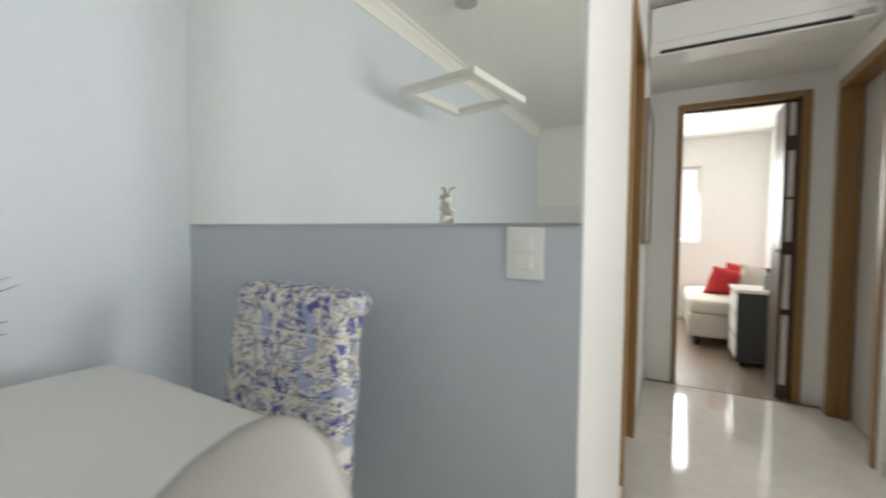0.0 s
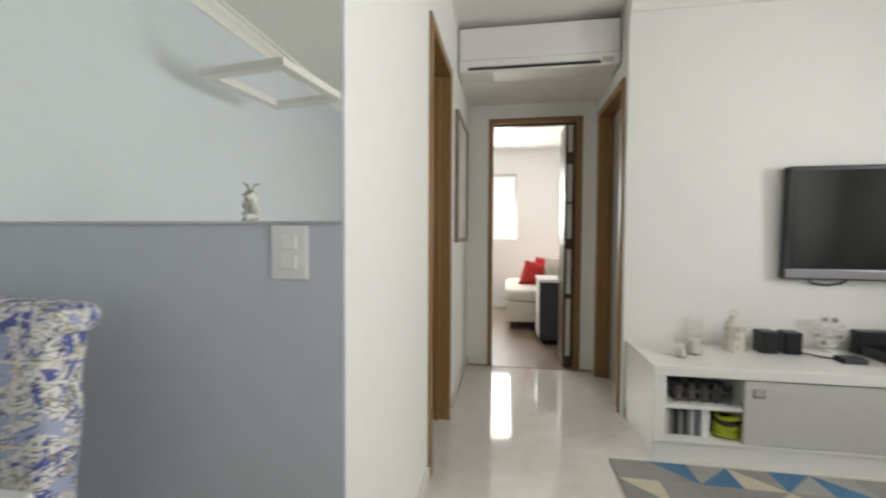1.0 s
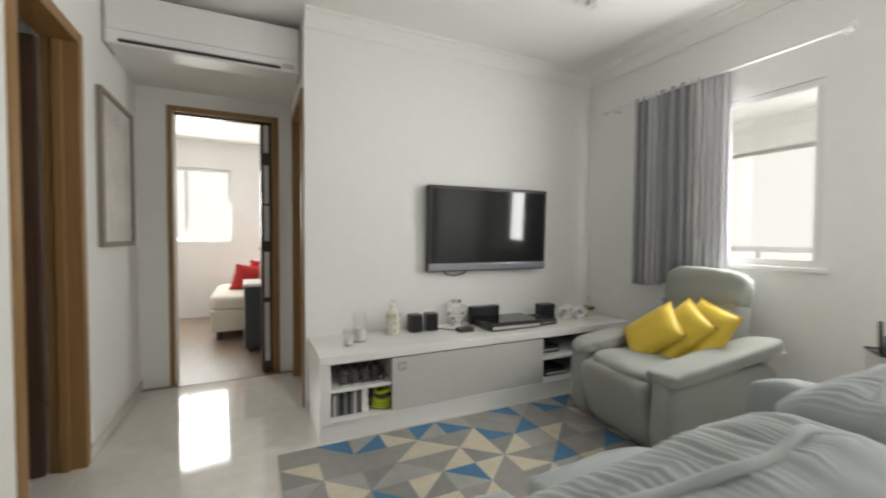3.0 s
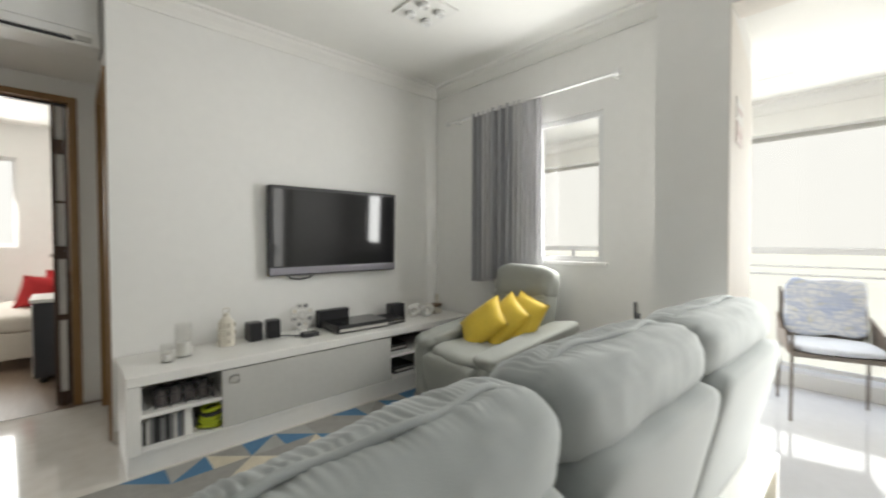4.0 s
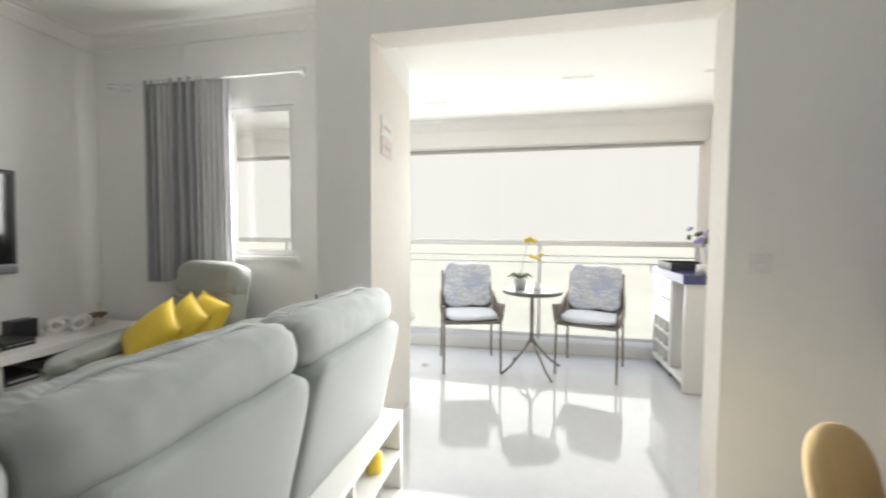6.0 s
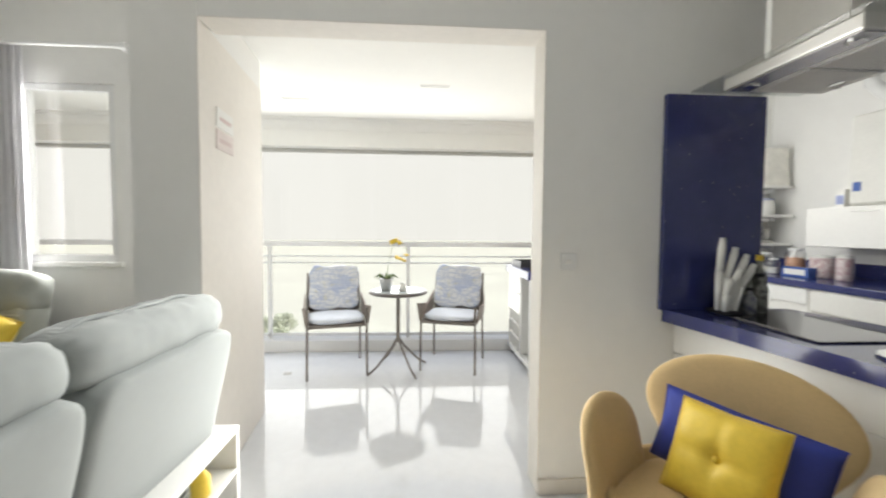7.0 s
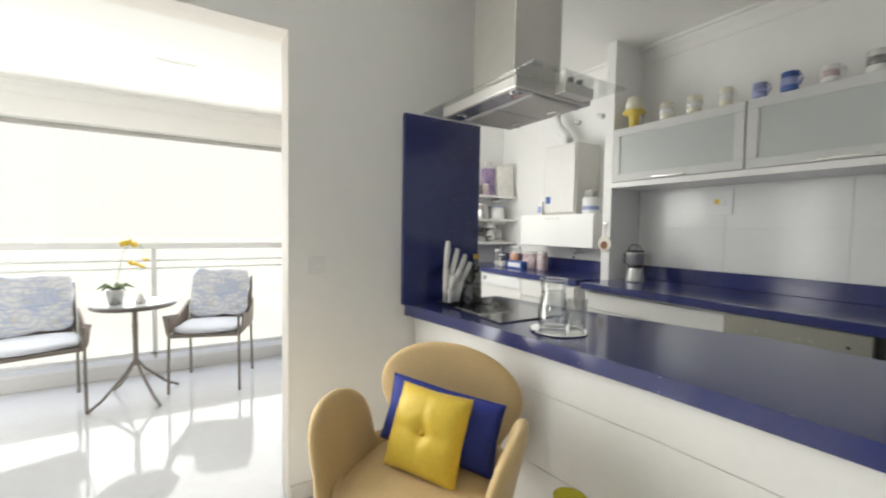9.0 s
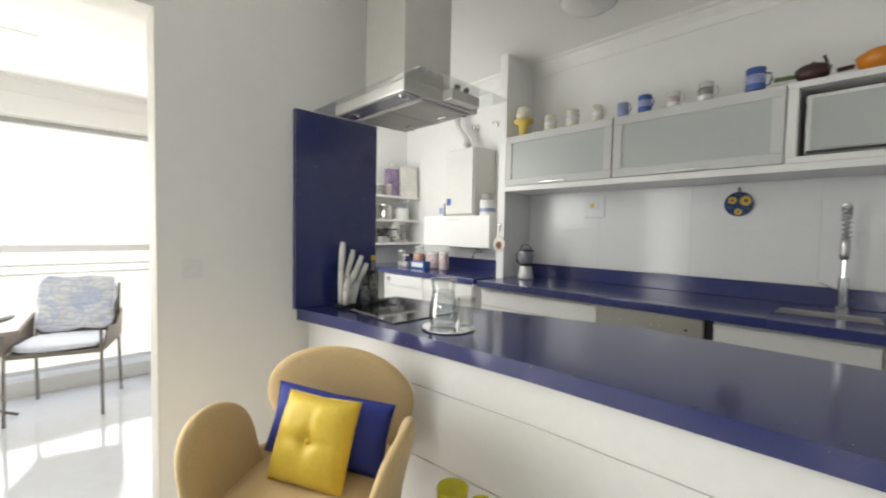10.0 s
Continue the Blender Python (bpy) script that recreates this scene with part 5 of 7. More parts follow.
for k, (dy, dz) in enumerate(((-0.05, 0.41), (-0.08, 0.42), (-0.11, 0.405), (-0.09, 0.28), (-0.12, 0.27), (-0.15, 0.255), (-0.17, 0.30))):
    part("blossom", pillow(0.044, 0.040, 0.018, pose(-0.015, dy, dz, 15 * k, 20, 90 + 20 * k), 6), YELLOW, oc, smooth=True)
for k in range(5):
    a = 1.2566 * k
    part("leaf", pipe([(0, 0, 0.09), (0.05 * math.cos(a), 0.06 * math.sin(a), 0.13), (0.09 * math.cos(a), 0.11 * math.sin(a), 0.10)], [0.008, 0.014, 0.002], 6), GREENL, oc, smooth=True)
tc_ = thing("table_ornament", "small pale ornament on the bistro table", "ornament", (6.50, -1.57, 0.6853))
part("body", turned([(0.03, 0), (0.035, 0.02), (0.02, 0.04), (0.022, 0.06), (0.0, 0.075)], 16), CERAMIC, tc_, smooth=True)

bar = thing("bar_cabinet", "white bar cabinet with wine cubes under a blue top", "cabinet")
GX0, GX1, GY0, GY1, GH = 6.30, 7.05, -3.012, -2.60, 0.80
part("end_panel", box(GX0, GX0 + 0.03, GY0, GY1, 0.0, GH, bevel=0.003), LACQ, bar)
part("end_panel", box(GX1 - 0.03, GX1, GY0, GY1, 0.06, GH, bevel=0.003), LACQ, bar)
part("divider", box(6.60, 6.62, GY0, GY1 - 0.005, 0.10, GH, bevel=0.002), LACQ, bar)
part("bottom", box(GX0 + 0.031, GX1 - 0.031, GY0, GY1, 0.06, 0.095, bevel=0.002), LACQ, bar)
part("back_panel", box(GX0 + 0.031, GX1 - 0.031, GY0, GY0 + 0.012, 0.096, GH), LACQ, bar)
for z in (0.46, 0.63):
    dr = part("drawer", box(6.622, GX1 - 0.032, GY1 - 0.02, GY1, z, z + 0.16, bevel=0.003), LACQ, bar)
    part("knob", rod((6.82, GY1, z + 0.08), (6.82, GY1 + 0.018, z + 0.08), 0.009), STEEL, dr)
for k in range(4):
    part("wine_divider", box(6.622 + k * 0.1317, 6.634 + k * 0.1317, GY0 + 0.02, GY1 - 0.003, 0.0955, 0.455, bevel=0.001), LACQ, bar)
for z in (0.21, 0.33, 0.442):
    part("wine_shelf", box(6.635, 7.018, GY0 + 0.02, GY1 - 0.006, z, z + 0.012, bevel=0.001), LACQ, bar)
for x in (6.66, 6.98):
    part("castor", rod((x, GY1 - 0.06, 0.03), (x, GY1 - 0.03, 0.03), 0.028), BLACK, bar)
part("worktop", box(GX0 - 0.03, GX1 + 0.02, GY0, GY1 + 0.03, GH + 0.0005, GH + 0.065, bevel=0.004), BLUESTONE, bar, "speckled blue stone top")
by = thing("serving_tray", "black lacquered serving tray on the bar", "tray", (6.86, -2.76, GH + 0.066))
part("base", box(-0.17, 0.17, -0.14, 0.14, 0, 0.008), BLACK, by)
for a in ((-0.17, 0.17, -0.14, -0.13), (-0.17, 0.17, 0.13, 0.14), (-0.17, -0.16, -0.1295, 0.1295), (0.16, 0.17, -0.1295, 0.1295)):
    part("rim", box(*a, 0.0085, 0.05, bevel=0.002), BLACK, by)
fv = thing("flower_vase", "white vase with lilac flowers on the bar", "vase", (6.50, -2.80, GH + 0.066))
part("vase_body", turned([(0.06, 0), (0.065, 0.012), (0.03, 0.05), (0.022, 0.10), (0.03, 0.16), (0.045, 0.19), (0.04, 0.19), (0.02, 0.15), (0.0, 0.1)], 28), CERAMIC, fv, smooth=True)
LILAC = mat("lilac_petals", (0.35, 0.30, 0.52), 0.7, var=0.3, scale=40)
random.seed(9)
for k in range(26):
    a, r, h = random.uniform(0, 6.28), random.uniform(0.02, 0.12), random.uniform(0.22, 0.33)
    part("flower", pillow(0.045, 0.045, 0.028, pose(r * math.cos(a), r * math.sin(a), h, random.uniform(0, 90), random.uniform(0, 90), random.uniform(0, 90)), 5), LILAC if k % 3 else GREENL, fv)
cu_ = thing("white_cup", "white cup on the bar top", "cup", (6.36, -2.72, GH + 0.066))
part("cup_body", turned([(0.025, 0), (0.035, 0.07), (0.032, 0.07), (0.02, 0.008), (0.0, 0.008)], 20), CERAMIC, cu_, smooth=True)
pq = thing("wall_plaque", "pair of pale wooden plaques hanging on the pier", "plaque")
PINK = mat("pale_pink_paint", (0.74, 0.66, 0.63), 0.6, var=0.1, scale=15)
PM = pose(5.15, -0.7555, 1.66, 0, 0, 5.3)
for z, mt_ in ((0.045, LACQ), (-0.055, PINK)):
    bm = bmesh.new()
    bx(bm, -0.105, 0.105, -0.012, 0, z - 0.045, z + 0.045, bevel=0.003)
    bm.transform(PM)
    pb = part("board", bm, mt_, pq)
    bm = bmesh.new()
    bx(bm, -0.07, 0.07, -0.0135, -0.0118, z - 0.01, z + 0.008)
    bm.transform(PM)
    part("lettering_bar", bm, mat("faded_lettering", (0.66, 0.54, 0.52), 0.6, var=0.05), pb)

# ---- kitchen peninsula ----
pn = thing("peninsula", "white boarded kitchen peninsula below a blue stone top", "peninsula")
CT = 0.846
FRONT = [(OPENX - 0.003, -2.86), (4.52, -2.898), (4.06, -2.952), (3.67, -2.994), (3.28, -3.010), (1.9, -3.065)]


def fy(x):
    for (xa, ya), (xb, yb) in zip(FRONT, FRONT[1:]):
        if xb <= x <= xa:
            return ya + (yb - ya) * (xa - x) / (xa - xb)
    return FRONT[-1][1]


part("core", poly_slab([(x, y - 0.007) for x, y in FRONT] + [(1.9, -3.70), (3.7, -3.68), (4.35, -3.42), (OPENX - 0.003, -3.20)], 0.0, CT - 0.056), LACQ, pn)
for k, (z0, z1) in enumerate(((0.0, 0.090), (0.096, 0.369), (0.375, 0.644), (0.650, CT - 0.056))):
    for (xa, ya), (xb, yb) in zip(FRONT, FRONT[1:]):
        part("board", poly_slab([(xa, ya - 0.0065), (xa, ya), (xb, yb), (xb, yb - 0.0065)], z0, z1), LACQ, pn)
ct = thing("worktop", "speckled dark blue stone worktop of the peninsula", "worktop")
part("slab", poly_slab([(OPENX - 0.004, -2.800), (4.52, -2.866), (4.19, -2.906), (4.06, -2.921), (3.67, -2.963), (3.28, -2.981), (1.85, -3.035), (1.85, -3.74), (3.66, -3.71), (3.9, -3.62), (4.35, -3.50), (OPENX - 0.004, -3.40)], CT - 0.055, CT), BLUESTONE, ct)
bp_ = thing("splash_panel", "upright blue stone panel at the end of the worktop", "panel")
part("slab", box(4.850, OPENX - 0.001, -3.239, -2.779, CT + 0.0005, 1.800, bevel=0.003), BLUESTONE, bp_)
hb = thing("cooktop", "black glass cooktop set into the blue worktop", "cooktop")
part("glass", box(4.308, 4.795, -3.335, -2.960, CT + 0.0005, CT + 0.007, bevel=0.003), mat("hob_glass", (0.02, 0.02, 0.022), 0.03, var=0.0, spec=1.0, ior=2.2), hb)
part("control_strip", box(4.46, 4.66, -2.980, -2.970, CT + 0.0072, CT + 0.0076), GREYLACQ, hb, "grey touch control marks")
kb = thing("knife_block", "clear acrylic knife stand with white knives", "knife block", (4.765, -3.01, CT + 0.0075))
part("stand", box(-0.045, 0.045, -0.05, 0.05, 0, 0.012, bevel=0.003), BLACK, kb)
part("acrylic_plate", box(-0.004, 0.004, -0.05, 0.05, 0.0125, 0.20, bevel=0.002), THIN, kb)
for k, (dy, h, tilt) in enumerate(((0.045, 0.32, -0.06), (0.025, 0.28, -0.26), (0.0, 0.25, -0.42), (-0.015, 0.21, -0.60), (0.03, 0.19, -0.50), (0.04, 0.15, -0.2))):
    x = -0.015 - 0.007 * k
    bl = part("knife_blade", pipe([(x, dy, 0.013), (x, dy + tilt * 0.16 * h, h * 0.55)], [0.011, 0.016], 8), CERAMIC, kb, smooth=True)
    part("knife_handle", pipe([(x, dy + tilt * 0.16 * h, h * 0.55), (x, dy + tilt * h * 0.5, h * 0.86), (x, dy + tilt * h * 0.62, h)], [0.014, 0.016, 0.011], 10), CERAMIC, bl, smooth=True)
for (x, y, h, r, col, lab) in ((4.79, -3.125, 0.20, 0.026, (0.05, 0.055, 0.04), "dark patterned oil bottle beside the cooktop"), (4.74, -3.10, 0.11, 0.026, (0.08, 0.12, 0.35), "blue and white pepper mill"), (4.80, -3.19, 0.245, 0.03, (0.06, 0.06, 0.045), "tall dark olive oil bottle"), (4.76, -3.165, 0.17, 0.028, (0.10, 0.10, 0.09), "dark grey printed bottle")):
    o = thing("oil_bottle", lab, "bottle", (x, y, CT + 0.0075), group="bottles beside the cooktop")
    part("glass_body", turned([(r, 0), (r, h * 0.62), (r * 0.45, h * 0.76), (r * 0.4, h * 0.9)], 18), mat("printed_glass", col, 0.25, var=0.7, scale=40, color2=(0.35, 0.35, 0.32)), o, smooth=True)
    part("cap", turned([(r * 0.48, h * 0.9005), (r * 0.48, h), (0.0, h)], 14), YELLOW if h > 0.24 else BLACK, o)
pt = thing("mirror_tray", "round mirrored tray on the blue worktop", "tray", (4.115, -3.085, CT + 0.0005))
part("disc", turned([(0.0, 0), (0.105, 0), (0.108, 0.004), (0.105, 0.008), (0.0, 0.008)], 40), CHROME, pt)
WATER = thin_glass("still_water", (0.98, 0.99, 0.99), 0.10)
JUGG = thin_glass("jug_glass", (0.985, 0.99, 0.985), 0.12)
jg = thing("water_jug", "clear glass water jug half full", "jug", (4.135, -3.075, CT + 0.0087))
JW = [(0.0, 0.0), (0.050, 0.0), (0.054, 0.006), (0.0575, 0.030), (0.0575, 0.060), (0.053, 0.100), (0.046, 0.128), (0.044, 0.140), (0.0475, 0.160), (0.0525, 0.190), (0.0500, 0.190), (0.045, 0.160), (0.0415, 0.140), (0.0435, 0.128), (0.0505, 0.100), (0.055, 0.060), (0.055, 0.030), (0.051, 0.012), (0.0, 0.010)]
part("glass_wall", turned(JW, 32), JUGG, jg, smooth=True)
part("rim", pipe([(0.0515 * math.cos(a), 0.0515 * math.sin(a), 0.1905) for a in [i * math.pi / 16 for i in range(33)]], 0.0022, 6), CLEAR, jg, smooth=True)
part("neck_ring", pipe([(0.0445 * math.cos(a), 0.0445 * math.sin(a), 0.138) for a in [i * math.pi / 16 for i in range(33)]], 0.0028, 6), CLEAR, jg, smooth=True)
part("water_body", turned([(0.0, 0.0105), (0.0505, 0.0125), (0.0545, 0.03), (0.0545, 0.06), (0.050, 0.10), (0.0455, 0.12), (0.0, 0.12)], 32), WATER, jg, smooth=True)
tg = thing("drinking_glass", "clear tumbler on the mirrored tray", "glass", (4.085, -3.155, CT + 0.0087))
part("glass_wall", turned([(0.0, 0), (0.030, 0), (0.039, 0.115), (0.037, 0.115), (0.027, 0.006), (0.0, 0.006)], 28), THIN, tg, smooth=True)

# ---- hood ----
hd = thing("range_hood", "island range hood with glass canopy and steel duct", "range hood")
HOODS = mat("satin_hood_steel", (0.70, 0.68, 0.645), 0.36, metal=0.9, var=0.04, scale=12)
HOODF = mat("filter_aluminium", (0.58, 0.575, 0.56), 0.45, metal=0.5, var=0.08, scale=30)
part("duct", box(4.272, 4.545, -3.225, -2.965, 1.80, TOP - 0.001, bevel=0.003), HOODS, hd)
part("glass_canopy", box(4.035, 4.800, -3.335, -2.845, 1.786, 1.794, bevel=0.002), CANOPY, hd, "clear glass canopy")
part("body", box(4.148, 4.640, -3.270, -2.868, 1.740, 1.785, bevel=0.005), HOODS, hd)
part("motor_box", box(4.24, 4.575, -3.245, -2.945, 1.7945, 1.80, bevel=0.002), HOODS, hd)
part("glass_strip", box(4.160, 4.628, -2.960, -2.878, 1.7372, 1.7396), mat("hood_gloss_steel", (0.50, 0.49, 0.49), 0.24, metal=0.85, var=0.03), hd, "polished steel light strip under the hood")
for x0, x1 in ((4.172, 4.384), (4.396, 4.606)):
    flt = part("filter", box(x0, x1, -3.240, -2.972, 1.7345, 1.7395, bevel=0.001), HOODF, hd, "ribbed grease filter")
    for k in range(17):
        xs = x0 + 0.010 + k * 0.0116
        part("filter_slat", box(xs, xs + 0.0058, -3.228, -2.984, 1.7315, 1.7344), HOODS, flt)
    part("latch", box((x0 + x1) / 2 - 0.022, (x0 + x1) / 2 + 0.022, -3.190, -3.172, 1.7285, 1.7312, bevel=0.001), CHROME, flt, "chrome filter latch")
for x, y, z in ((4.210, -2.92, 1.7370), (4.565, -2.92, 1.7370), (4.210, -3.254, 1.7398), (4.565, -3.254, 1.7398)):
    r = 0.024 if y > -3.0 else 0.012
    part("spot_lens", turned([(r, 0), (r, -0.004), (r * 0.75, -0.006), (0.0, -0.006)], 20, (x, y, z)), CHROME, hd)
for y in (-3.115, -3.165):
    part("knob", rod((4.12, y, 1.7945), (4.12, y, 1.812), 0.012), BLACK, hd)
part("control_box", box(4.095, 4.147, -3.22, -3.06, 1.745, 1.784, bevel=0.003), HOODS, hd)

# ---- mustard swan chair ----
SWX, SWY, SWR = 4.176, -2.541, 218.6
sc_ = thing("swan_chair", "mustard wool shell armchair on a steel swivel base", "armchair", (SWX, SWY, 0.0), SWR)


def lobe(place, thick, nu=28, nv=20):
    """A padded shell leaf: place(f, v) gives its middle surface, f from side to side and v from root to rim."""
    bm = bmesh.new()
    skins = []
    for side in (1, -1):
        g = []
        for i in range(nu + 1):
            f = -math.cos(math.pi * i / nu)
            row = []
            for j in range(nv + 1):
                v = math.sin(math.pi / 2 * j / nv)
                p, e = place(f, v), 0.002
                du, dv = place(f + e, v - e) - place(f - e, v - e), place(f, v - e) - place(f, v - 3 * e)
                n_ = du.cross(dv)
                n_ = n_.normalized() if n_.length > 1e-9 else Vector((0, 1, 0))
                edge = max(0.0, 1 - abs(f) ** 5) ** 0.5 * max(0.0, 1 - v ** 9) ** 0.5
                row.append(bm.verts.new(p + n_ * side * thick / 2 * edge))
            g.append(row)
        skins.append(g)
        for i in range(nu):
            for j in range(nv):
                bm.faces.new((g[i][j], g[i][j + 1], g[i + 1][j + 1], g[i + 1][j]))
    bmesh.ops.remove_doubles(bm, verts=bm.verts[:], dist=0.0004)
    return bm


def swan_back(f, v):
    """A broad oval that springs from a narrower neck and wraps slightly forward."""
    if v < 0.52:
        w = 0.285 * (0.70 + 0.30 * math.sin(math.pi / 2 * max(0.0, min(1.0, (v - 0.08) / 0.44))) ** 1.3)
    else:
        w = 0.285 * max(0.0, 1 - ((v - 0.52) / 0.48) ** 2) ** 0.5
    x = f * w
    return Vector((x, 0.215 - 0.02 * v + 0.05 * math.sin(math.pi * v) - 0.42 * x * x, 0.395 + 0.412 * v))


def swan_arm(s):
    def place(f, v):
        w = 0.170 * max(0.0, 1 - max(0.0, (v - 0.42) / 0.58) ** 3.4) ** 0.5 + 0.05 * max(0.0, 0.42 - v)
        t = f * w
        return Vector((s * (0.262 + 0.066 * max(0.0, v) ** 1.5 - 0.8 * t * t), -0.068 + t, 0.345 + 0.322 * v))
    return place


def swan_bowl():
    """The low bowl that joins back and arms under the seat pad."""
    bm = bmesh.new()
    lathe(bm, [(0.03, 0.285), (0.14, 0.290), (0.225, 0.315), (0.268, 0.36), (0.285, 0.41), (0.290, 0.450), (0.278, 0.457), (0.266, 0.450), (0.258, 0.40), (0.20, 0.35), (0.0, 0.34)], 44)
    for v in bm.verts:
        front = max(0.0, -v.co.y / 0.29)
        v.co.z -= max(0.0, v.co.z - 0.39) * 0.9 * front ** 1.2
        v.co.y -= 0.03 * front
    return bm


part("shell", swan_bowl(), MUSTARD, sc_, smooth=True)
part("backrest", lobe(swan_back, 0.042), MUSTARD, sc_, smooth=True)
for s in (-1, 1):
    part("armrest", lobe(swan_arm(s), 0.056), MUSTARD, sc_, smooth=True)
part("seat", soft(0, -0.045, 0.375, 0.52, 0.56, 0.13, 3.2, 12, 0.006, 4, 2), MUSTARD, sc_, smooth=True)
part("stem", rod((0, 0, 0.06), (0, 0, 0.30), 0.022), STEEL, sc_)
for k in range(4):
    a = math.radians(45 + 90 * k)
    part("foot_arm", pipe([(0, 0, 0.07), (0.15 * math.cos(a), 0.15 * math.sin(a), 0.05), (0.29 * math.cos(a), 0.29 * math.sin(a), 0.012)], [0.018, 0.014, 0.010], 8), STEEL, sc_, smooth=True)
QM = pose(SWX, SWY, 0.0, 0, 0, SWR)
for (w, h, x, y, z, lean, spin, yaw, mt_, tf, lab) in ((0.445, 0.235, 0.018, 0.085, 0.556, -16, 5, -5, ROYAL, 0.0, "royal blue oblong cushion in the mustard chair"), (0.28, 0.28, 0.004, 0.0, 0.555, -24, 1, -11, YELLOW, 0.32, "yellow buttoned cushion in the mustard chair")):
    m = QM @ pose(x, y, z, 0, 0, yaw) @ pose(0, 0, 0, lean, 0, 0) @ pose(0, 0, 0, 0, spin, 0)
    c = thing("chair_cushion", lab, "cushion")
    part("cover", pillow(w, h, 0.115, m, 22, tf, w), mt_, c, smooth=True)
    part("seam", pipe([m @ Vector((a * w * 0.49, 0, b * h * 0.49)) for a, b in ((-1, -1), (0, -0.945), (1, -1), (0.945, 0), (1, 1), (0, 0.945), (-1, 1), (-0.945, 0), (-1, -1))], 0.003, 6), mt_, c)
    if tf:
        for s in (-1, 1):
            part("button", soft(*(m @ Vector((0, s * 0.034, 0))), 0.02, 0.02, 0.02, 2.2, 4), mt_, c, smooth=True)
stt = thing("side_stool", "small white side stool beside the mustard chair", "stool", (3.73, -2.74, 0.0))
part("seat", turned([(0.0, 0.385), (0.13, 0.385), (0.135, 0.395), (0.13, 0.405), (0.0, 0.405)], 32), LACQ, stt)
for k in range(3):
    a = math.radians(120 * k + 20)
    part("leg", rod((0.07 * math.cos(a), 0.07 * math.sin(a), 0.385), (0.12 * math.cos(a), 0.12 * math.sin(a), 0.0), 0.012), LACQ, stt)
yp = thing("yellow_pot", "bright yellow ceramic pot on the side stool", "pot", (3.765, -2.765, 0.4055))
YPOT = mat("yellow_glaze", (0.62, 0.55, 0.02), 0.25, var=0.05)
part("pot_body", turned([(0.03, 0), (0.042, 0.05), (0.046, 0.095), (0.042, 0.095), (0.036, 0.04), (0.0, 0.03)], 28), YPOT, yp, smooth=True)
yp = thing("yellow_tumbler", "yellow glass tumbler on the side stool", "glass", (3.665, -2.775, 0.4055))
part("cup_body", turned([(0.022, 0), (0.028, 0.10), (0.025, 0.10), (0.019, 0.006), (0.0, 0.006)], 24), YPOT, yp, smooth=True)

# ---- kitchen back run ----
ZB = 0.885
bcb = thing("back_worktop", "long speckled blue stone worktop along the back wall", "worktop")
SKX0, SKX1, SKY0, SKY1 = 2.90, 3.25, -4.60, -4.40
part("slab", box(SKX1, 4.895, BACKY + 0.001, -4.15, ZB - 0.045, ZB, bevel=0.003), BLUESTONE, bcb)
part("slab", box(0.60, SKX0, BACKY + 0.001, -4.15, ZB - 0.045, ZB, bevel=0.003), BLUESTONE, bcb)
part("slab", box(SKX0 + 0.0005, SKX1 - 0.0005, SKY1, -4.15, ZB - 0.045, ZB - 0.0003, bevel=0.003), BLUESTONE, bcb)
part("slab", box(SKX0 + 0.0005, SKX1 - 0.0005, BACKY + 0.001, SKY0, ZB - 0.045, ZB - 0.0003, bevel=0.003), BLUESTONE, bcb)
part("upstand", box(0.60, 4.895, BACKY + 0.001, BACKY + 0.021, ZB + 0.0005, ZB + 0.10, bevel=0.002), BLUESTONE, bcb)
sk = thing("sink", "stainless steel sink let into the blue worktop", "sink")
for a in ((SKX0 + 0.001, SKX1 - 0.001, SKY0 + 0.001, SKY0 + 0.006), (SKX0 + 0.001, SKX1 - 0.001, SKY1 - 0.006, SKY1 - 0.001), (SKX0 + 0.001, SKX0 + 0.006, SKY0 + 0.0065, SKY1 - 0.0065), (SKX1 - 0.006, SKX1 - 0.001, SKY0 + 0.0065, SKY1 - 0.0065)):
    part("basin_wall", box(*a, ZB - 0.17, ZB - 0.002), STEEL, sk)
part("basin_floor", box(SKX0 + 0.001, SKX1 - 0.001, SKY0 + 0.001, SKY1 - 0.001, ZB - 0.176, ZB - 0.171), STEEL, sk)
fx = thing("spring_tap", "tall chrome kitchen tap with spring hose", "tap", (3.03, -4.72, ZB + 0.0005))
part("base", turned([(0.028, 0), (0.028, 0.01), (0.02, 0.02), (0.02, 0.16)], 20), CHROME, fx)
part("riser", rod((0, 0, 0.16), (0, 0, 0.40), 0.009), CHROME, fx)
part("hose", pipe([(0, 0, 0.38), (0, 0.0, 0.44), (0, 0.02, 0.482), (0, 0.06, 0.50), (0, 0.10, 0.48), (0, 0.12, 0.44), (0, 0.122, 0.36)], 0.006, 8), GREYLACQ, fx, smooth=True)
hel = []
for i in range(260):
    s = i / 259
    if s < 0.35:
        c0, rot = Vector((0, 0, 0.30 + 0.14 * s / 0.35)), 0.0
        nrm, bnr = Vector((1, 0, 0)), Vector((0, 1, 0))
    else:
        q = (s - 0.35) / 0.65 * math.pi
        c0 = Vector((0, 0.061 - 0.061 * math.cos(q), 0.44 + 0.061 * math.sin(q)))
        nrm, bnr = Vector((1, 0, 0)), Vector((0, -math.cos(q), math.sin(q)))
    a = s * 17 * 2 * math.pi
    hel.append(c0 + 0.017 * (math.cos(a) * nrm + math.sin(a) * bnr))
part("spring", pipe(hel, 0.0040, 5), CHROME, fx, smooth=True)
part("spray_head", turned([(0.012, 0.25), (0.018, 0.27), (0.016, 0.33), (0.012, 0.36)], 16, (0, 0.122, 0)), STEEL, fx, smooth=True)
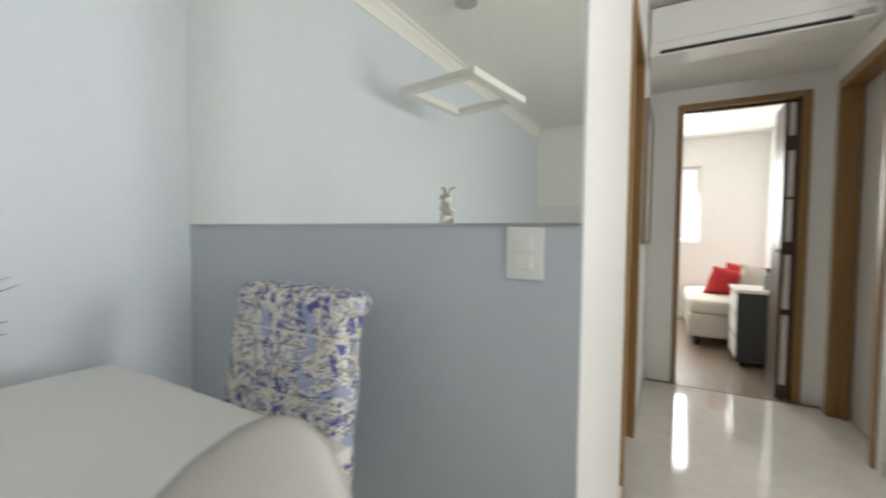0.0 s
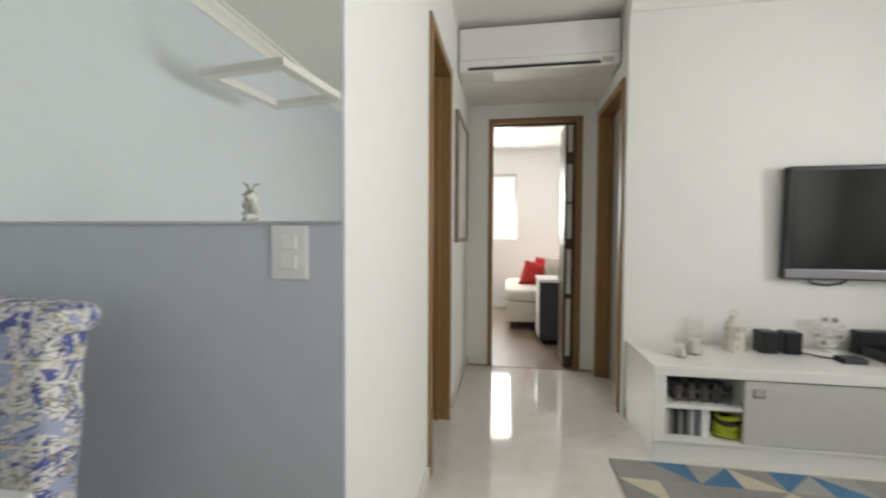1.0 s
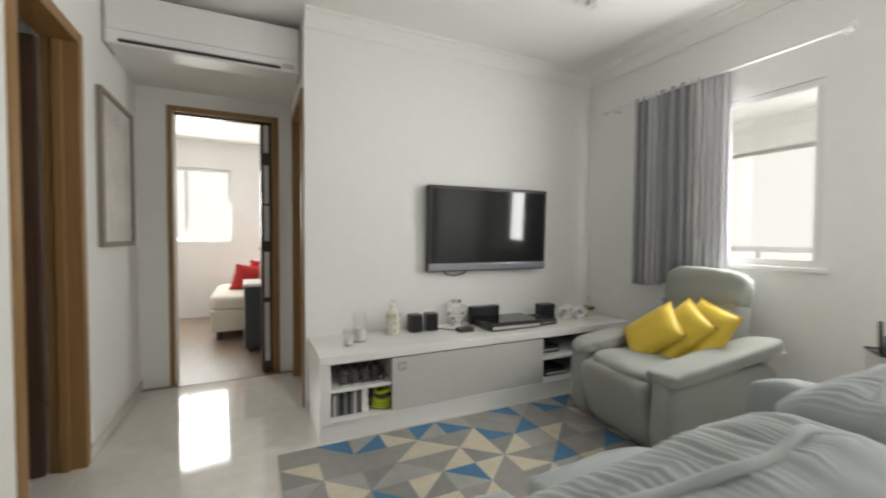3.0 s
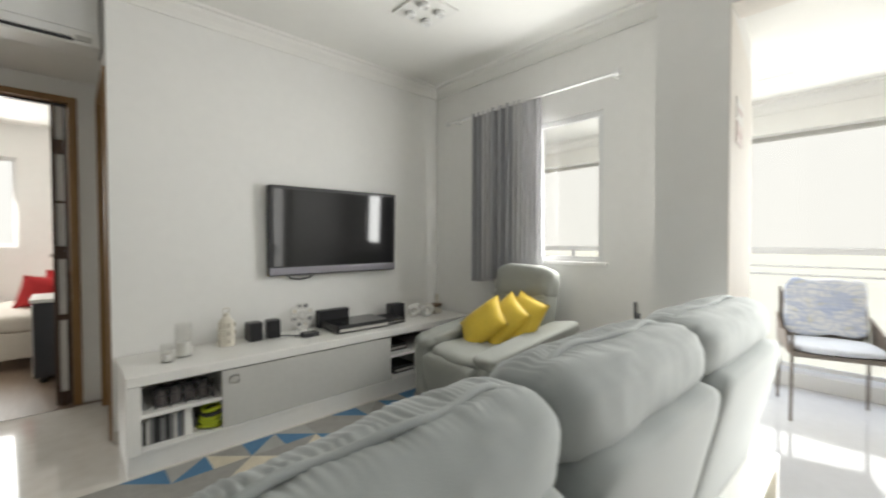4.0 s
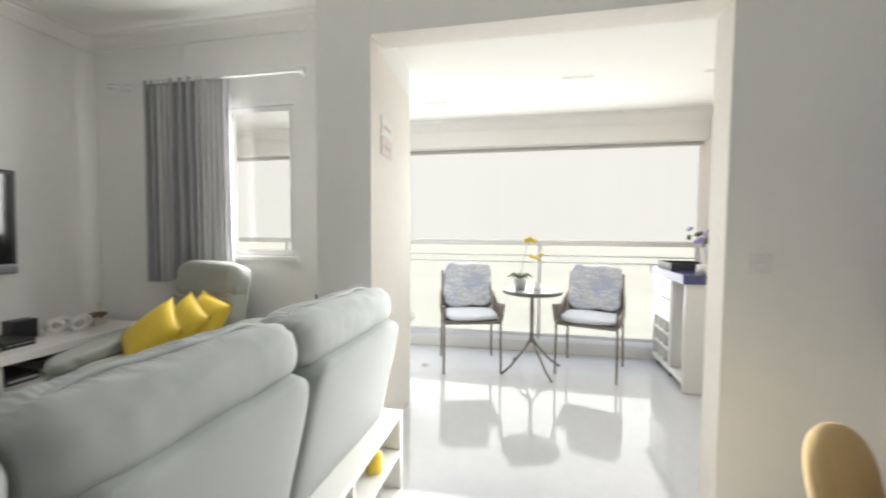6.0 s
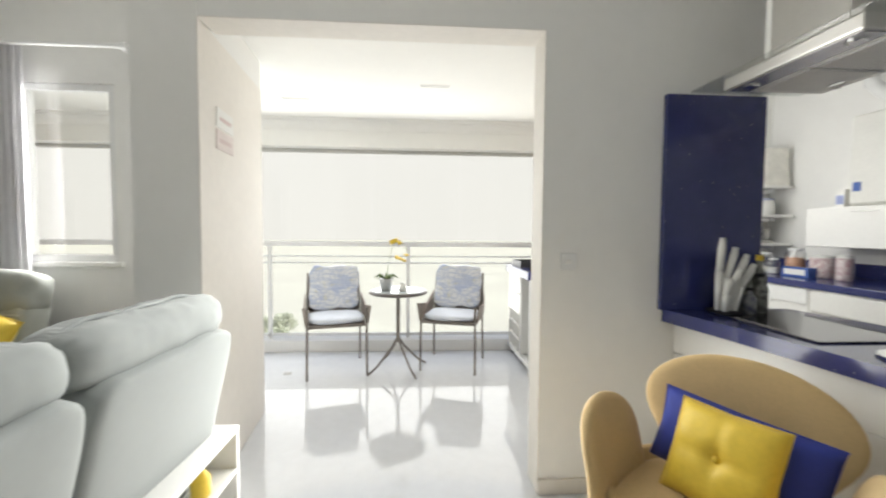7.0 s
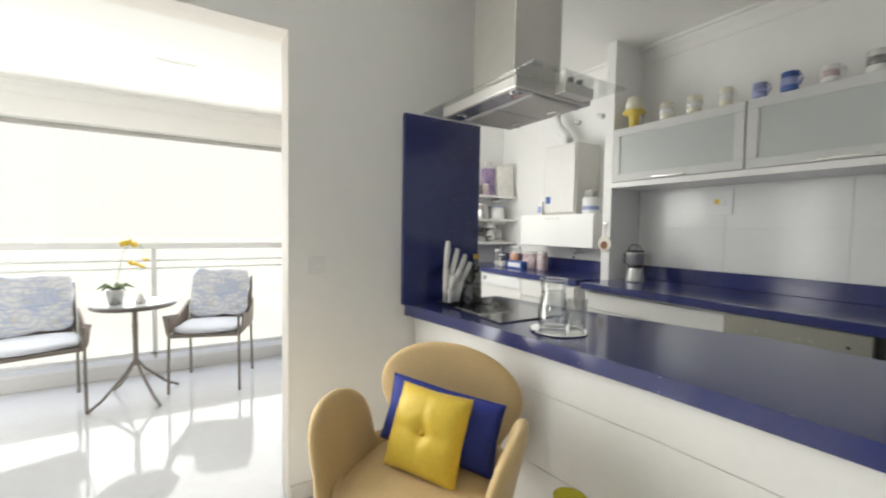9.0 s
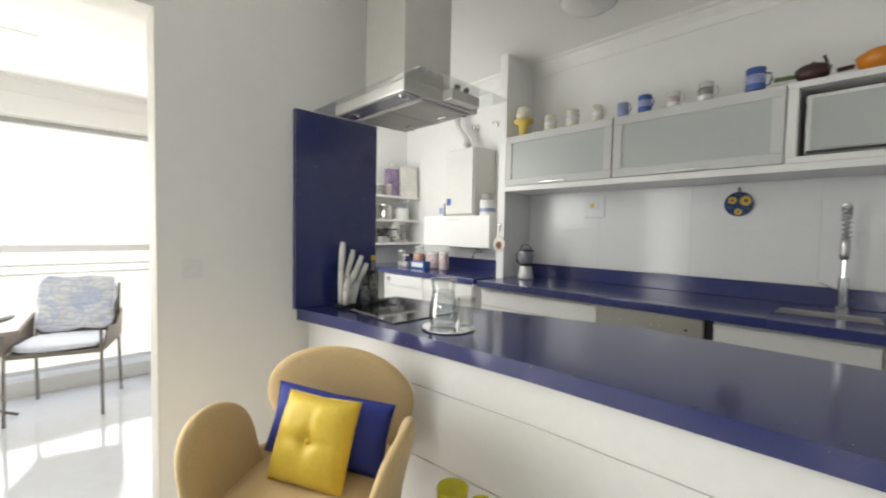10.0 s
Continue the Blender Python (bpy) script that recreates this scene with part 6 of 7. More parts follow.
part("holder_arm", rod((0, 0, 0.30), (0, 0.122, 0.30), 0.005), CHROME, fx)
part("lever", rod((0.02, 0, 0.10), (0.08, 0.0, 0.13), 0.006), CHROME, fx)
XS = (4.89, 4.018, 3.452, 2.90, 2.25, 1.60)
for k in range(5):
    x1, x0 = XS[k], XS[k + 1]
    dw = k == 1
    u = thing("base_cabinet", ("pale stainless dishwasher under the blue worktop" if dw else "white lacquered base cabinet under the blue worktop"), "dishwasher" if dw else "cabinet", group="" if dw else "base cabinets")
    part("carcass", box(x0 + 0.001, x1 - 0.001, BACKY + 0.002, -4.215, 0.09, ZB - 0.046, bevel=0.002), BLACK if dw else LACQ, u)
    part("plinth", box(x0 + 0.001, x1 - 0.001, BACKY + 0.05, -4.26, 0.0, 0.0895), GREYLACQ, u)
    if dw:
        part("door", box(x0 + 0.035, x1 - 0.006, -4.2145, -4.185, 0.10, 0.70, bevel=0.003), GREYLACQ, u)
        pnl = part("control_panel", box(x0 + 0.035, x1 - 0.006, -4.2145, -4.18, 0.703, ZB - 0.052, bevel=0.004), mat("champagne_steel", (0.42, 0.41, 0.36), 0.35, metal=0.5, var=0.05), u)
        for d in (0.10, 0.22, 0.26, 0.42):
            part("indicator", box(x0 + d, x0 + d + 0.012, -4.1795, -4.178, 0.765, 0.777), GREYLACQ if d > 0.2 else BLACK, pnl)
    else:
        dr = part("drawer_front", box(x0 + 0.004, x1 - 0.004, -4.2145, -4.195, 0.71, ZB - 0.062, bevel=0.003), LACQ, u)
        part("handle", box(x0 + 0.004, x1 - 0.004, -4.1945, -4.186, ZB - 0.078, ZB - 0.066, bevel=0.002), ALU, dr, "aluminium pull profile")
        dr = part("door_front", box(x0 + 0.004, x1 - 0.004, -4.2145, -4.195, 0.10, 0.705, bevel=0.003), LACQ, u)
        part("handle", box(x0 + 0.10, x1 - 0.10, -4.1945, -4.184, 0.67, 0.682, bevel=0.002), ALU, dr)

ZC0, ZC1, YC = 1.585, 1.962, -4.455
board = tagged(part("cabinet_shelf_board", box(1.60, 4.905, BACKY + 0.001, YC, 1.548, ZC0 - 0.001, bevel=0.002), LACQ), "continuous white board below the wall cabinets", "board")


ANOD = mat("anodised_frame", (0.60, 0.60, 0.58), 0.45, var=0.03, scale=8)


def wall_cabinet(x0, x1):
    u = thing("wall_cabinet", "white wall cabinet with frosted glass flap door", "wall cabinet", group="wall cabinets")
    part("carcass", box(x0 + 0.001, x1 - 0.001, BACKY + 0.001, YC + -0.022, ZC0, ZC1, bevel=0.002), LACQ, u)
    d = part("door", box(x0 + 0.05, x1 - 0.05, YC - 0.016, YC - 0.008, ZC0 + 0.052, ZC1 - 0.052), FROST, u, "frosted glass flap")
    for a in ((x0 + 0.004, x1 - 0.004, ZC0 + 0.003, ZC0 + 0.055), (x0 + 0.004, x1 - 0.004, ZC1 - 0.055, ZC1 - 0.003), (x0 + 0.004, x0 + 0.055, ZC0 + 0.0555, ZC1 - 0.0555), (x1 - 0.055, x1 - 0.004, ZC0 + 0.0555, ZC1 - 0.0555)):
        part("door_rail", box(a[0], a[1], YC - 0.0215, YC, a[2], a[3], bevel=0.003), ANOD, d)
    part("handle", box((x0 + x1) / 2 - 0.10, (x0 + x1) / 2 + 0.10, YC + 0.0005, YC + 0.012, ZC0 + 0.008, ZC0 + 0.022, bevel=0.003), STEEL, d)
    return u


wall_cabinet(4.078, 4.898)
wall_cabinet(3.252, 4.075)
nc = thing("microwave_niche", "open white cabinet niche for the microwave", "wall cabinet")
for a in ((2.55, 3.249, ZC0, ZC0 + 0.03), (2.55, 3.249, ZC1 - 0.03, ZC1)):
    part("board", box(a[0], a[1], BACKY + 0.001, YC, a[2], a[3], bevel=0.002), LACQ, nc)
for x in (2.55, 3.209):
    part("side", box(x, x + 0.04, BACKY + 0.001, YC, ZC0 + 0.0305, ZC1 - 0.0305, bevel=0.002), LACQ, nc)
part("back", box(2.591, 3.208, BACKY + 0.001, BACKY + 0.012, ZC0 + 0.0305, ZC1 - 0.0305), GREYLACQ, nc)
mw = thing("microwave", "white microwave with dark glass door in the niche", "microwave")
part("casing", box(2.68, 3.185, BACKY + 0.03, YC - 0.045, ZC0 + 0.042, ZC1 - 0.06, bevel=0.005), LACQ, mw)
part("door_glass", box(2.70, 3.165, YC - 0.0445, YC - 0.036, ZC0 + 0.062, ZC1 - 0.078, bevel=0.002), FROST, mw)
part("bottom_strip", box(2.70, 3.18, YC - 0.046, YC - 0.04, ZC0 + 0.044, ZC0 + 0.058), BLACK, mw)
part("handle", box(2.715, 2.732, YC - 0.0355, YC - 0.020, ZC0 + 0.07, ZC1 - 0.085, bevel=0.003), LACQ, mw)
setting("wall_stub", box(4.908, 4.975, BACKY + 0.001, -4.47, 0.0, TOP), WHITE, "white wall stub between kitchen and laundry", "wall")


def mug(x, r, h, body, band, label, y=-4.495):
    x -= 0.030 + (4.81 - x) * 0.020
    g = thing("mug", label, "mug", (x, y, ZC1 + 0.0005), random.uniform(-25, 25), "mugs on the wall cabinets")
    part("cup_body", turned([(r * 0.9, 0), (r, 0.006), (r, h), (r - 0.004, h), (r - 0.005, 0.008), (0.0, 0.008)], 24), body, g, smooth=True)
    part("printed_band", turned([(r + 0.0006, h * 0.3), (r + 0.0008, h * 0.5), (r + 0.0006, h * 0.7)], 24), band, g, smooth=True)
    part("handle", pipe([(-r + 0.002, 0, h * 0.78), (-r - 0.018, 0, h * 0.75), (-r - 0.024, 0, h * 0.5), (-r - 0.014, 0, h * 0.26), (-r + 0.002, 0, h * 0.22)], 0.004, 8), body, g, smooth=True)


random.seed(4)
CYEL, PBLUE, MBLUE, DKPR = mat("cream_yellow_glaze", (0.78, 0.74, 0.60), 0.3), mat("pale_blue_glaze", (0.30, 0.34, 0.55), 0.3, var=0.3, scale=30), mat("mid_blue_glaze", (0.07, 0.13, 0.38), 0.25, var=0.1), mat("dark_print", (0.10, 0.09, 0.09), 0.4, var=0.5, scale=40, color2=(0.5, 0.48, 0.45))
PINKG = mat("pink_print", (0.55, 0.25, 0.28), 0.4, var=0.4, scale=40, color2=(0.7, 0.68, 0.66))
el = thing("egg_lamp", "small cream and yellow mushroom lamp", "lamp", (4.785, -4.52, ZC1 + 0.0005))
part("foot", turned([(0.034, 0), (0.032, 0.05), (0.040, 0.085), (0.075, 0.10), (0.075, 0.115), (0.0, 0.12)], 24), mat("soft_yellow_glaze", (0.72, 0.55, 0.12), 0.3), el, smooth=True)
part("shade", turned([(0.058, 0.1205), (0.058, 0.16), (0.045, 0.205), (0.0, 0.225)], 24), CYEL, el, smooth=True)
for x, r in ((4.575, 0.041), (4.41, 0.039), (4.24, 0.032)):
    mug(x, r, 0.102, CYEL, CERAMIC, "cream and yellow mug on the wall cabinet")
mug(4.08, 0.033, 0.080, PBLUE, PBLUE, "pale blue patterned mug")
mug(3.955, 0.037, 0.098, MBLUE, PBLUE, "mid blue mug with pale print")
mug(3.803, 0.034, 0.082, CERAMIC, PINKG, "white mug with pink print")
mug(3.65, 0.035, 0.098, CERAMIC, DKPR, "white mug with dark print")
mug(3.44, 0.041, 0.112, MBLUE, PBLUE, "large blue mug with a pale printed band")
pn_ = thing("small_pan", "small dark red pan with lid on the cabinet", "pan", (3.17, -4.51, ZC1 + 0.0005))
DRED = mat("dark_red_enamel", (0.06, 0.024, 0.024), 0.25, var=0.1)
part("pan_body", turned([(0.04, 0), (0.060, 0.025), (0.066, 0.058), (0.0, 0.058)], 28), DRED, pn_, smooth=True)
part("lid", turned([(0.066, 0.0585), (0.05, 0.072), (0.012, 0.078), (0.010, 0.090), (0.0, 0.092)], 28), BLACK, pn_, smooth=True)
part("handle", rod((0.062, 0, 0.040), (0.14, 0.02, 0.036), 0.010), GREENL, pn_)
part("rear_handle", rod((-0.05, -0.01, 0.066), (-0.035, -0.02, 0.118), 0.006), DRED, pn_)
orp = thing("orange_pan", "orange enamel pan on the cabinet", "pan", (2.95, -4.51, ZC1 + 0.0005))
part("pan_body", turned([(0.06, 0), (0.078, 0.03), (0.085, 0.06), (0.055, 0.082), (0.015, 0.092), (0.0, 0.094)], 28), mat("orange_enamel", (0.62, 0.22, 0.02), 0.25, var=0.05), orp, smooth=True)
part("handle", rod((0.085, 0, 0.035), (0.14, 0.01, 0.03), 0.01), DRED, orp)
POTST = mat("satin_pot_steel", (0.66, 0.65, 0.63), 0.38, metal=0.55, var=0.04, scale=14)
cm = thing("coffee_maker", "steel moka coffee pot with black handle", "coffee pot", (4.745, -4.54, ZB + 0.0005))
part("lower_body", turned([(0.058, 0), (0.06, 0.01), (0.047, 0.09), (0.045, 0.10)], 24), POTST, cm, smooth=True)
part("band", turned([(0.05, 0.1005), (0.052, 0.11), (0.05, 0.12)], 24), BLACK, cm)
part("upper_body", turned([(0.046, 0.1205), (0.062, 0.20), (0.064, 0.205), (0.0, 0.21)], 24), POTST, cm, smooth=True)
part("lid", turned([(0.064, 0.2105), (0.055, 0.22), (0.0, 0.225)], 24), BLACK, cm)
part("handle", pipe([(0.055, 0, 0.21), (0.085, 0, 0.19), (0.085, 0, 0.13), (0.05, 0, 0.11)], 0.007, 8), BLACK, cm)
part("bail", pipe([(-0.05, 0, 0.215), (-0.03, 0, 0.25), (0.01, 0, 0.265), (0.045, 0, 0.25), (0.055, 0, 0.215)], 0.003, 6), BLACK, cm)
ph_ = thing("pot_holder", "round blue pot holder with sunflowers on the wall", "pot holder", (3.48, BACKY + 0.006, 1.425))
part("disc", rod((0, 0.0, 0), (0, 0.012, 0), 0.070, n=32), mat("navy_print", (0.03, 0.045, 0.16), 0.8, var=0.6, scale=30, color2=(0.05, 0.10, 0.24)), ph_)
for x, z, r, n_p in ((0.030, 0.022, 0.022, 11), (-0.034, 0.018, 0.030, 13), (0.0, -0.046, 0.019, 11)):
    fl = part("sunflower", rod((x, 0.0122, z), (x, 0.014, z), r * 0.82, n=16), YELLOW, ph_)
    for k in range(n_p):
        a = 2 * math.pi * k / n_p
        part("petal", rod((x + r * 0.6 * math.cos(a), 0.0125, z + r * 0.6 * math.sin(a)), (x + r * 1.05 * math.cos(a), 0.0132, z + r * 1.05 * math.sin(a)), r * 0.2, r * 0.04, n=6), YELLOW, fl)
    part("flower_eye", rod((x, 0.0142, z), (x, 0.015, z), r * 0.38, n=12), BOOKC[3], fl)
for x, z in ((-0.045, -0.030), (0.045, -0.020), (0.0, 0.052)):
    part("leaf_print", rod((x - 0.012, 0.0122, z), (x + 0.012, 0.0128, z + 0.004), 0.004, 0.002, n=6), GREENL, ph_)
part("hanging_loop", pipe([(0, 0.006, 0.068), (0.006, 0.006, 0.088), (0, 0.006, 0.098), (-0.006, 0.006, 0.088), (0, 0.006, 0.068)], 0.003, 6), BLACK, ph_)
tl = switch("wall_socket", "white socket plate with a small yellow sticker", pose(4.345, BACKY + 0.0065, 1.437, 0, 0, 180), 0.15, 0.165, 1)
part("sticker", box(-0.03, 0.0, -0.0145, -0.013, -0.01, 0.02), YELLOW, tl)

# ---- laundry ----
lwin = thing("window_3", "white aluminium laundry window lighting the worktop", "window")
lwin["kind"] = "structure"
for a in ((5.202, 6.398, 1.002, 1.04), (5.202, 6.398, 2.06, 2.098), (5.202, 5.24, 1.0405, 2.0595), (6.36, 6.398, 1.0405, 2.0595)):
    part("window_frame", box(a[0], a[1], -3.20, -3.16, a[2], a[3], bevel=0.003), ALU, lwin)
pg = part("pane", box(5.2405, 6.3595, -3.182, -3.177, 1.0405, 2.0595), GLAZE, lwin)
pg.visible_shadow = False
lw = thing("laundry_worktop", "blue stone laundry worktop with tub", "worktop")
part("slab", box(4.977, 6.549, BACKY + 0.001, -4.20, ZB - 0.045, ZB - 0.001, bevel=0.003), BLUESTONE, lw)
part("upstand", box(4.977, 6.549, BACKY + 0.001, BACKY + 0.021, ZB, ZB + 0.10, bevel=0.002), BLUESTONE, lw)
for x0, x1, lab in ((4.98, 5.55, "white laundry base cabinet under the blue worktop"), (5.56, 6.12, "white front-loading washing machine under the worktop")):
    u = thing("laundry_unit", lab, "washing machine" if x0 > 5.5 else "cabinet")
    part("body", box(x0, x1, BACKY + 0.03, -4.22, 0.0, ZB - 0.047, bevel=0.004), LACQ, u)
    if x0 > 5.5:
        part("control_panel", box(x0 + 0.01, x1 - 0.01, -4.2195, -4.212, 0.73, ZB - 0.055, bevel=0.002), ALU, u)
        part("porthole", turned([(0.17, 0), (0.17, 0.02), (0.13, 0.03), (0.12, 0.01), (0, 0.01)], 32), STEEL, u).matrix_basis = pose((x0 + x1) / 2, -4.2195, 0.42, -90, 0, 0)
        part("dial", turned([(0.022, 0), (0.018, 0.015), (0, 0.016)], 16), STEEL, u).matrix_basis = pose(x1 - 0.08, -4.2118, 0.79, -90, 0, 0)
    else:
        part("drawer_front", box(x0 + 0.01, x1 - 0.01, -4.2195, -4.205, 0.70, ZB - 0.06, bevel=0.003), LACQ, u)
bo_ = thing("gas_boiler", "white steel gas water heater with a flue", "water heater")
part("casing", box(5.285, 5.630, BACKY + 0.001, -4.545, 1.378, 1.965, bevel=0.01), mat("boiler_enamel", (0.66, 0.65, 0.60), 0.3, var=0.03), bo_)
part("front_cover", box(5.295, 5.620, -4.5445, -4.525, 1.390, 1.955, bevel=0.008), mat("boiler_front", (0.70, 0.69, 0.65), 0.3, var=0.04), bo_)
part("display", box(5.55, 5.60, -4.5245, -4.520, 1.47, 1.53, bevel=0.002), MBLUE, bo_)
part("flue", pipe([(5.50, -4.68, 1.966), (5.50, -4.68, 2.02), (5.53, -4.68, 2.07), (5.60, -4.68, 2.13), (5.65, -4.68, 2.19), (5.66, -4.68, 2.28), (5.68, -4.72, 2.36), (5.69, -4.81, 2.38)], 0.045, 14), ALU, bo_, smooth=True)
lb = thing("laundry_wall_box", "long white wall box with a flap under the heater", "wall cabinet")
part("body", box(5.06, 5.87, BACKY + 0.001, -4.50, 1.10, 1.374, bevel=0.004), LACQ, lb)
part("flap", box(5.065, 5.865, -4.4995, -4.485, 1.105, 1.368, bevel=0.004), LACQ, lb)
part("finger_pull", box(5.40, 5.56, -4.4845, -4.478, 1.335, 1.342), STEEL, lb)
pc = thing("paint_can", "white and blue paint can with wire bail", "can", (5.17, -4.58, 1.3745))
part("can_body", turned([(0.065, 0), (0.067, 0.004), (0.065, 0.01), (0.065, 0.12), (0.067, 0.124), (0.06, 0.13), (0, 0.128)], 28), ALU, pc, smooth=True)
part("label_band", turned([(0.0657, 0.03), (0.0657, 0.06)], 28), PBLUE, pc)
part("bail", pipe([(-0.066, 0, 0.11), (-0.05, 0, 0.17), (0, 0, 0.195), (0.05, 0, 0.17), (0.066, 0, 0.11)], 0.003, 6), STEEL, pc)
part("cloth", soft(0.0, 0.0, 0.16, 0.09, 0.08, 0.06, 3, 6, 0.012, 12), mat("grey_rag", (0.4, 0.38, 0.36), 0.9), pc, smooth=True)
sg = thing("soap_box", "small blue and white box beside the heater", "box", (5.70, -4.58, 1.3745))
part("carton", box(-0.03, 0.03, -0.03, 0.03, 0, 0.12, bevel=0.003), LACQ, sg)
part("print", box(-0.025, 0.025, 0.0301, 0.031, 0.02, 0.08), PBLUE, sg)
bgd = thing("round_wall_charm", "round green and cream charm hanging on the wall stub", "wall charm", (4.942, -4.468, 1.145))
part("disc", rod((0, 0, 0), (0, 0.014, 0), 0.055, n=28), CREAMC, bgd)
part("centre", rod((0, 0.0142, -0.01), (0, 0.016, -0.01), 0.03, n=20), mat("green_red_print", (0.12, 0.22, 0.05), 0.6, var=0.6, scale=40, color2=(0.4, 0.1, 0.06)), bgd)
part("cord", pipe([(0, 0.007, 0.055), (0.004, 0.007, 0.10), (0, 0.007, 0.15)], 0.003, 6), BOOKC[3], bgd)
part("hook", rod((0, 0.0, 0.15), (0, 0.02, 0.15), 0.008), STEEL, bgd)
wt = thing("wall_tap", "chrome wall tap over the laundry worktop", "tap", (5.42, BACKY + 0.001, 1.05))
part("spout", pipe([(0, 0, 0), (0, 0.08, 0.0), (0, 0.12, -0.01), (0, 0.13, -0.05)], 0.011, 10), CHROME, wt, smooth=True)
part("handle", rod((-0.03, 0.06, 0.03), (0.03, 0.06, 0.03), 0.008), CHROME, wt)
for x, z in ((5.51, 2.20), (5.27, 2.20)):
    v = thing("wall_valve", "chrome round stop valve on the laundry wall", "valve", (x, BACKY + 0.001, z), group="stop valves")
    part("rose", turned([(0.028, 0), (0.026, 0.008), (0.0, 0.01)], 20), CHROME, v).matrix_basis = pose(0, 0, 0, -90, 0, 0)
    part("knob", turned([(0.014, 0.01), (0.02, 0.04), (0.016, 0.055), (0, 0.056)], 16), CHROME, v, smooth=True).matrix_basis = pose(0, 0, 0, -90, 0, 0)
for z in (1.09, 1.325, 1.565):
    s = thing("laundry_shelf", "white shelf board on the laundry end wall", "shelf", (6.549, -4.79, z), group="laundry shelves")
    part("board", box(-0.27, 0, 0, 1.2, 0, 0.022, bevel=0.003), LACQ, s)
    for y in (0.1, 0.95):
        part("bracket", box(-0.2, -0.001, y, y + 0.012, -0.03, -0.0005), ALU, s)


def canister(x, y, z, r, h, mt_, lidm, label, name="canister"):
    c = thing(name, label, "container", (x, y, z), group="containers on the laundry shelves")
    part("container_body", turned([(r * 0.94, 0), (r, 0.01), (r, h * 0.86), (r * 0.9, h * 0.88)], 22), mt_, c, smooth=True)
    part("lid", turned([(r * 0.98, h * 0.8805), (r * 0.98, h * 0.95), (r * 0.3, h), (0, h)], 22), lidm, c)


BEIGE = mat("cream_bag", (0.76, 0.74, 0.68), 0.8, var=0.15, scale=12, bump=0.2)
PURPLE = mat("purple_pack", (0.17, 0.12, 0.36), 0.5, var=0.5, scale=14, color2=(0.50, 0.36, 0.50))


def paper_bag(x, y, z, w, d, h, mt_, label, rz, handle=None):
    """Upright bag: folded sides pinched towards a creased, open top."""
    b = thing("paper_bag", label, "bag", (x, y, z), rz, group="containers on the laundry shelves")
    bm = bmesh.new()
    rings = []
    for k in range(7):
        f = k / 6
        hw, hd_ = w / 2 * (1 + 0.03 * math.sin(f * 9)), d / 2 * (1 - 0.35 * f)
        pin = 0.30 * f * hw
        ring = [(-hw, -hd_), (0.1 * hw, -hd_ - 0.004 * f), (hw, -hd_), (hw - pin, 0), (hw, hd_), (-0.1 * hw, hd_ + 0.005 * f), (-hw, hd_), (-hw + pin, 0)]
        rings.append([bm.verts.new((px, py, h * f * (1 + (0.012 * math.sin(px * 60) if k == 6 else 0)))) for px, py in ring])
    bm.faces.new(rings[0][::-1])
    for a, c in zip(rings, rings[1:]):
        for n in range(8):
            bm.faces.new((a[n], a[(n + 1) % 8], c[(n + 1) % 8], c[n]))
    bm.faces.new([bm.verts.new((v.co.x * 0.97, v.co.y * 0.97, v.co.z - 0.02)) for v in rings[-1]])
    part("bag_body", bm, mt_, b)
    if handle:
        part("handle", pipe([(-w * 0.28, 0, h - 0.02), (-w * 0.25, 0, h + 0.06), (0, 0, h + 0.095), (w * 0.25, 0, h + 0.06), (w * 0.28, 0, h - 0.02)], 0.004, 6), handle, b, smooth=True)


paper_bag(6.38, -4.69, 1.5875, 0.18, 0.13, 0.32, BEIGE, "cream paper bag standing on the laundry shelf", 84)
paper_bag(6.44, -4.525, 1.5875, 0.12, 0.09, 0.29, PURPLE, "purple gift bag with cord handle on the laundry shelf", 78, BEIGE)
canister(6.42, -4.36, 1.5875, 0.05, 0.12, DKPR, LACQ, "pale blue tub on the laundry shelf")
canister(6.42, -4.48, 1.5875, 0.035, 0.13, PINKG, CERAMIC, "small pink printed jar on the laundry shelf")
canister(6.40, -4.62, 1.3475, 0.085, 0.14, CERAMIC, PBLUE, "white tub with pale blue lid on the laundry shelf")
canister(6.40, -4.42, 1.3475, 0.075, 0.16, STEEL, STEEL, "steel cooking pot on the laundry shelf")
canister(6.40, -4.25, 1.3475, 0.05, 0.17, BLACK, BLACK, "dark bottle on the laundry shelf")
mx = thing("stand_mixer", "white kitchen mixer with grey base on the laundry shelf", "mixer", (6.40, -4.57, 1.1125))
part("base", box(-0.07, 0.07, -0.10, 0.06, 0, 0.022, bevel=0.008), GREYLACQ, mx)
part("body", turned([(0.045, 0.0225), (0.050, 0.04), (0.052, 0.12), (0.058, 0.16), (0.05, 0.185), (0.0, 0.19)], 22, (0, 0.015, 0)), CERAMIC, mx, smooth=True)
part("head", soft(0, -0.03, 0.2005, 0.085, 0.17, 0.05, power=3.0), CERAMIC, mx, smooth=True)
part("bowl", turned([(0.028, 0.0225), (0.036, 0.04), (0.042, 0.12), (0.040, 0.12), (0.033, 0.04), (0.0, 0.028)], 20, (0, -0.075, 0)), STEEL, mx, smooth=True)
part("cord", pipe([(-0.052, 0.03, 0.15), (-0.062, 0.02, 0.09), (-0.060, -0.005, 0.06), (-0.060, -0.03, 0.10)], 0.004, 6), BLACK, mx, smooth=True)
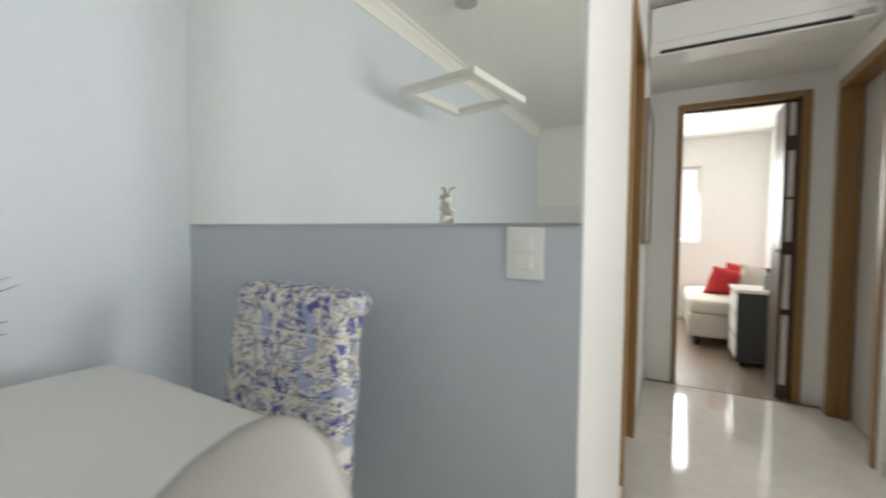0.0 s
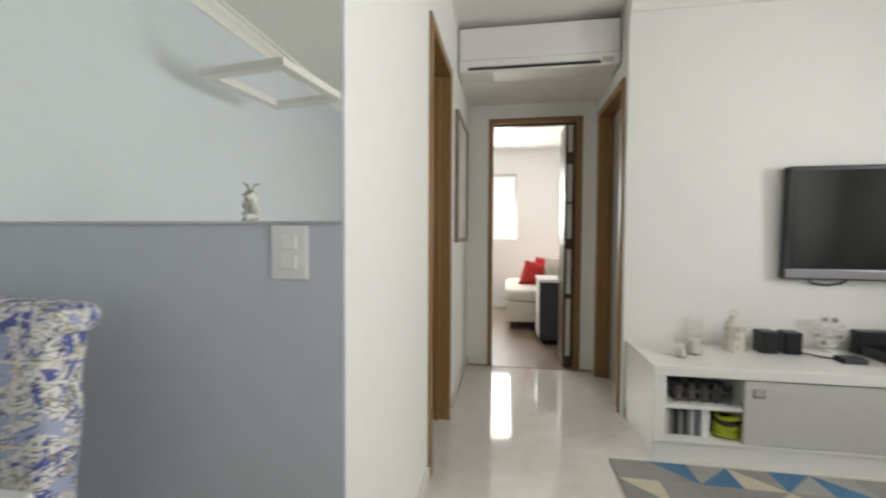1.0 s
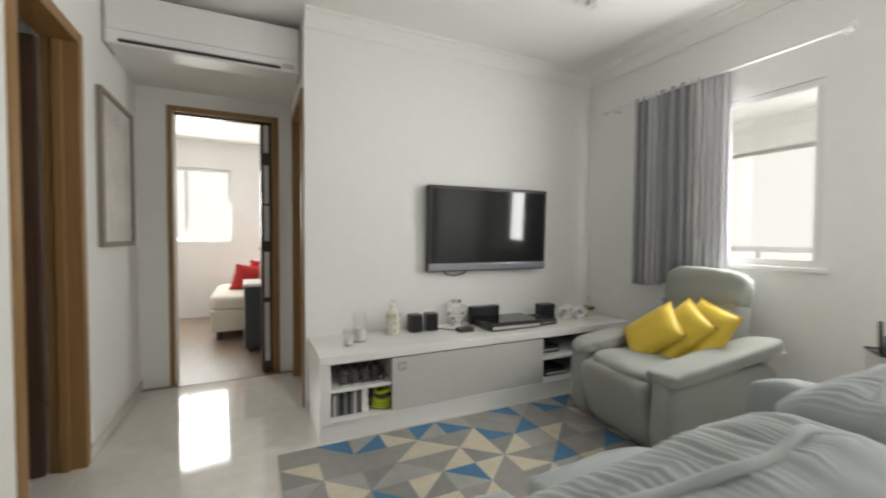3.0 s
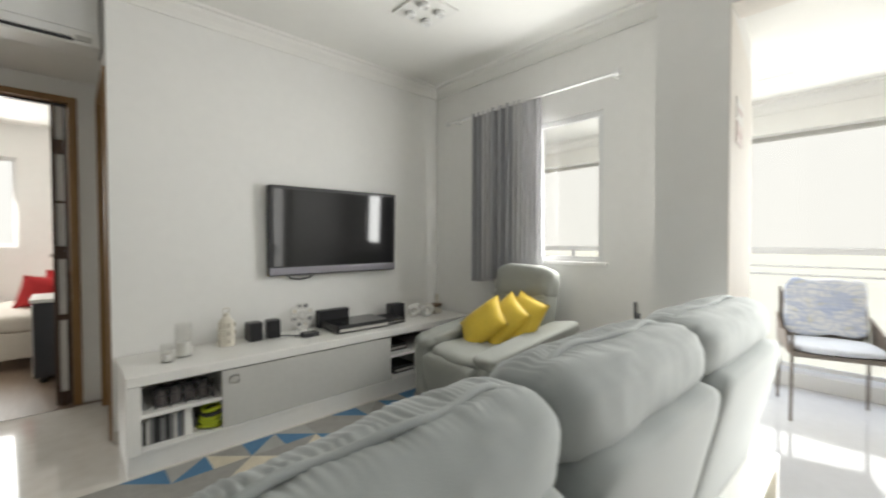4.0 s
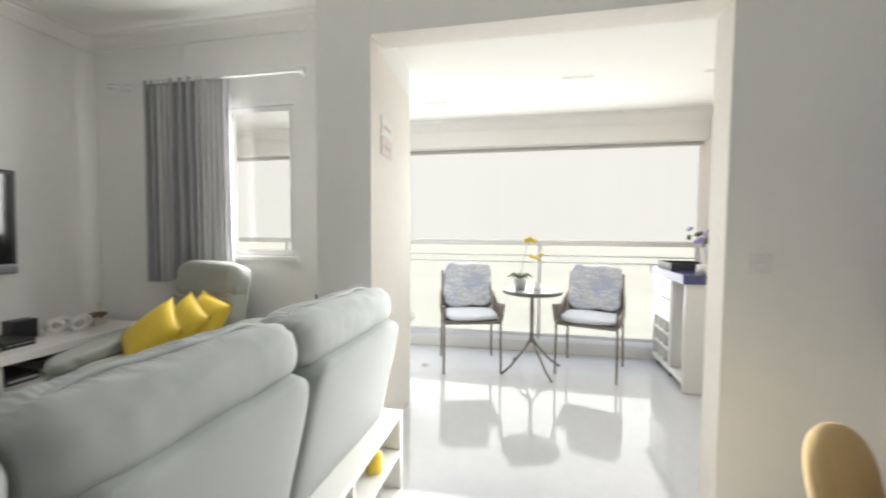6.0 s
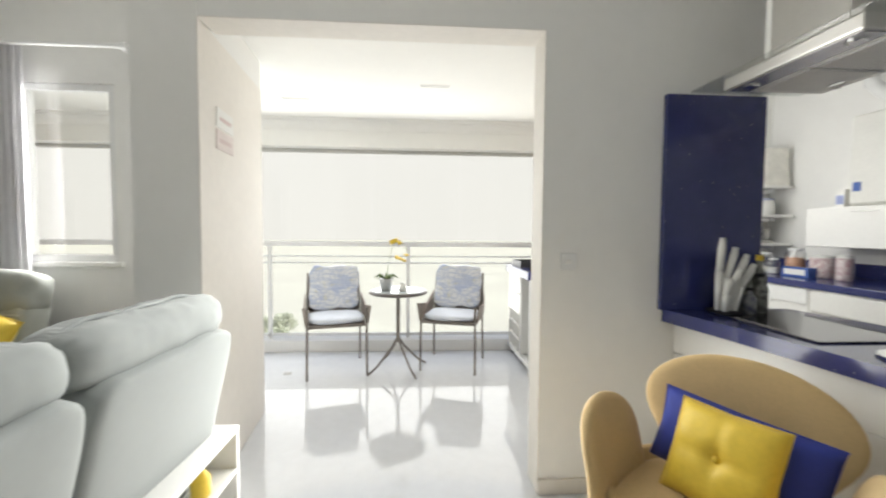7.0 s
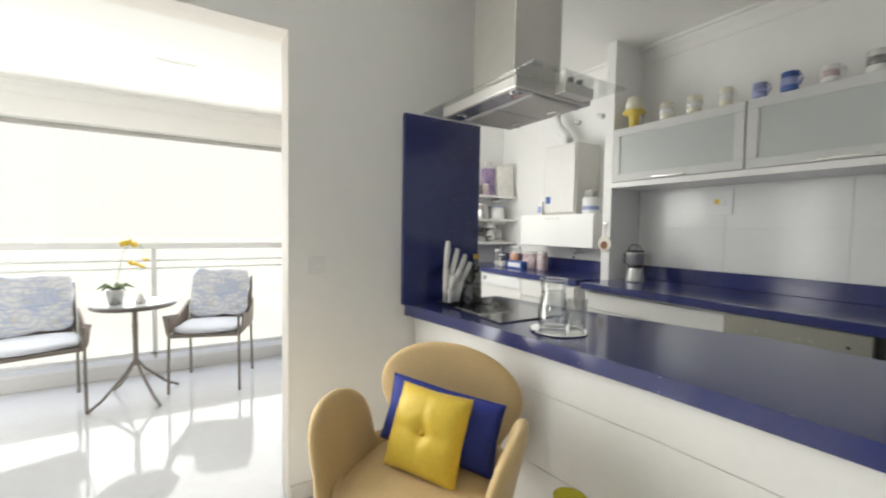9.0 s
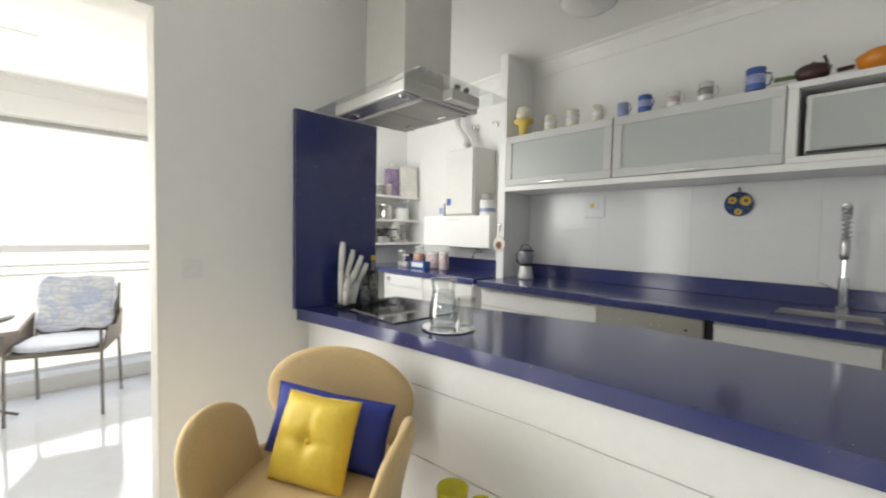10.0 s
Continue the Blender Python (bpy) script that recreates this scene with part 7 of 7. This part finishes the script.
for k, (r, h, z, lab) in enumerate(((0.085, 0.06, 1.1125, "steel saucepan with black lid on the laundry shelf"), (0.068, 0.055, 1.1980, "small dark saucepan stacked on another"))):
    sp = thing("saucepan", lab, "saucepan", (6.41, -4.385, z), 200 + 30 * k, group="stacked saucepans")
    part("pan_body", turned([(0.0, 0), (r * 0.92, 0), (r, 0.01), (r, h), (r * 1.04, h + 0.003), (0.0, h + 0.003)], 26), STEEL if k == 0 else BLACK, sp, smooth=False)
    part("lid", turned([(r, h + 0.0035), (r * 0.8, h + 0.012), (0.0, h + 0.022)], 26), BLACK if k == 0 else STEEL, sp, smooth=True)
    part("handle", pipe([(r, 0, h * 0.8), (r + 0.03, 0, h * 0.85), (r + 0.085, 0, h * 0.9)], 0.008, 8), BLACK, sp, smooth=True)
canister(6.40, -4.24, 1.1125, 0.07, 0.14, DKPR, CERAMIC, "grey patterned pot on the laundry shelf")
for x, y, r, h, mt_, lab in ((5.77, -4.53, 0.075, 0.16, PINKG, "pink printed tin on the laundry worktop"), (5.60, -4.50, 0.045, 0.17, PINKG, "pink and white tin on the laundry worktop")):
    canister(x, y, ZB - 0.0005, r, h, mt_, CERAMIC, lab, "tin")
JAM = mat("peach_contents", (0.62, 0.36, 0.24), 0.5, var=0.3, scale=30)
for x, y, r, h, fill, mt_, lab in ((6.16, -4.46, 0.042, 0.16, 0.35, BEIGE, "clear glass jar with cream powder on the laundry worktop"), (6.05, -4.42, 0.040, 0.12, 0.5, CERAMIC, "clear glass jar with white soap on the laundry worktop"), (5.97, -4.52, 0.060, 0.20, 0.8, JAM, "tall clear jar with peach contents on the laundry worktop")):
    c = thing("glass_jar", lab, "jar", (x, y, ZB - 0.0005), group="glass jars on the laundry worktop")
    part("glass_wall", turned([(0.0, 0), (r, 0), (r, h * 0.8), (r * 0.75, h * 0.88), (r * 0.75, h * 0.9)], 22), THIN, c, smooth=True)
    part("contents", turned([(0.0, 0.004), (r * 0.93, 0.004), (r * 0.93, h * 0.8 * fill), (0.0, h * 0.8 * fill + 0.004)], 22), mt_, c)
    part("lid", turned([(r * 0.8, h * 0.9005), (r * 0.8, h * 0.98), (0.0, h)], 22), ALU, c, "metal screw lid")
bx_ = thing("soap_carton", "blue and white soap carton on the laundry worktop", "box", (5.84, -4.42, ZB - 0.0005))
part("carton", box(-0.10, 0.10, -0.035, 0.035, 0, 0.07, bevel=0.003), MBLUE, bx_)
part("printed_face", box(-0.08, 0.08, 0.0351, 0.036, 0.015, 0.055), CERAMIC, bx_)

# ---- balcony ceiling slots ----
for x, y in ((6.10, -1.81), (6.47, -0.71), (6.15, -2.72)):
    s_ = thing("slot_downlight", "narrow recessed white slot light in the balcony ceiling", "ceiling lamp", (x, y, 2.2368), group="balcony slot lights")
    part("trim", box(-0.022, 0.022, -0.11, 0.11, -0.004, 0.0, bevel=0.001), LACQ, s_)
    part("slot", box(-0.005, 0.005, -0.10, 0.10, -0.0055, -0.0042), GREYLACQ, s_)

# ---- outside ----
# ground sheet to the horizon; its pale colour has the bright haze painted in
gr = bmesh.new()
bmesh.ops.create_grid(gr, x_segments=4, y_segments=4, size=3500, matrix=Matrix.Translation((0, 0, -38)))
setting("ground", gr, mat("haze_paled_ground", (0.50, 0.485, 0.41), 0.9, var=0.2, scale=0.02, color2=(0.47, 0.475, 0.39)), "far ground below the balcony with haze painted into its pale colour", "ground")
# added emissive cylinder: its own glow stands in for hazy sky and distance
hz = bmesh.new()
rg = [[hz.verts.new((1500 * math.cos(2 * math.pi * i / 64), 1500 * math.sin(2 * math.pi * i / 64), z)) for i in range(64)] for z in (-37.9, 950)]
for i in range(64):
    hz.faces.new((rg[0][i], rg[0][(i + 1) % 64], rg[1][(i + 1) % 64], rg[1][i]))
setting("backdrop", hz, glow("glowing_haze_backdrop", (1.0, 0.985, 0.92), 0.44), "added glowing cylinder standing in for bright hazy sky and distance", "backdrop")
# leaf colour is far paler than foliage: distant haze is painted into it
LEAF = mat("haze_paled_leaves", (0.44, 0.47, 0.35), 0.7, var=0.3, scale=0.8)
BARK = mat("bark", (0.12, 0.09, 0.06), 0.9, var=0.2, scale=4)


def tree(x, y, h, seed):
    t = thing("tree", "leafy green tree standing below the balcony", "tree", (x, y, -38), group="trees below the balcony")
    rnd = random.Random(seed)
    part("trunk", pipe([(0, 0, 0), (0.2, 0.1, h * 0.35), (0.0, 0.3, h * 0.6), (0.1, 0.2, h * 0.85)], [0.4, 0.32, 0.22, 0.05], 8), BARK, t, smooth=True)
    for k in range(5):
        a = rnd.uniform(0, 6.28)
        part("limb", pipe([(0.1, 0.2, h * (0.4 + 0.07 * k)), (1.4 * math.cos(a), 1.4 * math.sin(a), h * (0.55 + 0.06 * k)), (2.4 * math.cos(a), 2.4 * math.sin(a), h * (0.68 + 0.05 * k))], [0.16, 0.1, 0.03], 6), BARK, t)
    vs, fs = [], []
    for k in range(1500):
        a, el, rr = rnd.uniform(0, 6.28), math.asin(rnd.uniform(-0.7, 1)), 3.4 * rnd.uniform(0.35, 1) ** 0.5
        n_ = 1 + 0.35 * noise.noise(Vector((math.cos(a) * 1.6, math.sin(a) * 1.6, el * 2 + seed)))
        c = Vector((rr * n_ * math.cos(el) * math.cos(a), rr * n_ * math.cos(el) * math.sin(a), h * 0.74 + rr * n_ * 0.9 * math.sin(el)))
        d1 = Vector((rnd.uniform(-1, 1), rnd.uniform(-1, 1), rnd.uniform(-1, 1))).normalized() * 0.28
        d2 = d1.cross(Vector((rnd.uniform(-1, 1), rnd.uniform(-1, 1), 1))).normalized() * 0.17
        i = len(vs)
        vs += [c - d1, c + d2, c + d1, c - d2]
        fs.append((i, i + 1, i + 2, i + 3))
    me = bpy.data.meshes.new("crown")
    me.from_pydata([tuple(v) for v in vs], [], fs)
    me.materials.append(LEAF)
    o = new("crown", me)
    o.parent = t
    o["kind"] = "stuff"


for k, (x, y, h) in enumerate(((108, 34, 15), (114, 41, 17), (104, 46, 15), (122, 37, 16), (116, 52, 16))):
    tree(x, y, h, k)


# ---- wall tiles ----
tile_mesh = None
for r in range(2):
    for k in range(8):
        x0, z0 = 4.903 - 0.592 * (k + 1), ZB + 0.104 + r * 0.279
        me = tile_mesh
        if me is None:
            o = part("tile", box(0, 0.5910, 0, 0.006, 0, 0.278, bevel=0.001, seg=1), mat("white_glazed_tile", (0.82, 0.82, 0.80), 0.16, var=0.015, scale=3), bpy.data.objects["wall_kitchen_back"])
            tile_mesh = o.data
        else:
            o = new("tile", me)
            o.parent = bpy.data.objects["wall_kitchen_back"]
        o.location = (x0, BACKY + 0.0005, z0)
